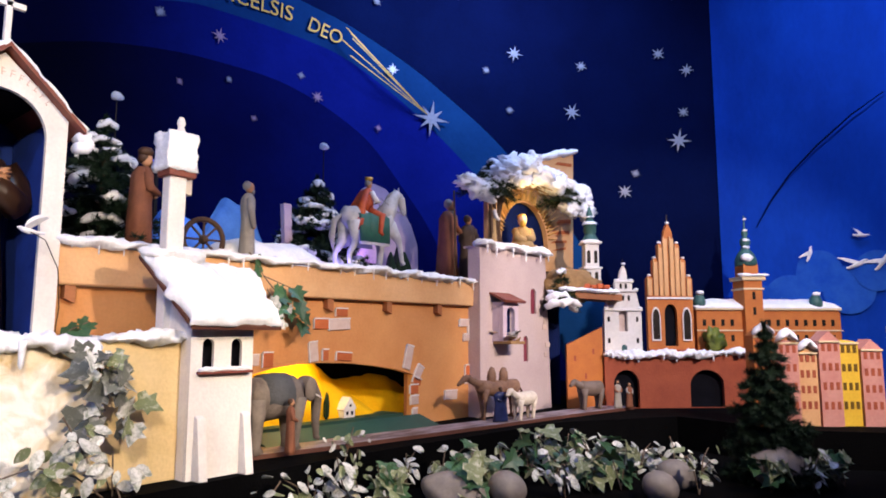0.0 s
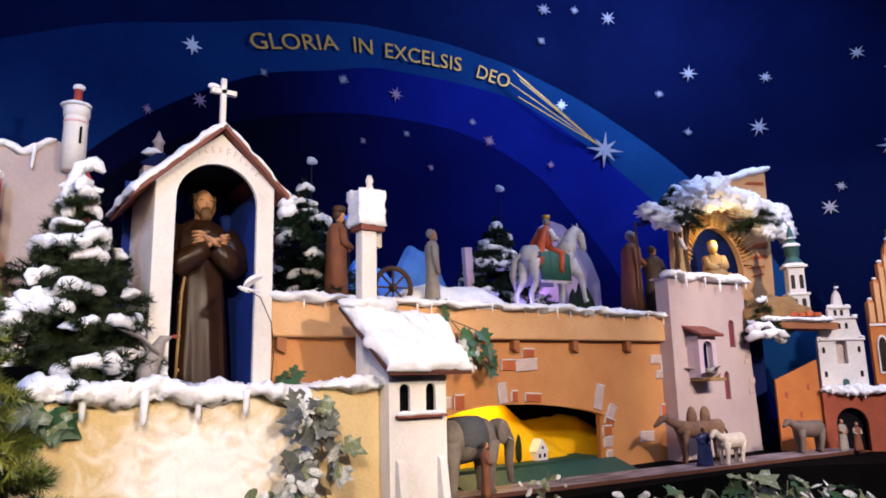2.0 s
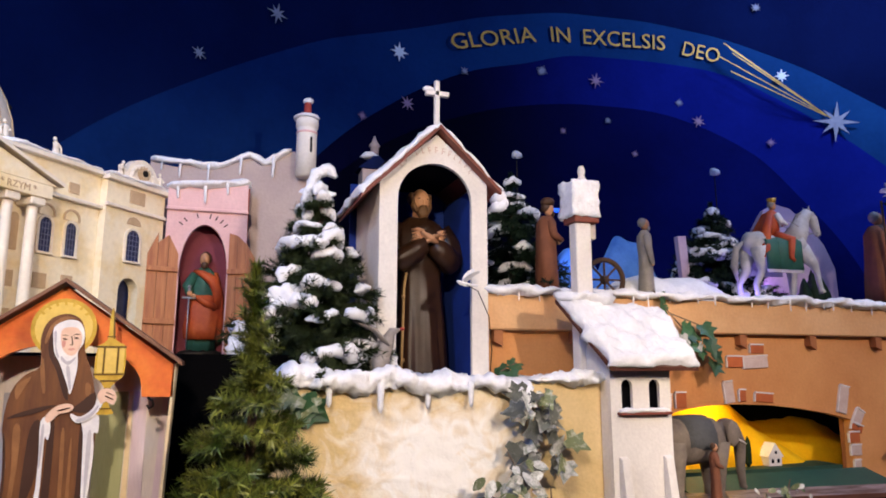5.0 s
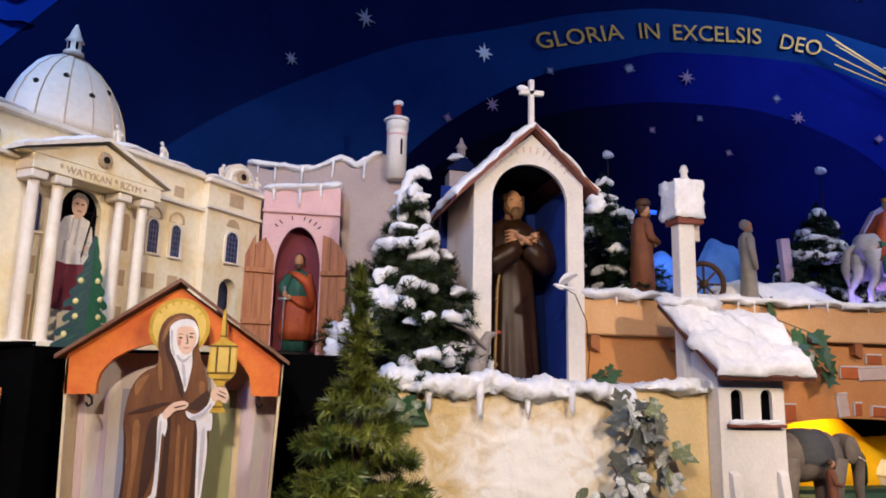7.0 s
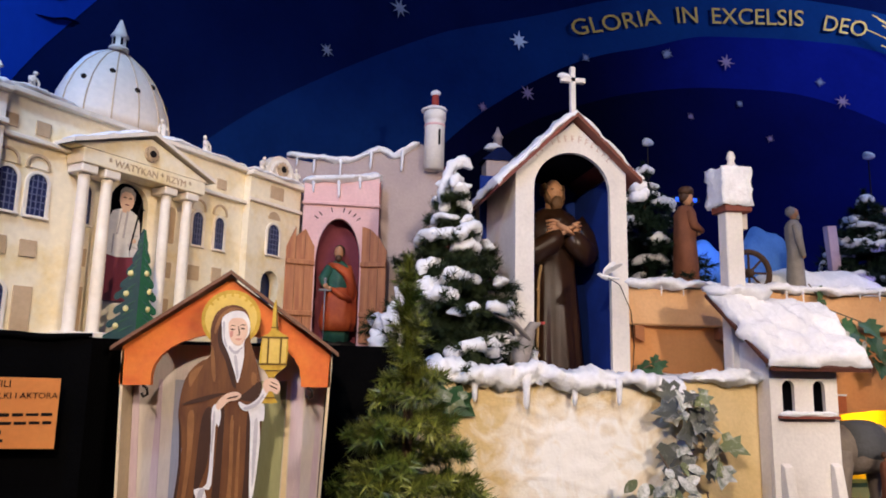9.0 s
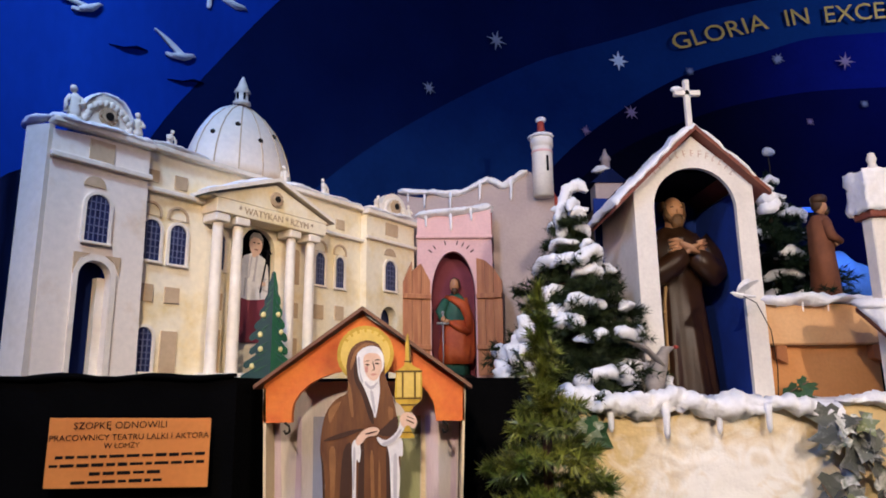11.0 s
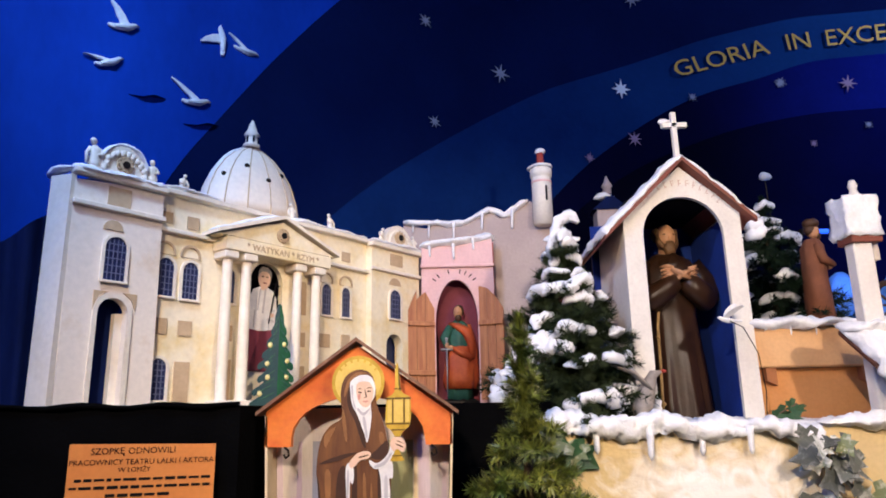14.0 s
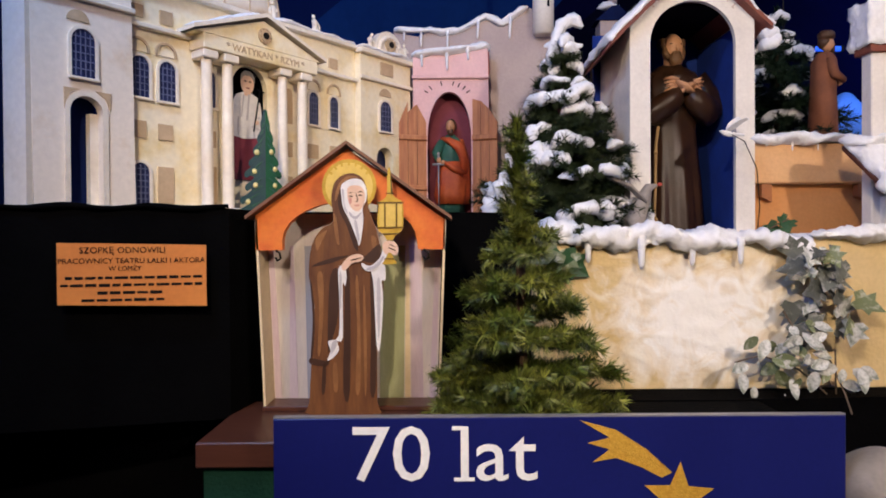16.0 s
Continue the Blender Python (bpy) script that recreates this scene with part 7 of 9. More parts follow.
for x, z in ((0.40, 1.78), (0.445, 1.78), (0.49, 1.78), (0.43, 1.87), (0.47, 1.87), (0.33, 1.62), (0.55, 1.62), (0.33, 1.46), (0.55, 1.46)):
    part("window", slab(arch(x - 0.009, x + 0.009, z - 0.018, z + 0.022, 6), (), 0.017, 0.021), IRON, ch)
part("door", slab(arch(0.425, 0.465, 1.352, 1.43, 8), (), 0.015, 0.021), COPPER, ch, "green door")
part("cross", box(0.452, 0.458, 0.03, 0.036, 2.03, 2.075), IRON, ch)
for x, z in ((0.31, 1.70), (0.575, 1.70), (0.35, 1.84), (0.55, 1.84), (0.455, 2.035), (0.40, 1.91), (0.51, 1.91)):
    part("snow_dab", ball((x, 0.02, z + 0.008), (0.02, 0.018, 0.01), rough=0.4, sub=1), SNOW, ch, "dab of snow", True)

sp = thing("white_spire_tower", CITY @ Matrix.Translation((0.255, 0.2, 0)), "slender white model tower with green onion spire", "model tower")
part("shaft", box(-0.065, 0.065, -0.06, 0.06, 1.79, 2.02, 0.004), WHITE, sp)
part("upper", box(-0.055, 0.055, -0.05, 0.05, 2.02, 2.22, 0.004), WHITE, sp)
for z in (2.02, 2.22):
    part("cornice", box(-0.075, 0.075, -0.07, 0.07, z - 0.008, z + 0.01, 0.003), WHITE, sp)
part("helmet", lathe([(0.07, 2.23), (0.066, 2.25), (0.045, 2.28), (0.04, 2.30), (0.05, 2.31), (0.05, 2.37), (0.056, 2.375), (0.03, 2.41), (0.022, 2.43), (0.026, 2.45), (0.018, 2.48), (0.006, 2.52)], 14), COPPER, sp, "green copper helmet", True)
for z, r in ((2.232, 0.068), (2.375, 0.052), (2.43, 0.026)):
    part("snow_ring", snow_roll([(r * math.cos(a), r * math.sin(a), z) for a in [2 * math.pi * k / 14 for k in range(15)]], 0.022, 0.014, z * 3), SNOW, sp, "ring of snow", True)
part("helmet_snow", lathe([(0.074, 2.228), (0.074, 2.242), (0.055, 2.25)], 14), SNOW, sp, "ring of snow", True)
part("helmet_snow", lathe([(0.058, 2.372), (0.056, 2.385), (0.03, 2.40)], 14), SNOW, sp, "ring of snow", True)
part("ball", ball((0, 0, 2.53), 0.016, sub=1), WHITE, sp, "", True)
for x in (-0.028, 0.028):
    for z0, z1 in ((1.88, 1.99), (2.06, 2.16)):
        part("window", slab(arch(x - 0.013, x + 0.013, z0, z1, 6), (), -0.064 if z0 < 2 else -0.054, -0.058 if z0 < 2 else -0.048), IRON, sp)

go = thing("gothic_church", CITY, "red-orange model gothic church with stepped gable", "model church")
steps = [(0.634, 1.35), (0.992, 1.35), (0.992, 1.93), (0.965, 1.955), (0.945, 1.93), (0.945, 2.07), (0.92, 2.095), (0.90, 2.07), (0.90, 2.19), (0.875, 2.21), (0.855, 2.19), (0.845, 2.30), (0.815, 2.36), (0.785, 2.30), (0.775, 2.19), (0.755, 2.21), (0.73, 2.19), (0.73, 2.07), (0.71, 2.095), (0.685, 2.07), (0.685, 1.93), (0.66, 1.955), (0.634, 1.93)]
part("front", slab(steps, [gothic(0.765, 0.865, 1.42, 1.66, 1.74, 6)], 0.02, 0.06), CITYORANGE, go)
part("window_back", box(0.75, 0.88, 0.061, 0.065, 1.40, 1.76), DARK, go, "dark tall window")
part("base_band", box(0.63, 0.996, 0.0, 0.019, 1.345, 1.395, 0.003), BRICKRED2, go)
for x in (0.695, 0.935):
    w = part("window", slab(gothic(x - 0.028, x + 0.028, 1.47, 1.63, 1.70, 6), (), 0.010, 0.0195), IRON, go, "dark pointed window")
    part("window_rim", slab(gothic(x - 0.034, x + 0.034, 1.46, 1.63, 1.715, 6), [gothic(x - 0.027, x + 0.027, 1.471, 1.63, 1.699, 6)], 0.006, 0.016), WHITE, w, "white rim")
for x, z0, z1 in ((0.66, 1.80, 1.93), (0.708, 1.80, 2.06), (0.752, 1.80, 2.17), (0.79, 1.80, 2.24), (0.84, 1.80, 2.24), (0.88, 1.80, 2.17), (0.92, 1.80, 2.06), (0.968, 1.80, 1.93)):
    part("blind_panel", box(x - 0.013, x + 0.014, 0.015, 0.0195, z0, z1), APRICOTPALE, go, "pale blind panel")
    part("pinnacle", box(x - 0.024, x - 0.016, 0.0, 0.019, z0, z1 + 0.015, 0.002), APRICOTPALE, go)
part("band", box(0.63, 0.996, 0.005, 0.0195, 1.775, 1.79), WHITE, go, "white band")
for x, z in ((0.66, 1.957), (0.70, 2.095), (0.745, 2.21), (0.885, 2.21), (0.93, 2.095), (0.968, 1.957), (0.815, 2.365)):
    part("snow_dab", ball((x, 0.03, z), (0.017, 0.02, 0.011), rough=0.4, sub=1), SNOW, go, "dab of snow", True)
part("finial", box(0.811, 0.819, 0.03, 0.038, 2.36, 2.43), IRON, go)
# darker red than the front: the side's shade is in the colour
part("side", box(0.95, 0.995, 0.061, 0.35, 1.35, 1.92), BRICKRED2, go, "side wall with its shade put into the colour")

pal = thing("orange_castle", CITY @ Matrix.Translation((0.05, 0.12, 0)), "orange model castle with clock tower and snowy roofs", "model castle")
part("wing", box(1.02, 2.2, 0.02, 0.2, 1.35, 1.70, 0.003), CITYORANGE, pal)
for row, z in enumerate((1.60, 1.48)):
    for k in range(15):
        x = 1.08 + 0.075 * k
        if not 1.36 < x < 1.58:
            part("window", box(x - 0.013, x + 0.013, 0.015, 0.021, z - 0.025, z + 0.025), IRON, pal)
part("string_course", box(1.015, 2.205, 0.008, 0.019, 1.535, 1.545), CREAM, pal)
part("eaves", box(1.01, 2.21, 0.0, 0.20, 1.70, 1.715), CREAM, pal)
part("roof_snow", snow_sheet(44, 8, lambda u, v: ((1.01 + 1.2 * u, 0.0 + 0.2 * v, 1.715 + 0.07 * v), (0, -0.3, 0.95)), 0.022, 5), SNOW, pal, "snowy roof", True)
ctw = part("clock_tower", box(1.39, 1.54, -0.03, 0.15, 1.35, 1.93, 0.003), CITYORANGE, pal, "orange clock tower")
part("gallery", box(1.37, 1.56, -0.05, 0.16, 1.93, 1.96, 0.003), CREAM, ctw)
part("gallery", box(1.38, 1.55, -0.04, 0.16, 1.855, 1.87, 0.003), CREAM, ctw)
part("belfry", box(1.405, 1.525, -0.01, 0.13, 1.96, 2.06, 0.003), CITYORANGE, ctw)
part("helmet", lathe([(0.085, 2.05), (0.082, 2.10), (0.060, 2.15), (0.036, 2.18), (0.028, 2.21), (0.042, 2.235), (0.036, 2.265), (0.016, 2.285), (0.026, 2.31), (0.022, 2.335), (0.008, 2.36), (0.004, 2.46)], 16, c=(1.465, 0.06, 0)), COPPER, ctw, "green copper helmet in stacked bulbs", True)
for z, r in ((2.20, 0.034), (2.255, 0.036), (2.335, 0.022), (2.43, 0.014)):
    part("snow_dab", ball((1.465, 0.052, z), (r, r, r * 0.5), rough=0.5, sub=2), SNOW, ctw, "dab of snow", True)
part("helmet_snow", ball((1.44, 0.0, 2.11), (0.05, 0.04, 0.035), rough=0.5), SNOW, ctw, "dab of snow", True)
part("gallery_snow", snow_roll([(1.34, -0.04, 1.972), (1.59, -0.04, 1.972)], 0.05, 0.025, 3), SNOW, ctw, "line of snow", True)
part("window", box(1.455, 1.478, -0.034, -0.03, 1.78, 1.84), IRON, ctw)
part("window", box(1.455, 1.478, -0.034, -0.03, 1.66, 1.72), IRON, ctw)
part("bushy_plant", ball((1.12, -0.06, 1.46), (0.07, 0.05, 0.09), rough=0.9, freq=60, sub=3), NEEDLEGREEN, pal, "small green bush", True)
for x in (1.06, 2.02):
    part("dormer", lathe([(0.05, 1.72), (0.05, 1.77), (0.035, 1.81), (0.01, 1.84)], 10, c=(x, 0.05, 0)), COPPER, pal, "green dormer", True)
    part("dormer_snow", ball((x, 0.03, 1.83), (0.035, 0.03, 0.02), rough=0.5), SNOW, pal, "dab of snow", True)

HOUSES = pose(4.76, 0.95, 0, 0, 0, -50)
row = [(-0.26, -0.13, 1.50, CITYORANGE, "orange"), (-0.13, 0.0, 1.46, CITYPINK, "salmon pink"), (0.0, 0.12, 1.40, APRICOTPALE, "pale apricot"), (0.12, 0.25, 1.47, CITYPINK, "dusty pink"), (0.25, 0.37, 1.46, CITYYELLOW, "yellow"), (0.37, 0.50, 1.42, CITYPINK, "rose"), (0.62, 0.76, 1.56, CITYYELLOW, "yellow")]
for k, (x0, x1, z1, mat, colour) in enumerate(row):
    h = thing("town_house", HOUSES, "narrow " + colour + " model town house with small windows", "model house", "town houses")
    y = -0.02 if k % 2 else 0.0
    base = 0.965
    part("front", slab([(x0 + 0.002, base), (x1 - 0.002, base), (x1 - 0.002, z1), ((x0 + x1) / 2, z1 + (0.06 if k % 3 != 1 else 0.015)), (x0 + 0.002, z1)], (), y, y + 0.12), mat, h)
    for i in range(3):
        for j in range(4):
            cx = x0 + (x1 - x0) * (i + 0.7) / 3.4
            cz = base + 0.10 + (z1 - base - 0.14) * j / 3.2
            part("window", box(cx - 0.010, cx + 0.010, y - 0.003, y + 0.002, cz, cz + 0.045), GOLDDARK if mat is CITYYELLOW else BRICKRED2, h)
    part("cornice", box(x0, x1, y - 0.010, y, z1 - 0.012, z1, 0.002), CREAM, h)
    if k < 3:
        part("roof_snow", snow_roll([(x0, y, z1 + 0.01), ((x0 + x1) / 2, y, z1 + 0.065), (x1, y, z1 + 0.01)], 0.08, 0.03, k * 3.0), SNOW, h, "snow on the gable", True)


# ---- fir trees ----
def needles(verts, faces, a, b, count, length, width, rnd, spread=0.9, up=0.0):
    """Fine needles round the twig from a to b."""
    d = (b - a).normalized()
    s = d.orthogonal().normalized()
    t = d.cross(s)
    for _ in range(count):
        p = a.lerp(b, rnd.random())
        ang = rnd.uniform(0, 2 * math.pi)
        side = math.cos(ang) * s + math.sin(ang) * t
        w = (d * rnd.uniform(0.35, 0.9) + side * spread + Vector((0, 0, up))).normalized()
        q = w.cross(side).normalized() * width
        k = len(verts)
        e = p + w * length * rnd.uniform(0.7, 1.1)
        verts += [p - q, p + q, e]
        faces.append((k, k + 1, k + 2))


def wad(path, s, seed):
    """A soft roll of wadding along the path, s thick, with a lumpy outline."""
    pts = []
    for a, b in zip(path, path[1:]):
        pts += [a.lerp(b, q / 3) for q in range(3)]
    pts.append(path[-1])
    n = len(pts) - 1
    bm = bmesh.new()
    rad = [s * (0.12 + 0.42 * math.sin(math.pi * min(1, max(0, k / n))) ** 0.5 + 0.10 * noise.noise(Vector((k * 0.9, seed, 0)))) for k in range(n + 1)]
    tube(pts, rad, bm, n=12, flat=0.8)
    o = Vector((seed * 1.7, 0, 0))
    for v in bm.verts:
        w = Vector((noise.noise(v.co * 22 + o), noise.noise(v.co * 22 + o + Vector((7, 0, 0))), noise.noise(v.co * 22 + o + Vector((0, 7, 0)))))
        v.co += w * s * 0.28 + Vector((noise.noise(v.co * 75 + o), noise.noise(v.co * 75), noise.noise(v.co * 75 - o))) * s * 0.08
    return finish(bm)


def fir(name, m, height, radius, seed, mat, label, tiers=12, per=9, nlen=0.035, density=1300, snow=0, droop=0.25, nwidth=0.0016, snow_size=0.05, lift=0.0, thin_top=0.75, start=0.05, top_radius=0.10, power=0.85, lean=(0, 0), end=0.93, spike=0):
    """An artificial fir: a stem, uneven whorls of bottle-brush branches with needles, and rolls of wadding snow."""
    rnd = random.Random(seed)
    tree = thing(name, m, label, "fir tree")
    axis = lambda z: Vector((lean[0] * (z / height) ** 2, lean[1] * (z / height) ** 2, z))
    part("trunk", tube([axis(height * q) for q in (0, 0.5, 0.8, 0.98)], [0.018 * height + 0.004, 0.012 * height + 0.003, 0.006, 0.003], n=7), BARK, tree)
    vs, fs, tips = [], [], []
    for q in range(6):
        a, b = thin_top + (1 - thin_top) * q / 6, thin_top + (1 - thin_top) * (q + 1) / 6
        needles(vs, fs, axis(height * a), axis(height * b), int(density * height * (b - a) * 4.5), nlen * (1.45 - 0.35 * q / 6), nwidth, rnd, 0.8, 0.3)
    # short upturned twigs thicken the leader
    for k in range(spike):
        f = thin_top - 0.04 + (0.97 - thin_top) * (k + rnd.random()) / max(1, spike)
        a = rnd.uniform(0, 6.28)
        st = axis(height * f)
        en = st + Vector((math.cos(a) * 0.62, math.sin(a) * 0.62, rnd.uniform(0.35, 0.9))).normalized() * nlen * rnd.uniform(1.0, 2.0) * (1.25 - 0.6 * f)
        needles(vs, fs, st, en, int(density * (en - st).length * 1.1), nlen * 0.95, nwidth, rnd)
    for i in range(tiers):
        f = i / (tiers - 1)
        n = max(3, int(per * (1 - 0.5 * f)))
        turn = rnd.uniform(0, 6.28)
        for k in range(n):
            z = height * (start + (end - start) * min(1, max(0, f + rnd.uniform(-0.42, 0.42) / tiers)))
            reach = radius * (1 - f) ** power + radius * top_radius
            a = turn + 2 * math.pi * (k + rnd.uniform(-0.3, 0.3)) / n
            r = reach * rnd.uniform(0.70, 1.15)
            out = Vector((math.cos(a), math.sin(a), 0))
            side = Vector((-out.y, out.x, 0))
            bend = side * rnd.uniform(-0.22, 0.22)
            up = lift + rnd.uniform(-0.14, 0.14)
            down = droop + rnd.uniform(-0.10, 0.14)
            line = lambda q: axis(z) + (out * q + bend * q * q + Vector((0, 0, up * q - down * q * q))) * r
            pts = [line(q) for q in (0.0, 0.25, 0.5, 0.75, 1.0)]
            for p, q in zip(pts, pts[1:]):
                needles(vs, fs, p, q, int(density * (q - p).length), nlen, nwidth, rnd)
            for q, ln in ((0.22, 0.40), (0.38, 0.44), (0.55, 0.40), (0.70, 0.34), (0.84, 0.26)):
                for sg in (-1, 1):
                    st = line(q)
                    tip = (out * 0.85 + side * sg * rnd.uniform(0.35, 0.85) + Vector((0, 0, rnd.uniform(-0.35, 0.35)))).normalized()
                    mid = st + tip * r * ln * 0.55
                    en = mid + (tip + Vector((0, 0, rnd.uniform(-0.1, 0.35)))).normalized() * r * ln * 0.5
                    for p, e in ((st, mid), (mid, en)):
                        needles(vs, fs, p, e, int(density * (e - p).length), nlen, nwidth, rnd)
            tips.append((pts, r, a, f, out, side))
    ob = raw("crown", vs, fs, mat, tree)
    ob["kind"] = "stuff"
    rnd.shuffle(tips)
    for pts, r, a, f, out, side in tips[:snow]:
        s = snow_size * (1.15 - 0.45 * f) * rnd.uniform(0.75, 1.25)
        lie = Vector((0, 0, s * 0.25 + nlen * 0.25))
        if rnd.random() < 0.6:
            c = pts[3].lerp(pts[4], rnd.uniform(0.1, 0.8)) + lie
            w = s * rnd.uniform(1.0, 1.9)
            path = [c + side * w * q - out * w * 0.35 * q * q + Vector((0, 0, rnd.uniform(-0.25, 0.25) * s - 0.3 * s * q * q)) for q in (-1, -0.5, 0, 0.5, 1)]
        else:
            path = [p + lie + side * rnd.uniform(-0.15, 0.15) * s for p in (pts[1], pts[2], pts[3], pts[4])] + [pts[4] + out * s * 0.35 - Vector((0, 0, s * 0.3))]
        part("snow_clump", wad(path, s, rnd.uniform(0, 60)), SNOW, tree, "clump of white wadding", True)
    return tree


fir("green_fir", pose(0.222, 1.93, 0.97), 0.84, 0.240, 3, NEEDLEGREEN, "small green artificial fir tree on the brown shelf", tiers=7, per=10, nlen=0.040, density=1000, droop=0.16, lift=0.12, nwidth=0.0024, thin_top=0.58, top_radius=0.07, power=0.56, end=0.68, spike=60, lean=(-0.01, 0.0))
fir("snowy_fir", pose(0.47, 2.66, 1.48), 0.80, 0.31, 8, NEEDLEDARK, "dark green artificial fir laden with white wadding snow", tiers=11, per=13, nlen=0.038, density=900, snow=56, droop=0.26, lift=0.14, nwidth=0.0022, snow_size=0.056)
for k in range(6):
    r = random.Random(60 + k)
    ob = part("snow_lump", ball((0.205 + 0.05 * (k % 2) + 0.02 * k, 2.62 - 0.02 * k, 1.60 + 0.035 * k), (0.055, 0.05, 0.05), rough=0.8, freq=30, sub=3), SNOW, None, "lump of white wadding snow on the black plinth", True)
    tagged(ob, category="snow")
# bent snowy top
bm = snow_roll([(0.42, 2.66, 2.10), (0.435, 2.66, 2.22), (0.46, 2.66, 2.31), (0.51, 2.66, 2.335), (0.545, 2.66, 2.30)], 0.05, 0.05, 51)
top = part("snow_curl", bm, SNOW, None, "curl of white snow on the fir's top", True)
tagged(top, category="snow")
fir("snowy_fir", pose(1.63, 3.32, 1.87), 0.72, 0.32, 21, NEEDLEBLACK, "dark fir with violet-lit snow on the carousel", tiers=10, per=12, nlen=0.036, density=520, snow=58, droop=0.22, nwidth=0.0025, snow_size=0.052)
fir("snowy_fir", pose(3.04, 3.40, 1.87), 0.68, 0.36, 22, NEEDLEBLACK, "dark fir with violet-lit snow on the carousel", tiers=10, per=12, nlen=0.036, density=520, snow=62, droop=0.22, nwidth=0.0025, snow_size=0.052)
fir("dark_fir", pose(4.06, 0.93, 0.76), 0.80, 0.23, 23, NEEDLEBLACK, "small dark green fir standing before the model city", tiers=12, per=12, nlen=0.04, density=700, droop=0.15, nwidth=0.0025)


# ---- ivy and frosted foliage ----
def leaf_mesh(lobed, size):
    """A cupped leaf with a midrib, lobed like ivy or plain oval; it points along +y."""
    if lobed:
        rim = [(0, 0), (0.30, -0.12), (0.50, 0.10), (0.34, 0.28), (0.56, 0.52), (0.26, 0.58), (0, 1.0)]
    else:
        rim = [(0, 0), (0.16, 0.12), (0.27, 0.36), (0.25, 0.62), (0.13, 0.86), (0, 1.0)]
    full = rim + [(-x, y) for x, y in reversed(rim[1:-1])]
    verts = [(0, 0.42 * size, -0.05 * size)] + [(x * size, y * size, (0.35 * x * x - 0.12 * y * y) * size) for x, y in full]
    n = len(full)
    faces = [(0, 1 + i, 1 + (i + 1) % n) for i in range(n)]
    low = len(verts)
    verts += [(x, y, z - 0.0012) for x, y, z in verts]
    faces += [(low, low + 1 + (i + 1) % n, low + 1 + i) for i in range(n)]
    faces += [(1 + i, low + 1 + i, low + 1 + (i + 1) % n, 1 + (i + 1) % n) for i in range(n)]
    return verts, faces


def spray(name, label, leaves, stems, size, seed, mats, lobed=True, face=(0.1, -1, 0.3), wild=0.7, category="foliage"):
    """A plant of single leaves: leaves are places, stems polylines."""
    rnd = random.Random(seed)
    base = thing(name, pose(*stems[0][0]), label, category)
    o = Vector(stems[0][0])
    for s in stems:
        part("stem", tube([Vector(p) - o for p in s], 0.003, n=5), STEM, base)
    data = {}
    for mat in mats:
        me = bpy.data.meshes.new("leaf")
        v, f = leaf_mesh(lobed, size)
        me.from_pydata(v, [], f)
        me.materials.append(mat)
        data[mat] = me
    for p in leaves:
        ob = new("leaf", data[rnd.choice(mats)])
        ob.parent = base
        n = (Vector(face) + Vector((rnd.uniform(-1, 1), rnd.uniform(-1, 1), rnd.uniform(-1, 1))) * wild).normalized()
        q = n.to_track_quat("Z", "Y").to_matrix().to_4x4()
        ob.matrix_basis = Matrix.Translation(Vector(p) - o) @ q @ pose(0, 0, 0, 0, 0, rnd.uniform(90, 270)) @ Matrix.Scale(rnd.uniform(0.65, 1.2), 4)
    return base


rnd = random.Random(31)
spots = [(1.24 + rnd.gauss(0, 0.055), 2.245 - 0.06 * rnd.random(), rnd.uniform(1.16, 1.44)) for _ in range(34)]
spray("ivy", "hanging ivy with grey frosted leaves on the cream wall", spots, [[(1.22, 2.28, 1.46), (1.24, 2.25, 1.32), (1.22, 2.24, 1.15), (1.27, 2.23, 0.99)], [(1.22, 2.28, 1.45), (1.29, 2.25, 1.35), (1.33, 2.25, 1.2)]], 0.080, 5, [LEAFGREY, LEAFFROST, LEAFGREY, LEAFOLIVE])
spots = [(1.12 + rnd.gauss(0, 0.075), 2.21 - 0.08 * rnd.random(), 1.09 + rnd.gauss(0, 0.065)) for _ in range(38)]
spray("frosted_branch", "branch of broad silver-frosted leaves against the cream wall", spots, [[(1.24, 2.20, 0.97), (1.15, 2.2, 1.05), (1.02, 2.18, 1.10), (0.93, 2.17, 1.08)], [(1.2, 2.2, 1.0), (1.16, 2.2, 1.14), (1.10, 2.2, 1.24)], [(1.27, 2.2, 0.97), (1.25, 2.17, 1.12)]], 0.068, 6, [LEAFFROST, LEAFFROST, LEAFOLIVE], lobed=False)
spots = [(1.24 + rnd.gauss(0, 0.05), 2.17 - 0.05 * rnd.random(), 1.05 + rnd.gauss(0, 0.04)) for _ in range(12)]
spray("frosted_branch", "branch of narrow silver-frosted leaves hanging over the shelf", spots, [[(1.25, 2.2, 1.08), (1.27, 2.15, 0.98), (1.28, 2.13, 0.92)]], 0.07, 16, [LEAFFROST], lobed=False)
spots = [(2.08, 2.63, 1.86), (2.09, 2.63, 1.82), (2.30, 2.63, 1.73), (2.26, 2.63, 1.69), (2.33, 2.63, 1.66), (2.28, 2.63, 1.62), (2.36, 2.64, 1.60), (2.20, 2.63, 1.60), (2.22, 2.63, 1.66), (2.18, 2.62, 1.71), (2.37, 2.65, 1.56), (2.14, 2.62, 1.63)]
spray("ivy", "green ivy trailing over the apricot wall", spots, [[(2.05, 2.65, 1.89), (2.12, 2.63, 1.78), (2.22, 2.63, 1.68), (2.34, 2.64, 1.6)], [(2.12, 2.63, 1.78), (2.28, 2.63, 1.73)]], 0.095, 7, [LEAFGREEN], wild=0.45)
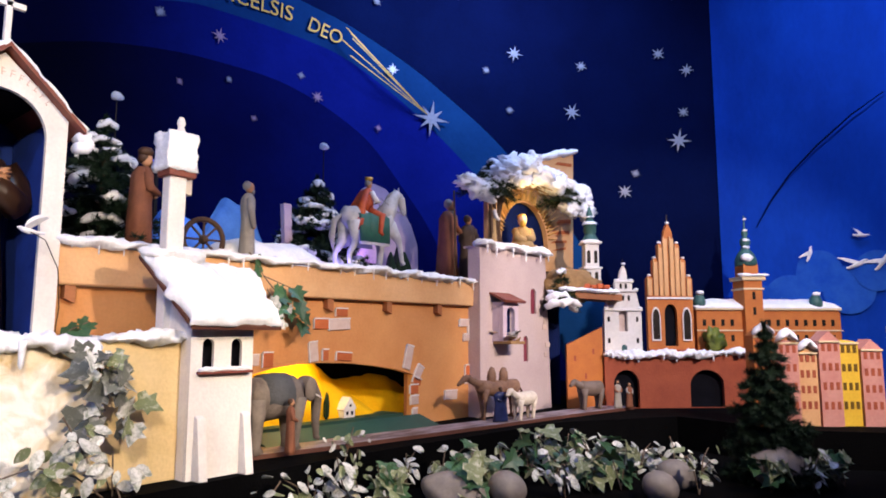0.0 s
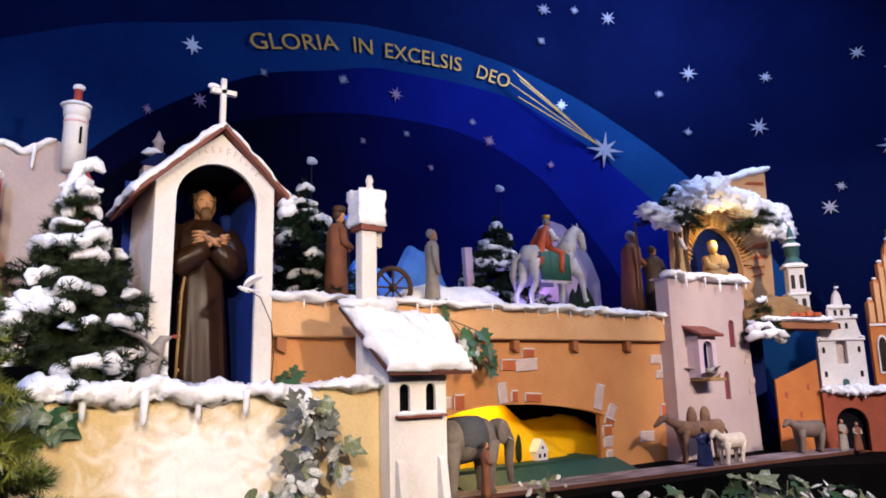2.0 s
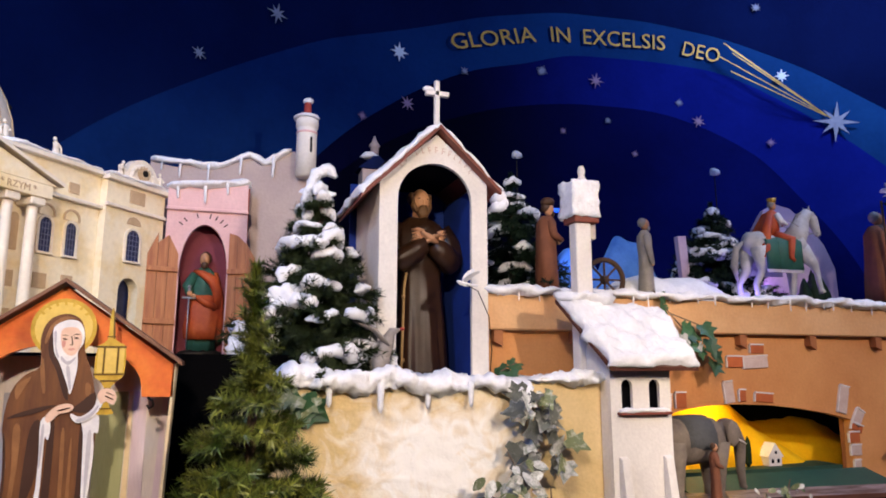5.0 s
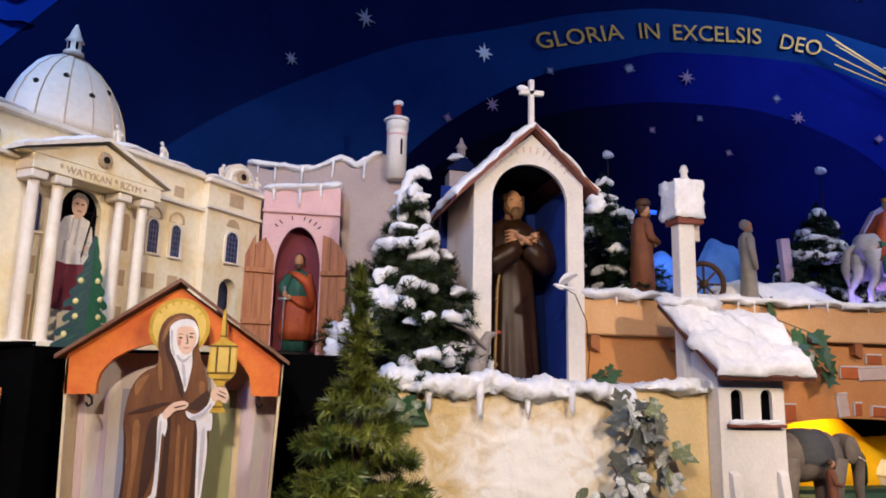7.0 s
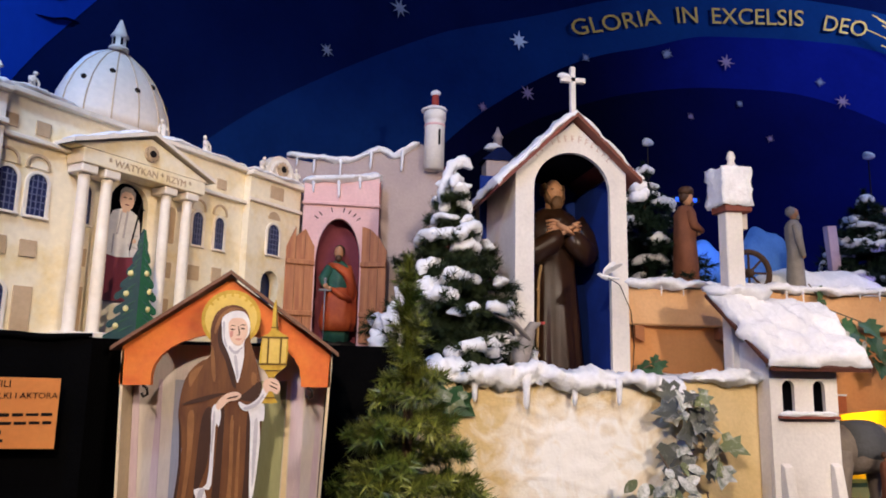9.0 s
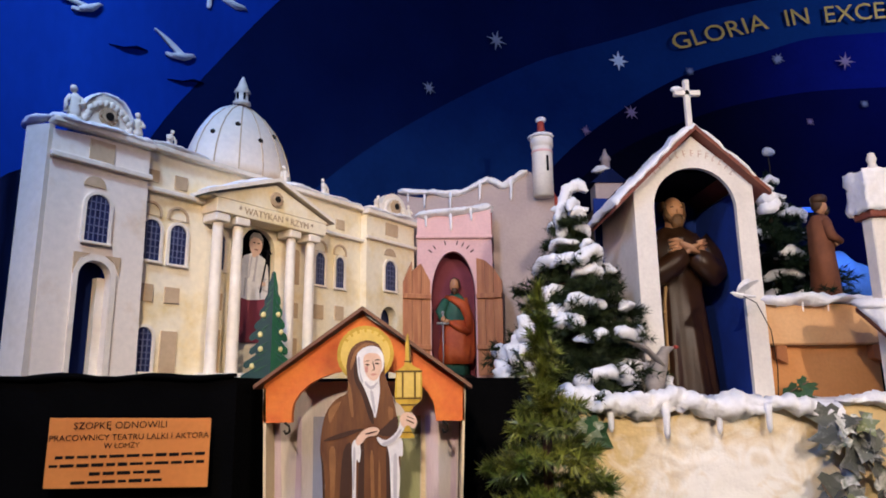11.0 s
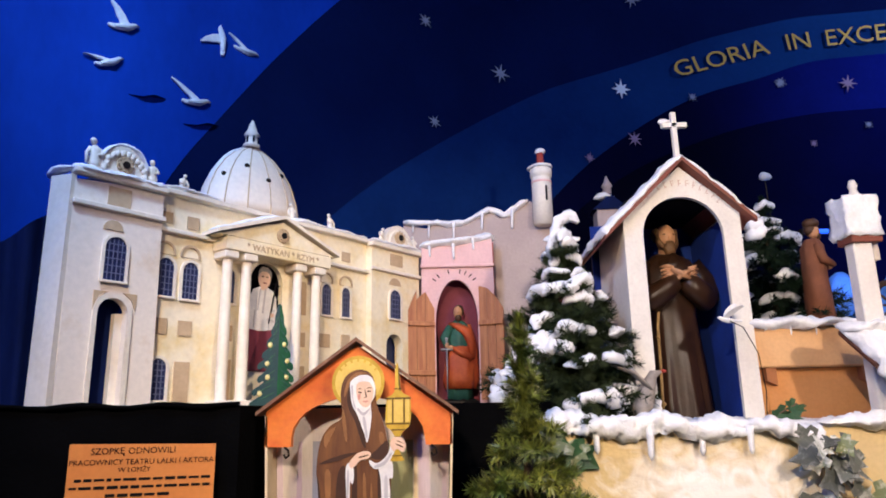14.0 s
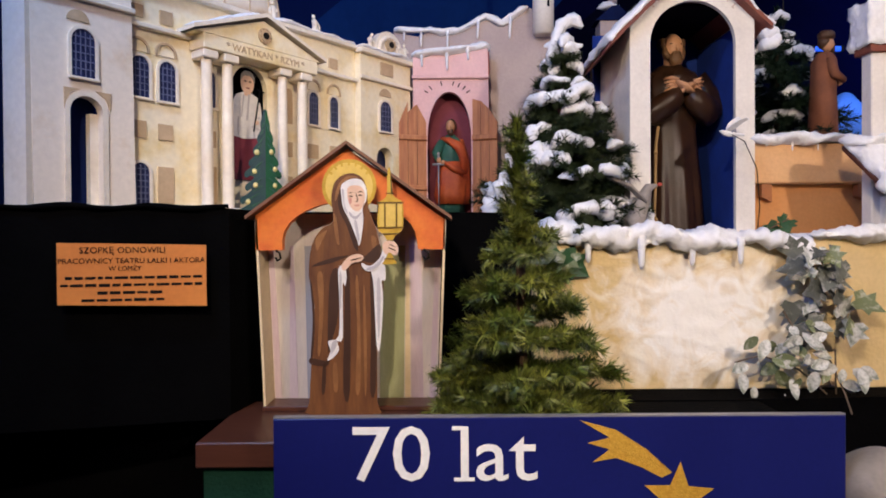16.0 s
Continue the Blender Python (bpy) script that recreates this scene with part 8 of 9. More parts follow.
spots = [(2.17, 2.6, 1.57), (2.20, 2.6, 1.62), (2.23, 2.6, 1.56), (2.25, 2.6, 1.63), (2.19, 2.6, 1.66), (2.15, 2.6, 1.60)]
spray("frosted_branch", "few silver-frosted leaves on the apricot wall", spots, [[(2.15, 2.64, 1.72), (2.2, 2.6, 1.6)]], 0.06, 8, [LEAFFROST], wild=0.5)
spray("ivy", "dark green ivy leaves at the foot of the shrine", [(1.25, 2.62, 1.53), (1.30, 2.62, 1.56), (1.33, 2.62, 1.545), (1.28, 2.6, 1.51)], [[(1.22, 2.64, 1.49), (1.27, 2.62, 1.52), (1.33, 2.62, 1.55)]], 0.09, 9, [LEAFGREEN], wild=0.5)
spray("ivy", "broad green leaves under the snow edge of the wall", [(0.40, 2.27, 1.41), (0.36, 2.27, 1.40), (0.43, 2.27, 1.43), (0.38, 2.26, 1.44)], [[(0.34, 2.29, 1.44), (0.42, 2.28, 1.42)]], 0.10, 10, [LEAFGREEN, LEAFOLIVE], wild=0.4)

# undergrowth on the lower ledge: line of clumps, by plan stretch
clumps = [(2.02, 2.12, 0.17, 26, 0), (2.35, 2.05, 0.15, 20, 1), (2.62, 2.16, 0.10, 10, 0), (2.95, 1.85, 0.18, 24, 1), (3.2, 1.72, 0.17, 24, 0), (3.35, 1.95, 0.14, 16, 1), (3.55, 1.60, 0.17, 24, 0), (3.75, 1.78, 0.14, 16, 0), (3.35, 1.42, 0.16, 18, 1), (3.05, 1.55, 0.14, 16, 0), (3.85, 1.35, 0.15, 18, 0), (3.95, 0.72, 0.15, 20, 0), (4.15, 0.62, 0.14, 14, 1), (2.55, 1.72, 0.13, 14, 1), (1.75, 2.05, 0.13, 14, 0),
          (2.7, 2.0, 0.16, 22, 0), (2.85, 2.05, 0.14, 18, 0), (3.1, 1.95, 0.15, 22, 0), (3.45, 1.78, 0.16, 24, 1), (3.7, 1.5, 0.15, 20, 0), (3.2, 1.5, 0.14, 18, 1), (2.78, 1.9, 0.12, 16, 1), (2.2, 2.0, 0.15, 20, 0), (3.6, 1.95, 0.13, 16, 0), (3.5, 1.1, 0.13, 16, 0), (3.75, 0.85, 0.13, 16, 1)]
for i, (x, y, r, n, lob) in enumerate(clumps):
    rn = random.Random(100 + i)
    spots = []
    stems = []
    for k in range(max(3, n // 5)):
        a = rn.uniform(0, 6.28)
        e = Vector((x + r * math.cos(a) * rn.uniform(0.5, 1), y + r * math.sin(a) * rn.uniform(0.4, 0.9), 0.80 + rn.uniform(0.04, 0.17)))
        stems.append([(x, y, 0.762), ((x + e.x) / 2, (y + e.y) / 2, 0.79 + (e.z - 0.8) * 0.8), tuple(e)])
        for q in range(7 if not lob else 5):
            p = Vector((x, y, 0.78)).lerp(e, rn.uniform(0.35, 1.05))
            spots.append((p.x + rn.uniform(-0.03, 0.03), p.y + rn.uniform(-0.03, 0.03), p.z + rn.uniform(-0.02, 0.04)))
    spray("frosted_plant", "low plant with " + ("lobed green-grey" if lob else "small silver-frosted") + " leaves on black cloth", spots, stems, 0.105 if lob else 0.066, 200 + i, [LEAFOLIVE, LEAFGREEN] if lob else [LEAFFROST, LEAFFROST, LEAFOLIVE], bool(lob), (0, -0.6, 0.9), 0.8, "plant")
bush = [(2.25 + rnd.gauss(0, 0.06), 2.16 + rnd.gauss(0, 0.03), rnd.uniform(0.86, 1.10)) for _ in range(46)]
spray("frosted_plant", "upright plant with tiny pale leaves before the arch", bush, [[(2.25, 2.16, 0.762), (2.24, 2.16, 0.95), (2.28, 2.15, 1.10)], [(2.25, 2.16, 0.8), (2.31, 2.15, 1.0)], [(2.25, 2.16, 0.8), (2.19, 2.15, 0.98)]], 0.04, 77, [LEAFOLIVE, LEAFFROST, LEAFOLIVE], False, category="plant")

# pebbles
for k, (x, y, rx, ry, rz, tn) in enumerate([(3.97, 0.87, 0.17, 0.12, 0.105, 20), (3.58, 1.24, 0.10, 0.08, 0.075, 0), (2.80, 1.70, 0.09, 0.08, 0.075, 10), (2.58, 1.82, 0.15, 0.11, 0.08, -20), (3.30, 1.20, 0.09, 0.08, 0.07, 30)]):
    ob = part("pebble", ball((0, 0, 0), (rx, ry, rz), rough=0.12, freq=9, sub=4), STONE, None, "smooth grey-beige pebble on black cloth", True, m=pose(x, y, 0.76 + rz * 0.8, 8, 10, tn - 40))
    tagged(ob, category="stone", group="pebbles")
ob = part("pebble", ball((0, 0, 0), (0.13, 0.12, 0.11), rough=0.12, freq=9, sub=4), STONE, None, "smooth pale pebble beside the blue board", True, m=pose(1.06, 1.62, 0.86))
tagged(ob, category="stone", group="pebbles")
ob = part("pebble_shelf", box(0.94, 1.3, 1.5, 1.70, 0.2, 0.755), BLACKCLOTH, None, "black cloth ledge")
ob["kind"] = "structure"


# ---- carved figures ----
def figure(m, h, mats, label, pose_kind="hold", hat=None, wide=1.0, name="statue", cape=False):
    """A standing robed figure in one plain mesh, h metres tall. mats: robe, cape or sleeves, skin, hair."""
    bm = bmesh.new()
    f = lambda a, z: 1 + 0.06 * math.sin(7 * a + z * 6 / h) + 0.03 * math.sin(13 * a)
    lathe([(0.135 * h, 0), (0.13 * h, 0.08 * h), (0.115 * h, 0.3 * h), (0.10 * h, 0.5 * h), (0.115 * h, 0.68 * h), (0.11 * h, 0.76 * h), (0.07 * h, 0.82 * h), (0.035 * h, 0.84 * h)], 26, bm, 0, sx=wide, sy=0.72, fold=f)
    if cape:
        lathe([(0.155 * h, 0.06 * h), (0.145 * h, 0.3 * h), (0.125 * h, 0.6 * h), (0.12 * h, 0.75 * h), (0.06 * h, 0.83 * h)], 24, bm, 1, (0, 0.03 * h, 0), sx=wide, sy=0.72, fold=f)
    for s in (-1, 1):
        if pose_kind == "hold":
            pts = [(s * 0.10 * h, 0, 0.76 * h), (s * 0.135 * h, -0.03 * h, 0.62 * h), (s * 0.06 * h, -0.12 * h, 0.58 * h)]
        elif pose_kind == "down":
            pts = [(s * 0.10 * h, 0, 0.76 * h), (s * 0.135 * h, -0.01 * h, 0.60 * h), (s * 0.12 * h, -0.05 * h, 0.42 * h)]
        else:
            pts = [(s * 0.10 * h, 0, 0.76 * h), (s * 0.14 * h, -0.10 * h, 0.68 * h), (s * 0.10 * h, -0.22 * h, 0.70 * h)]
        tube(pts, [0.045 * h, 0.042 * h, 0.028 * h], bm, 1)
        ball(pts[-1], 0.024 * h, bm, 2, sub=1)
    ball((0, -0.012 * h, 0.905 * h), (0.05 * h, 0.055 * h, 0.068 * h), bm, 2)
    ball((0, 0.012 * h, 0.925 * h), (0.056 * h, 0.055 * h, 0.06 * h), bm, 3, 0.2)
    ball((0, -0.05 * h, 0.865 * h), (0.034 * h, 0.025 * h, 0.036 * h), bm, 3, 0.2)
    if hat == "fur":
        lathe([(0.05 * h, 0.945 * h), (0.068 * h, 0.96 * h), (0.07 * h, 1.0 * h), (0.05 * h, 1.02 * h)], 14, bm, 3)
    if hat == "crown":
        lathe([(0.05 * h, 0.955 * h), (0.06 * h, 1.02 * h), (0.055 * h, 1.02 * h)], 12, bm, 4)
    return tagged(part(name, finish(bm), mats, None, label, True, m=m), category="statue")


def beast(m, length, height, mats, label, neck=0.55, head=0.24, hump=False, trunk_nose=False, rug=False, body=1.0, name="animal_figure", ears=True):
    """A carved four-legged animal in one plain mesh; it faces +x. mats: hide, rug, dark."""
    bm = bmesh.new()
    L, H = length, height
    br = 0.20 * H * body
    z = 0.68 * H
    tube([(-0.40 * L, 0, z), (-0.34 * L, 0, z + 0.02 * H), (-0.15 * L, 0, z - 0.01 * H), (0.12 * L, 0, z), (0.28 * L, 0, z + 0.03 * H), (0.36 * L, 0, z + 0.04 * H)], [0.3 * br, 0.95 * br, 1.08 * br, br, 0.98 * br, 0.4 * br], bm, 0, n=14)
    for sx, off in ((0.26, 0.03), (0.26, -0.04), (-0.30, -0.02), (-0.30, 0.05)):
        sy = 1 if off > 0 else -1
        x = sx * L + off * L
        tube([(sx * L, sy * 0.5 * br, z), (sx * L + off * 0.5 * L, sy * 0.55 * br, 0.38 * H), (x, sy * 0.55 * br, 0.08 * H), (x + 0.02 * L, sy * 0.55 * br, 0.0)], [0.55 * br, 0.26 * br * body, 0.19 * br * body, 0.25 * br * body], bm, 0, n=9)
    nz = z + neck * H * 0.62
    nx = (0.36 + 0.16 * (1 if not trunk_nose else 0.6)) * L
    tube([(0.26 * L, 0, z + 0.05 * H), (0.36 * L, 0, z + 0.5 * (nz - z)), (nx, 0, nz)], [0.78 * br, 0.52 * br, 0.42 * br], bm, 0, n=12)
    if trunk_nose:
        ball((nx + 0.02 * L, 0, nz - 0.04 * H), (0.13 * L, 0.75 * br, 0.16 * H), bm, 0, 0.05, sub=3)
        tube([(nx + 0.12 * L, 0, nz - 0.06 * H), (nx + 0.19 * L, 0, nz - 0.2 * H), (nx + 0.18 * L, 0, 0.32 * H), (nx + 0.2 * L, 0, 0.1 * H), (nx + 0.24 * L, 0, 0.08 * H)], [0.34 * br, 0.3 * br, 0.22 * br, 0.16 * br, 0.12 * br], bm, 0, n=10)
        for s in (-1, 1):
            ball((nx - 0.05 * L, s * 0.85 * br, nz - 0.06 * H), (0.09 * L, 0.12 * br, 0.17 * H), bm, 0, 0.1, sub=2)
            tube([(nx + 0.12 * L, s * 0.3 * br, nz - 0.14 * H), (nx + 0.22 * L, s * 0.36 * br, nz - 0.2 * H)], [0.05 * br, 0.02 * br], bm, 2, n=6)
    else:
        tube([(nx - 0.03 * L, 0, nz + 0.02 * H), (nx + 0.06 * L, 0, nz), (nx + head * 0.62 * L, 0, nz - 0.11 * H), (nx + head * 0.74 * L, 0, nz - 0.14 * H)], [0.36 * br, 0.42 * br, 0.26 * br, 0.16 * br], bm, 0, n=10)
        if ears:
            for s in (-1, 1):
                tube([(nx, s * 0.2 * br, nz + 0.03 * H), (nx - 0.01 * L, s * 0.26 * br, nz + 0.10 * H)], [0.1 * br, 0.02 * br], bm, 0, n=6)
    tube([(-0.41 * L, 0, z + 0.02 * H), (-0.47 * L, 0, z - 0.1 * H), (-0.46 * L, 0, z - 0.38 * H)], [0.12 * br, 0.14 * br, 0.06 * br], bm, 2 if not trunk_nose else 0, n=7)
    if hump:
        for x in (-0.12, 0.10):
            ball((x * L, 0, z + 0.24 * H), (0.075 * L, 0.5 * br, 0.25 * H), bm, 0, 0.15, sub=2)
    if rug:
        lathe([(1.0, -0.55), (1.04, 0.0), (1.02, 0.5)], 20, bm, 1, (0, 0, 0))
        ring = list(bm.verts)[-60:]
        for v in ring:
            x, y, q = v.co
            v.co = Vector((q * 0.34 * L - 0.02 * L, y * br * 1.10, z + 0.02 * H + x * br * (1.10 if x > 0 else 0.75)))
    return tagged(part(name, finish(bm), mats, None, label, True, m=m), category="animal figure")


def horse(m, L, H, mats, label):
    """A carved pacing horse with arched neck, saddle cloth and cloaked rider, in one plain mesh facing +x. mats: hide, cloth, dark, cloak, linen, skin, gold."""
    bm = bmesh.new()
    z, br = 0.60 * H, 0.135 * H
    tube([(-0.40 * L, 0, z + 0.02 * H), (-0.34 * L, 0, z + 0.04 * H), (-0.22 * L, 0, z + 0.03 * H), (0, 0, z - 0.01 * H), (0.18 * L, 0, z + 0.01 * H), (0.28 * L, 0, z + 0.05 * H), (0.34 * L, 0, z + 0.06 * H)],
         [0.3 * br, 0.9 * br, 1.12 * br, 1.0 * br, 1.05 * br, 1.0 * br, 0.4 * br], bm, 0, n=16)
    # arched neck and bowed head
    tube([(0.20 * L, 0, z + 0.06 * H), (0.31 * L, 0, z + 0.20 * H), (0.37 * L, 0, z + 0.33 * H), (0.43 * L, 0, z + 0.385 * H), (0.49 * L, 0, z + 0.36 * H)], [0.95 * br, 0.75 * br, 0.55 * br, 0.46 * br, 0.40 * br], bm, 0, n=14)
    tube([(0.44 * L, 0, z + 0.39 * H), (0.50 * L, 0, z + 0.33 * H), (0.54 * L, 0, z + 0.23 * H), (0.555 * L, 0, z + 0.17 * H), (0.55 * L, 0, z + 0.15 * H)], [0.36 * br, 0.44 * br, 0.30 * br, 0.25 * br, 0.12 * br], bm, 0, n=12)
    for s in (-1, 1):
        tube([(0.44 * L, s * 0.22 * br, z + 0.41 * H), (0.435 * L, s * 0.3 * br, z + 0.47 * H)], [0.12 * br, 0.02 * br], bm, 0, n=6)
    tube([(0.40 * L, 0, z + 0.42 * H), (0.33 * L, 0, z + 0.37 * H), (0.26 * L, 0, z + 0.26 * H), (0.20 * L, 0, z + 0.16 * H)], [0.12 * br, 0.30 * br, 0.34 * br, 0.15 * br], bm, 2, n=8, flat=0.6)
    # legs: one fore leg lifted
    for s, pts in ((-1, [(0.25, 0.58), (0.40, 0.44), (0.44, 0.34), (0.47, 0.18), (0.49, 0.15)]), (1, [(0.24, 0.58), (0.25, 0.32), (0.24, 0.10), (0.25, 0.03), (0.27, 0.0)]),
                   (-1, [(-0.27, 0.60), (-0.24, 0.36), (-0.33, 0.22), (-0.31, 0.04), (-0.29, 0.0)]), (1, [(-0.30, 0.60), (-0.33, 0.36), (-0.43, 0.22), (-0.42, 0.04), (-0.40, 0.0)])):
        tube([(x * L, s * 0.55 * br, q * H) for x, q in pts], [0.72 * br, 0.36 * br, 0.22 * br, 0.19 * br, 0.26 * br], bm, 0, n=10)
    tube([(-0.41 * L, 0, z + 0.05 * H), (-0.50 * L, 0, z - 0.02 * H), (-0.53 * L, 0, z - 0.20 * H), (-0.50 * L, 0, z - 0.36 * H)], [0.14 * br, 0.26 * br, 0.28 * br, 0.06 * br], bm, 2, n=8)
    # saddle cloth with a pale hem, hanging on both flanks
    for s in (-1, 1):
        for k, (d, mat, low) in enumerate(((1.12, 4, 0.33), (1.16, 1, 0.36))):
            for x0, x1 in ((-0.24, -0.10), (-0.10, 0.05), (0.05, 0.17)):
                tube([((x0 + x1) / 2 * L, s * 0.2 * br, z + 1.08 * br), ((x0 + x1) / 2 * L, s * d * br, z + 0.4 * br), ((x0 + x1) / 2 * L, s * d * 1.06 * br, low * H)], 0.088 * L, bm, mat, n=8, flat=0.16)
    # reins
    for s in (-1, 1):
        tube([(0.545 * L, s * 0.26 * br, z + 0.19 * H), (0.40 * L, s * 0.62 * br, z + 0.16 * H), (0.12 * L, s * 0.5 * br, z + 0.30 * H)], 0.0022, bm, 2, n=5)
    # rider
    tube([(-0.04 * L, 0, z + 0.9 * br), (-0.04 * L, 0, z + 1.9 * br), (-0.02 * L, 0, z + 2.7 * br), (-0.01 * L, 0, z + 3.0 * br)], [0.6 * br, 0.62 * br, 0.5 * br, 0.2 * br], bm, 3, n=12)
    for s in (-1, 1):
        tube([(-0.04 * L, s * 0.4 * br, z + 0.95 * br), (0.08 * L, s * 1.15 * br, z + 0.5 * br), (0.04 * L, s * 1.3 * br, z - 0.9 * br), (0.08 * L, s * 1.3 * br, z - 1.1 * br)], [0.4 * br, 0.36 * br, 0.2 * br, 0.14 * br], bm, 3, n=9)
        tube([(-0.02 * L, s * 0.5 * br, z + 2.6 * br), (0.02 * L, s * 0.75 * br, z + 1.95 * br), (0.13 * L, s * 0.3 * br, z + 1.9 * br)], [0.26 * br, 0.24 * br, 0.13 * br], bm, 4, n=8)
        ball((0.14 * L, s * 0.25 * br, z + 1.92 * br), 0.13 * br, bm, 5, sub=1)
    for y in (-0.5, 0.0, 0.5):
        tube([(-0.07 * L, y * 0.6 * br, z + 2.7 * br), (-0.16 * L, y * br, z + 1.4 * br), (-0.24 * L, y * 1.6 * br, z - 0.2 * br), (-0.25 * L, y * 1.8 * br, z - 0.9 * br)], [0.3 * br, 0.45 * br, 0.55 * br, 0.3 * br], bm, 3, n=10, flat=0.7)
    ball((0.0, 0, z + 3.35 * br), (0.28 * br, 0.27 * br, 0.37 * br), bm, 5, sub=3)
    ball((-0.015 * L, 0, z + 3.45 * br), (0.30 * br, 0.30 * br, 0.33 * br), bm, 2, 0.15)
    lathe([(0.28 * br, 0), (0.36 * br, 0.34 * br), (0.30 * br, 0.32 * br)], 12, bm, 6, (-0.005 * L, 0, z + 3.6 * br))
    return tagged(part("animal_figure", finish(bm), mats, None, label, True, m=m), category="animal figure")


# ---- carousel behind the parapet ----
table("carousel_floor", [(1.27, 2.80), (4.1, 2.80), (4.2, 3.3), (4.1, 3.85), (2.6, 4.2), (1.6, 4.1), (1.27, 3.4)], 1.78, 1.865, BLACKCLOTH, "dark floor of the figure carousel")
hill("snow_mound", 2.02, 2.95, 3.16, 1.866, 0.23, 3.0, SNOW, "low mound of white snow on the carousel", 0.15)
hill("snow_mound", 1.35, 2.1, 3.2, 1.866, 0.09, 4.0, SNOW, "low mound of white snow on the carousel", 0.15)
hill("snow_mound", 3.0, 3.9, 3.2, 1.866, 0.07, 6.0, SNOW, "low mound of white snow on the carousel", 0.15)
hill("painted_hill", 1.95, 2.5, 3.75, 1.866, 0.50, 9.0, HILLBLUE, "pale blue rounded hill lit by a hidden lamp", 0.1)
hill("painted_hill", 2.40, 2.98, 3.85, 1.866, 0.72, 10.0, HILLBLUE, "pale blue rounded hill lit by a hidden lamp", 0.1)
rock = part("painted_rock", slab([(3.38, 1.866), (3.40, 2.22), (3.47, 2.44), (3.56, 2.57), (3.66, 2.62), (3.78, 2.60), (3.93, 2.50), (4.06, 2.36), (4.14, 2.20), (4.15, 1.866)], (), 3.50, 3.54, bev=0.004), HILLMAUVE, None, "lilac painted rock board with a rounded top")
tagged(rock, category="rock")
for x, y, h, w in ((3.72, 3.30, 0.30, 0.055), (3.80, 3.32, 0.24, 0.06), (3.62, 3.28, 0.22, 0.05)):
    ob = part("dark_shrub", lathe([(w, 0), (w * 1.1, h * 0.3), (w * 0.7, h * 0.6), (w * 0.4, h * 0.8), (0.006, h)], 12, fold=lambda a, z: 1 + 0.25 * math.sin(5 * a + z * 40)), NEEDLEBLACK, None, "dark pointed shrub before the lilac rock", True, m=pose(x, y, 1.866))
    tagged(ob, category="shrub")
ob = part("pink_post", box(-0.03, 0.03, -0.02, 0.02, 0, 0.45, 0.003), HILLMAUVE, None, "pinkish upright board on the carousel", m=pose(2.79, 3.35, 1.866, 0, -4, 0))
tagged(ob, category="post")
figure(pose(1.70, 3.02, 1.87, 0, 0, 75), 0.51, [COATBROWN, COATBROWN, SKIN, HAIR], "statue in a long rust-brown coat and fur hat", "hold", "fur", cape=True)
figure(pose(2.26, 3.0, 1.87, 0, 0, 70), 0.46, [ROBEGREY, ROBEGREY, SKIN, GREYHAIR], "statue in a plain grey robe", "down", wide=0.9)
horse(pose(3.14, 3.0, 1.87, 0, 0, -6), 0.52, 0.555, [HORSEWHITE, ROBEGREEN, GREYHAIR, ROBERED, ROBEWHITE, SKIN, GOLD], "white horse carrying a crowned rider in a red cloak")
figure(pose(3.90, 2.97, 1.88, 0, 0, 60), 0.60, [COATDARK, COATBROWN, SKIN, GREYHAIR], "statue of a bearded man in a dark robe and grey cloak", "hold", wide=1.45, cape=True)
ob = part("staff", tube([(3.80, 2.84, 1.872), (3.81, 2.84, 2.2), (3.795, 2.84, 2.50)], 0.007, n=7), BARK, None, "dark wooden shepherd's staff by the bearded statue", True)
tagged(ob, category="staff")
figure(pose(4.06, 2.93, 1.88, 0, 0, 100), 0.50, [COATDARK, COATDARK, SKIN, HAIR], "kneeling statue in a dark brown robe", "hold", wide=1.2)
cart = thing("cart_wheel", pose(2.02, 3.02, 1.98, 0, 0, -5), "old brown spoked cart wheel", "wheel")
part("rim", tube([(0.105 * math.cos(a), 0, 0.105 * math.sin(a)) for a in [2 * math.pi * k / 24 for k in range(25)]], 0.014, n=7), BARK, cart)
part("hub", ball((0, 0, 0), (0.025, 0.03, 0.025), sub=2), BARK, cart)
for k in range(8):
    a = 2 * math.pi * k / 8
    part("spoke", tube([(0.02 * math.cos(a), 0, 0.02 * math.sin(a)), (0.1 * math.cos(a), 0, 0.1 * math.sin(a))], 0.006, n=6), BARK, cart)
for x, y, z in ((2.05, 3.5, 2.77), (3.39, 3.4, 2.76)):
    ob = thing("snow_topped_sapling", pose(x - 0.3, y, 1.866), "thin dark sapling with a ball of snow on top", "sapling")
    part("stem", tube([(0, 0, 0), (0.004, 0, 0.4), (0, 0, z - 1.866)], [0.006, 0.005, 0.003], n=6), IRON, ob)
    part("snow_ball", ball((0, 0, z - 1.86), (0.035, 0.03, 0.026), rough=0.5, sub=2), SNOW, ob, "ball of snow", True)
chapel = thing("little_chapel", pose(0.97, 3.88, 2.56) @ Matrix.Scale(1.2, 4), "little dark blue-roofed chapel with white snow behind the fir", "model chapel")
part("wall", box(-0.07, 0.07, -0.05, 0.05, 0, 0.12, 0.003), GREYWALL, chapel)
part("roof", slab([(-0.09, 0.12), (0.09, 0.12), (0, 0.20)], (), -0.06, 0.06), BLUECLOTH, chapel)
part("turret", lathe([(0.022, 0.19), (0.022, 0.25), (0.03, 0.255), (0.014, 0.28), (0.004, 0.31)], 10), GREYWALL, chapel, "", True)
part("snow", ball((-0.03, -0.03, 0.19), (0.05, 0.04, 0.018), rough=0.5), SNOW, chapel, "dab of snow", True)
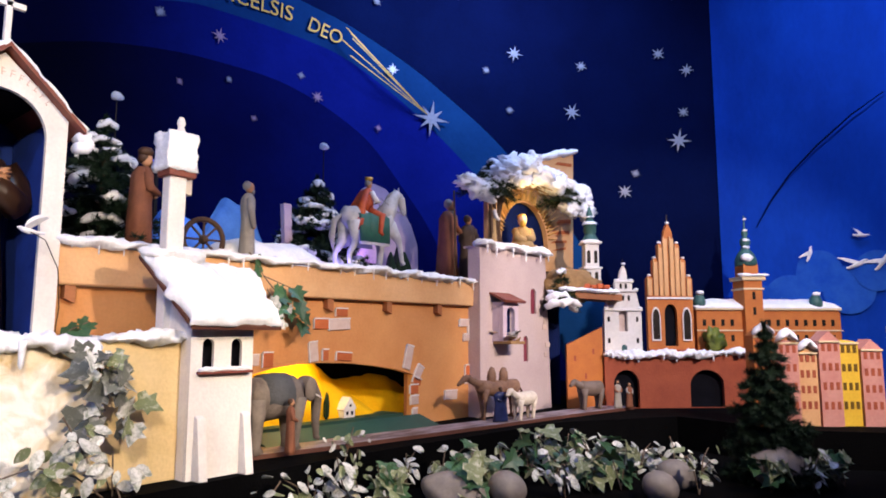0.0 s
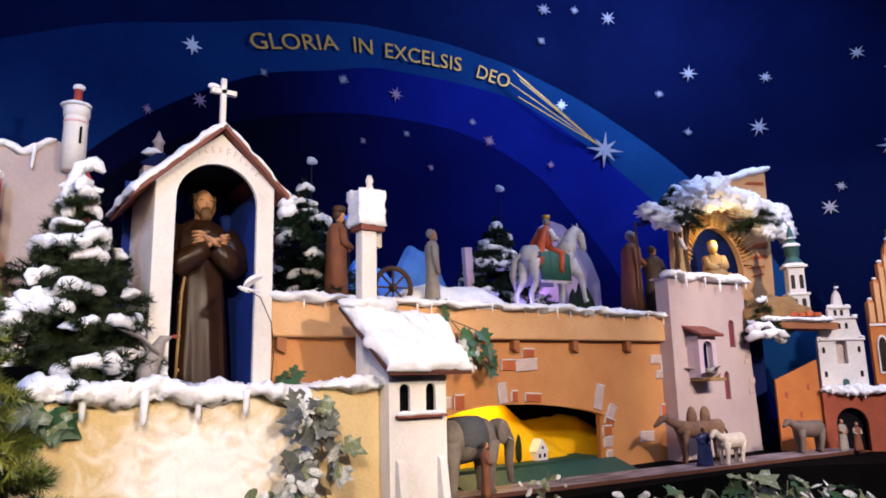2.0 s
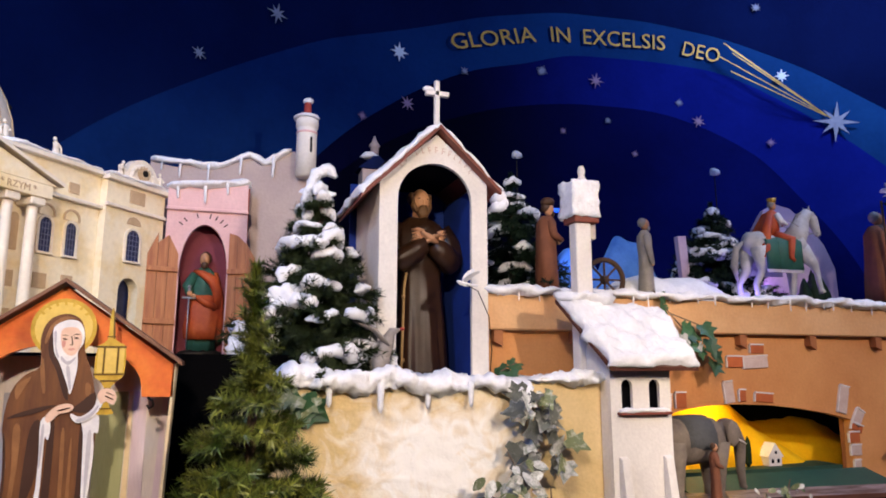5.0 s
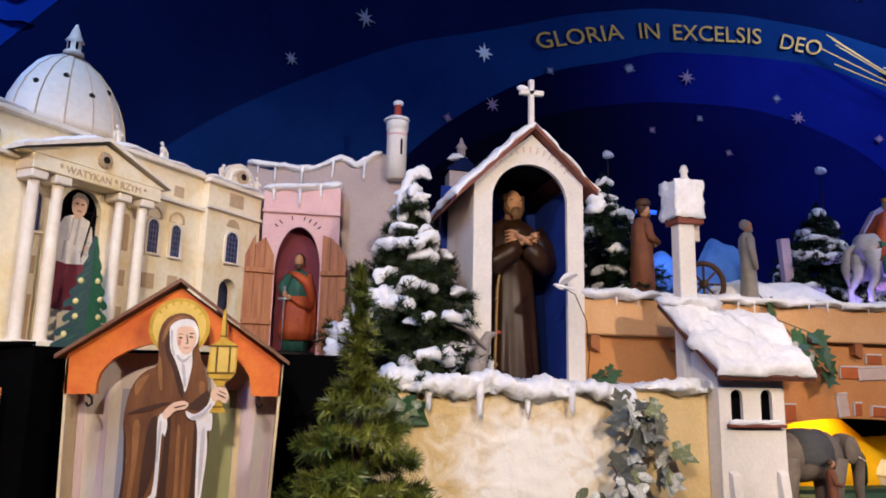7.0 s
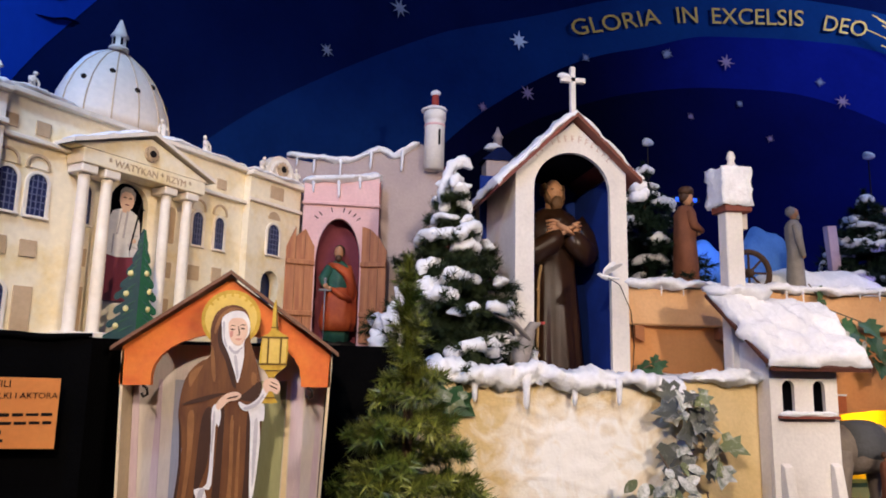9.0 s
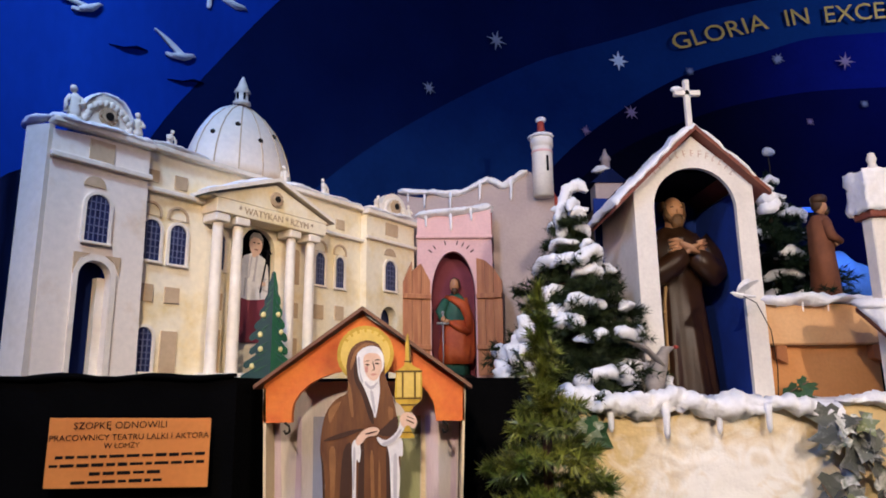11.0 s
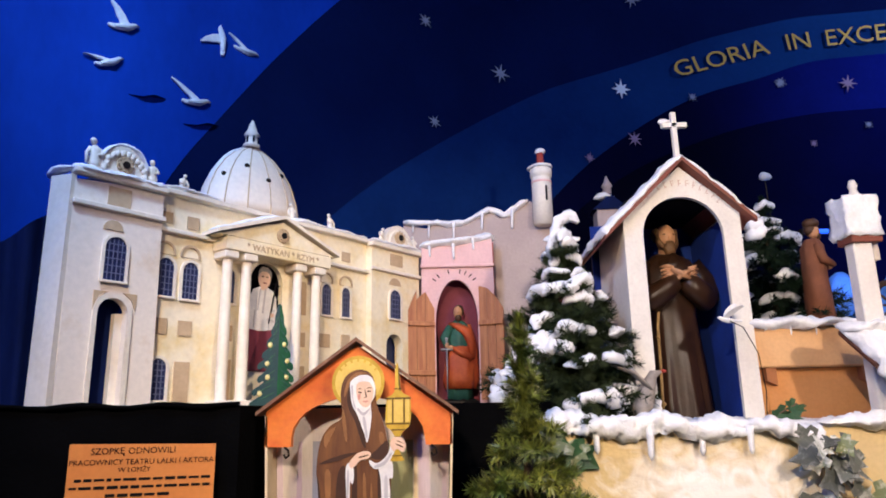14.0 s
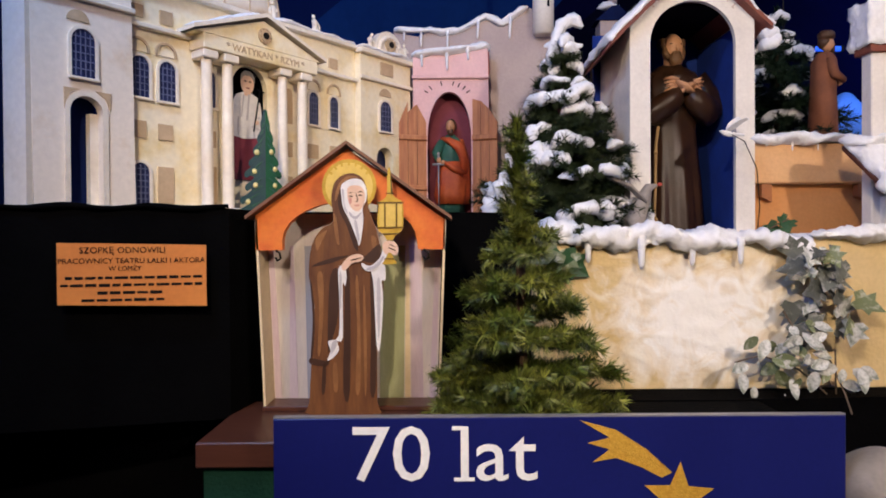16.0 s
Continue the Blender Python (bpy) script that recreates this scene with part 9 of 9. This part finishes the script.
part("chapel_rock", box(0.86, 1.10, 3.80, 3.98, 1.57, 2.56, 0.02), COATDARK, None, "dark board under the chapel")["kind"] = "structure"
hill("painted_rock", 1.00, 1.42, 4.02, 1.57, 1.32, 15.0, COATBROWN, "dim reddish-brown rock on the far side of the carousel", 0.08)

# nativity figures on the tower
bm = bmesh.new()
lathe([(0.10, 0), (0.11, 0.05), (0.085, 0.14), (0.07, 0.19), (0.03, 0.22)], 22, bm, 0, sy=0.8, fold=lambda a, z: 1 + 0.08 * math.sin(6 * a + z * 20))
ball((-0.005, -0.01, 0.262), (0.042, 0.042, 0.05), bm, 1)
ball((0.0, 0.006, 0.28), (0.046, 0.044, 0.042), bm, 2, 0.2)
ball((-0.01, -0.035, 0.235), (0.028, 0.022, 0.03), bm, 2, 0.2)
tube([(-0.07, 0, 0.18), (-0.075, -0.06, 0.12), (0.0, -0.09, 0.10)], [0.035, 0.032, 0.018], bm, 0)
tube([(0.07, 0, 0.18), (0.07, -0.06, 0.12), (0.0, -0.095, 0.115)], [0.035, 0.032, 0.018], bm, 0)
ob = part("statue", finish(bm), [ROBEOCHRE, PALESKIN, GOLD], None, "gilded kneeling bearded statue in the stable window", True, m=pose(4.43, 2.70, 2.10, 0, 0, -35) @ Matrix.Diagonal((0.82, 0.9, 0.96, 1)))
tagged(ob, category="statue")
figure(pose(4.05, 2.70, 2.10, 0, 0, 60), 0.36, [ROBEOCHRE, ROBEWHITE, PALESKIN, ROBEOCHRE], "pale gilded veiled statue beside the stable window", "hold")
crib = part("manger_bundle", ball((4.52, 2.66, 2.135), (0.07, 0.05, 0.035), rough=0.4, sub=3), STRAW, None, "straw bundle before the kneeling statue", True)
tagged(crib, category="straw")
fir("pine_twigs", pose(4.64, 2.50, 1.78), 0.20, 0.13, 40, NEEDLEDARK, "dark green pine twigs with snow hanging beside the tower", tiers=4, per=6, nlen=0.04, density=600, snow=7, snow_size=0.06, droop=0.8)
fir("pine_twigs", pose(3.98, 2.66, 2.50), 0.20, 0.19, 41, NEEDLEDARK, "dark green pine twigs on the stable roof", tiers=4, per=8, nlen=0.04, density=700, snow=0)
fir("pine_twigs", pose(4.9, 2.66, 2.56), 0.22, 0.16, 42, NEEDLEDARK, "dark green pine twigs on the stable roof", tiers=4, per=7, nlen=0.04, density=600, snow=0)

# ---- animals on the track ----
beast(pose(2.10, 2.49, 0.986, 0, 0, -4), 0.36, 0.34, [ELEPHANTHIDE, ELEPHANTRUG, WHITE], "grey carved elephant with dark saddle rug", neck=0.25, trunk_nose=True, rug=True, body=1.35)
figure(pose(2.10, 2.36, 0.986, 0, 0, 60), 0.24, [COATBROWN, COATBROWN, SKIN, HAIR], "small brown statue walking beside the elephant", "hold", wide=1.2)
beast(pose(3.74, 2.44, 0.986, 0, 0, 174), 0.50, 0.27, [CAMELHIDE, CAMELHIDE, HAIR], "tan carved two-humped camel", neck=0.42, hump=True, body=0.9)
beast(pose(3.80, 2.28, 0.986, 0, 0, 185), 0.30, 0.18, [SHEEPWOOL, SHEEPWOOL, GREYHAIR], "cream carved goat figure", neck=0.5, body=1.2)
figure(pose(3.61, 2.32, 0.986, 0, 0, -20), 0.21, [WINDOWBLUE, WINDOWBLUE, HAIR, HAIR], "small dark blue cloaked statue beside the camel", "hold", wide=1.9)
beast(pose(4.60, 2.26, 0.986, 0, 0, 160), 0.26, 0.21, [HORSEBROWN, HORSEBROWN, GREYHAIR], "grey carved ox figure before the gateway", neck=0.35, body=1.2)
figure(pose(4.78, 2.14, 0.986, 0, 0, -30), 0.20, [ROBEGREY, COATBROWN, SKIN, HAIR], "small grey-brown statue before the city wall", "hold", wide=1.2)
figure(pose(4.86, 2.09, 0.986, 0, 0, -30), 0.18, [COATBROWN, ROBEGREY, SKIN, HAIR], "small brown statue before the city wall", "hold", wide=1.2)

# ---- birds on the shrine ----
dove("dove", pose(1.07, 2.54, 1.865, 0, -6, 176), 0.085, BIRDWHITE, "white dove mounted on a thin wire before the shrine", 0.9)
wire = part("wire", tube([(1.07, 2.52, 1.86), (1.13, 2.55, 1.84), (1.19, 2.58, 1.74), (1.21, 2.60, 1.60), (1.20, 2.60, 1.49)], 0.002, n=5), IRON, None, "thin bent wire holding the dove")
tagged(wire, category="wire")
bm = bmesh.new()
tube([(-0.02, 0, 0.0), (-0.015, 0, 0.05), (0.0, 0, 0.10), (0.02, 0, 0.145), (0.03, 0, 0.165), (0.062, 0, 0.175)], [0.02, 0.036, 0.034, 0.022, 0.018, 0.004], bm, 0, n=10)
tube([(0.01, -0.02, 0.11), (-0.05, -0.035, 0.17), (-0.13, -0.03, 0.20)], [0.02, 0.022, 0.006], bm, 0, n=8, flat=0.35)
tube([(0.005, 0.02, 0.11), (-0.03, 0.05, 0.06), (-0.04, 0.05, -0.02)], [0.02, 0.026, 0.006], bm, 0, n=8, flat=0.35)
ball((0.07, 0, 0.176), (0.012, 0.008, 0.008), bm, 1, sub=1)
pg = part("pigeon", finish(bm), [BIRDGREY, REDTILE], None, "brown-grey pigeon with lifted wing on the snow", True, m=pose(0.725, 2.50, 1.50))
tagged(pg, category="bird")

# blue lamp tube behind the carousel
EMITBLUE, _nt, _p = node_mat("blue_lamp_glow")
_p.inputs["Emission Color"].default_value, _p.inputs["Emission Strength"].default_value = (0.02, 0.12, 1.0, 1), 2.0
_p.inputs["Base Color"].default_value = (0.02, 0.1, 0.6, 1)
lt = thing("lamp_tube", pose(2.20, 3.9, 2.56), "short glowing blue lamp tube behind the carousel", "lamp")
part("tube", tube([(-0.075, 0, 0), (0.075, 0, 0)], 0.014, n=10), EMITBLUE, lt)
part("cap", box(-0.09, -0.076, -0.016, 0.016, -0.016, 0.016), IRON, lt)
part("cap", box(0.076, 0.09, -0.016, 0.016, -0.016, 0.016), IRON, lt)
part("stand", box(-0.01, 0.01, 0.02, 0.035, -0.71, 0.0), IRON, lt)
part("bar", box(-0.09, 0.09, 0.016, 0.034, -0.012, 0.012), IRON, lt)

# thin dark curved line on the right sky cloth
dark_line = tube([sky(s, z, 0.048) for s, z in ((6.391, 3.387), (6.158, 3.259), (5.900, 3.060), (5.676, 2.843), (5.512, 2.619), (5.391, 2.409))], [0.004, 0.006, 0.007, 0.007, 0.006, 0.003], n=6)
part("cloth_line", dark_line, SKYNAVY, backdrop, "dark curved line on the cloth")
# dark bird shapes: the doves' soft shadows painted onto the cloth
BIRDSHADOW = paint("dark_blue_bird_shadow", (0.0020, 0.018, 0.13), (0.0015, 0.012, 0.09), 0.85, 8, 0.0, spec=0.04)
for s, z in ((-4.236, 2.913), (-3.955, 2.877)):
    bm = bmesh.new()
    tube([sky(s - 0.09, z - 0.020, 0.005), sky(s - 0.03, z - 0.010, 0.005), sky(s + 0.02, z + 0.015, 0.005), sky(s + 0.09, z + 0.030, 0.005)], [0.006, 0.020, 0.030, 0.005], bm, n=8, flat=0.12)
    ob = part("painted_bird", finish(bm), BIRDSHADOW, None, "dove shadow put in dark blue on the cobalt cloth")
    tagged(ob, category="bird", group="painted birds")
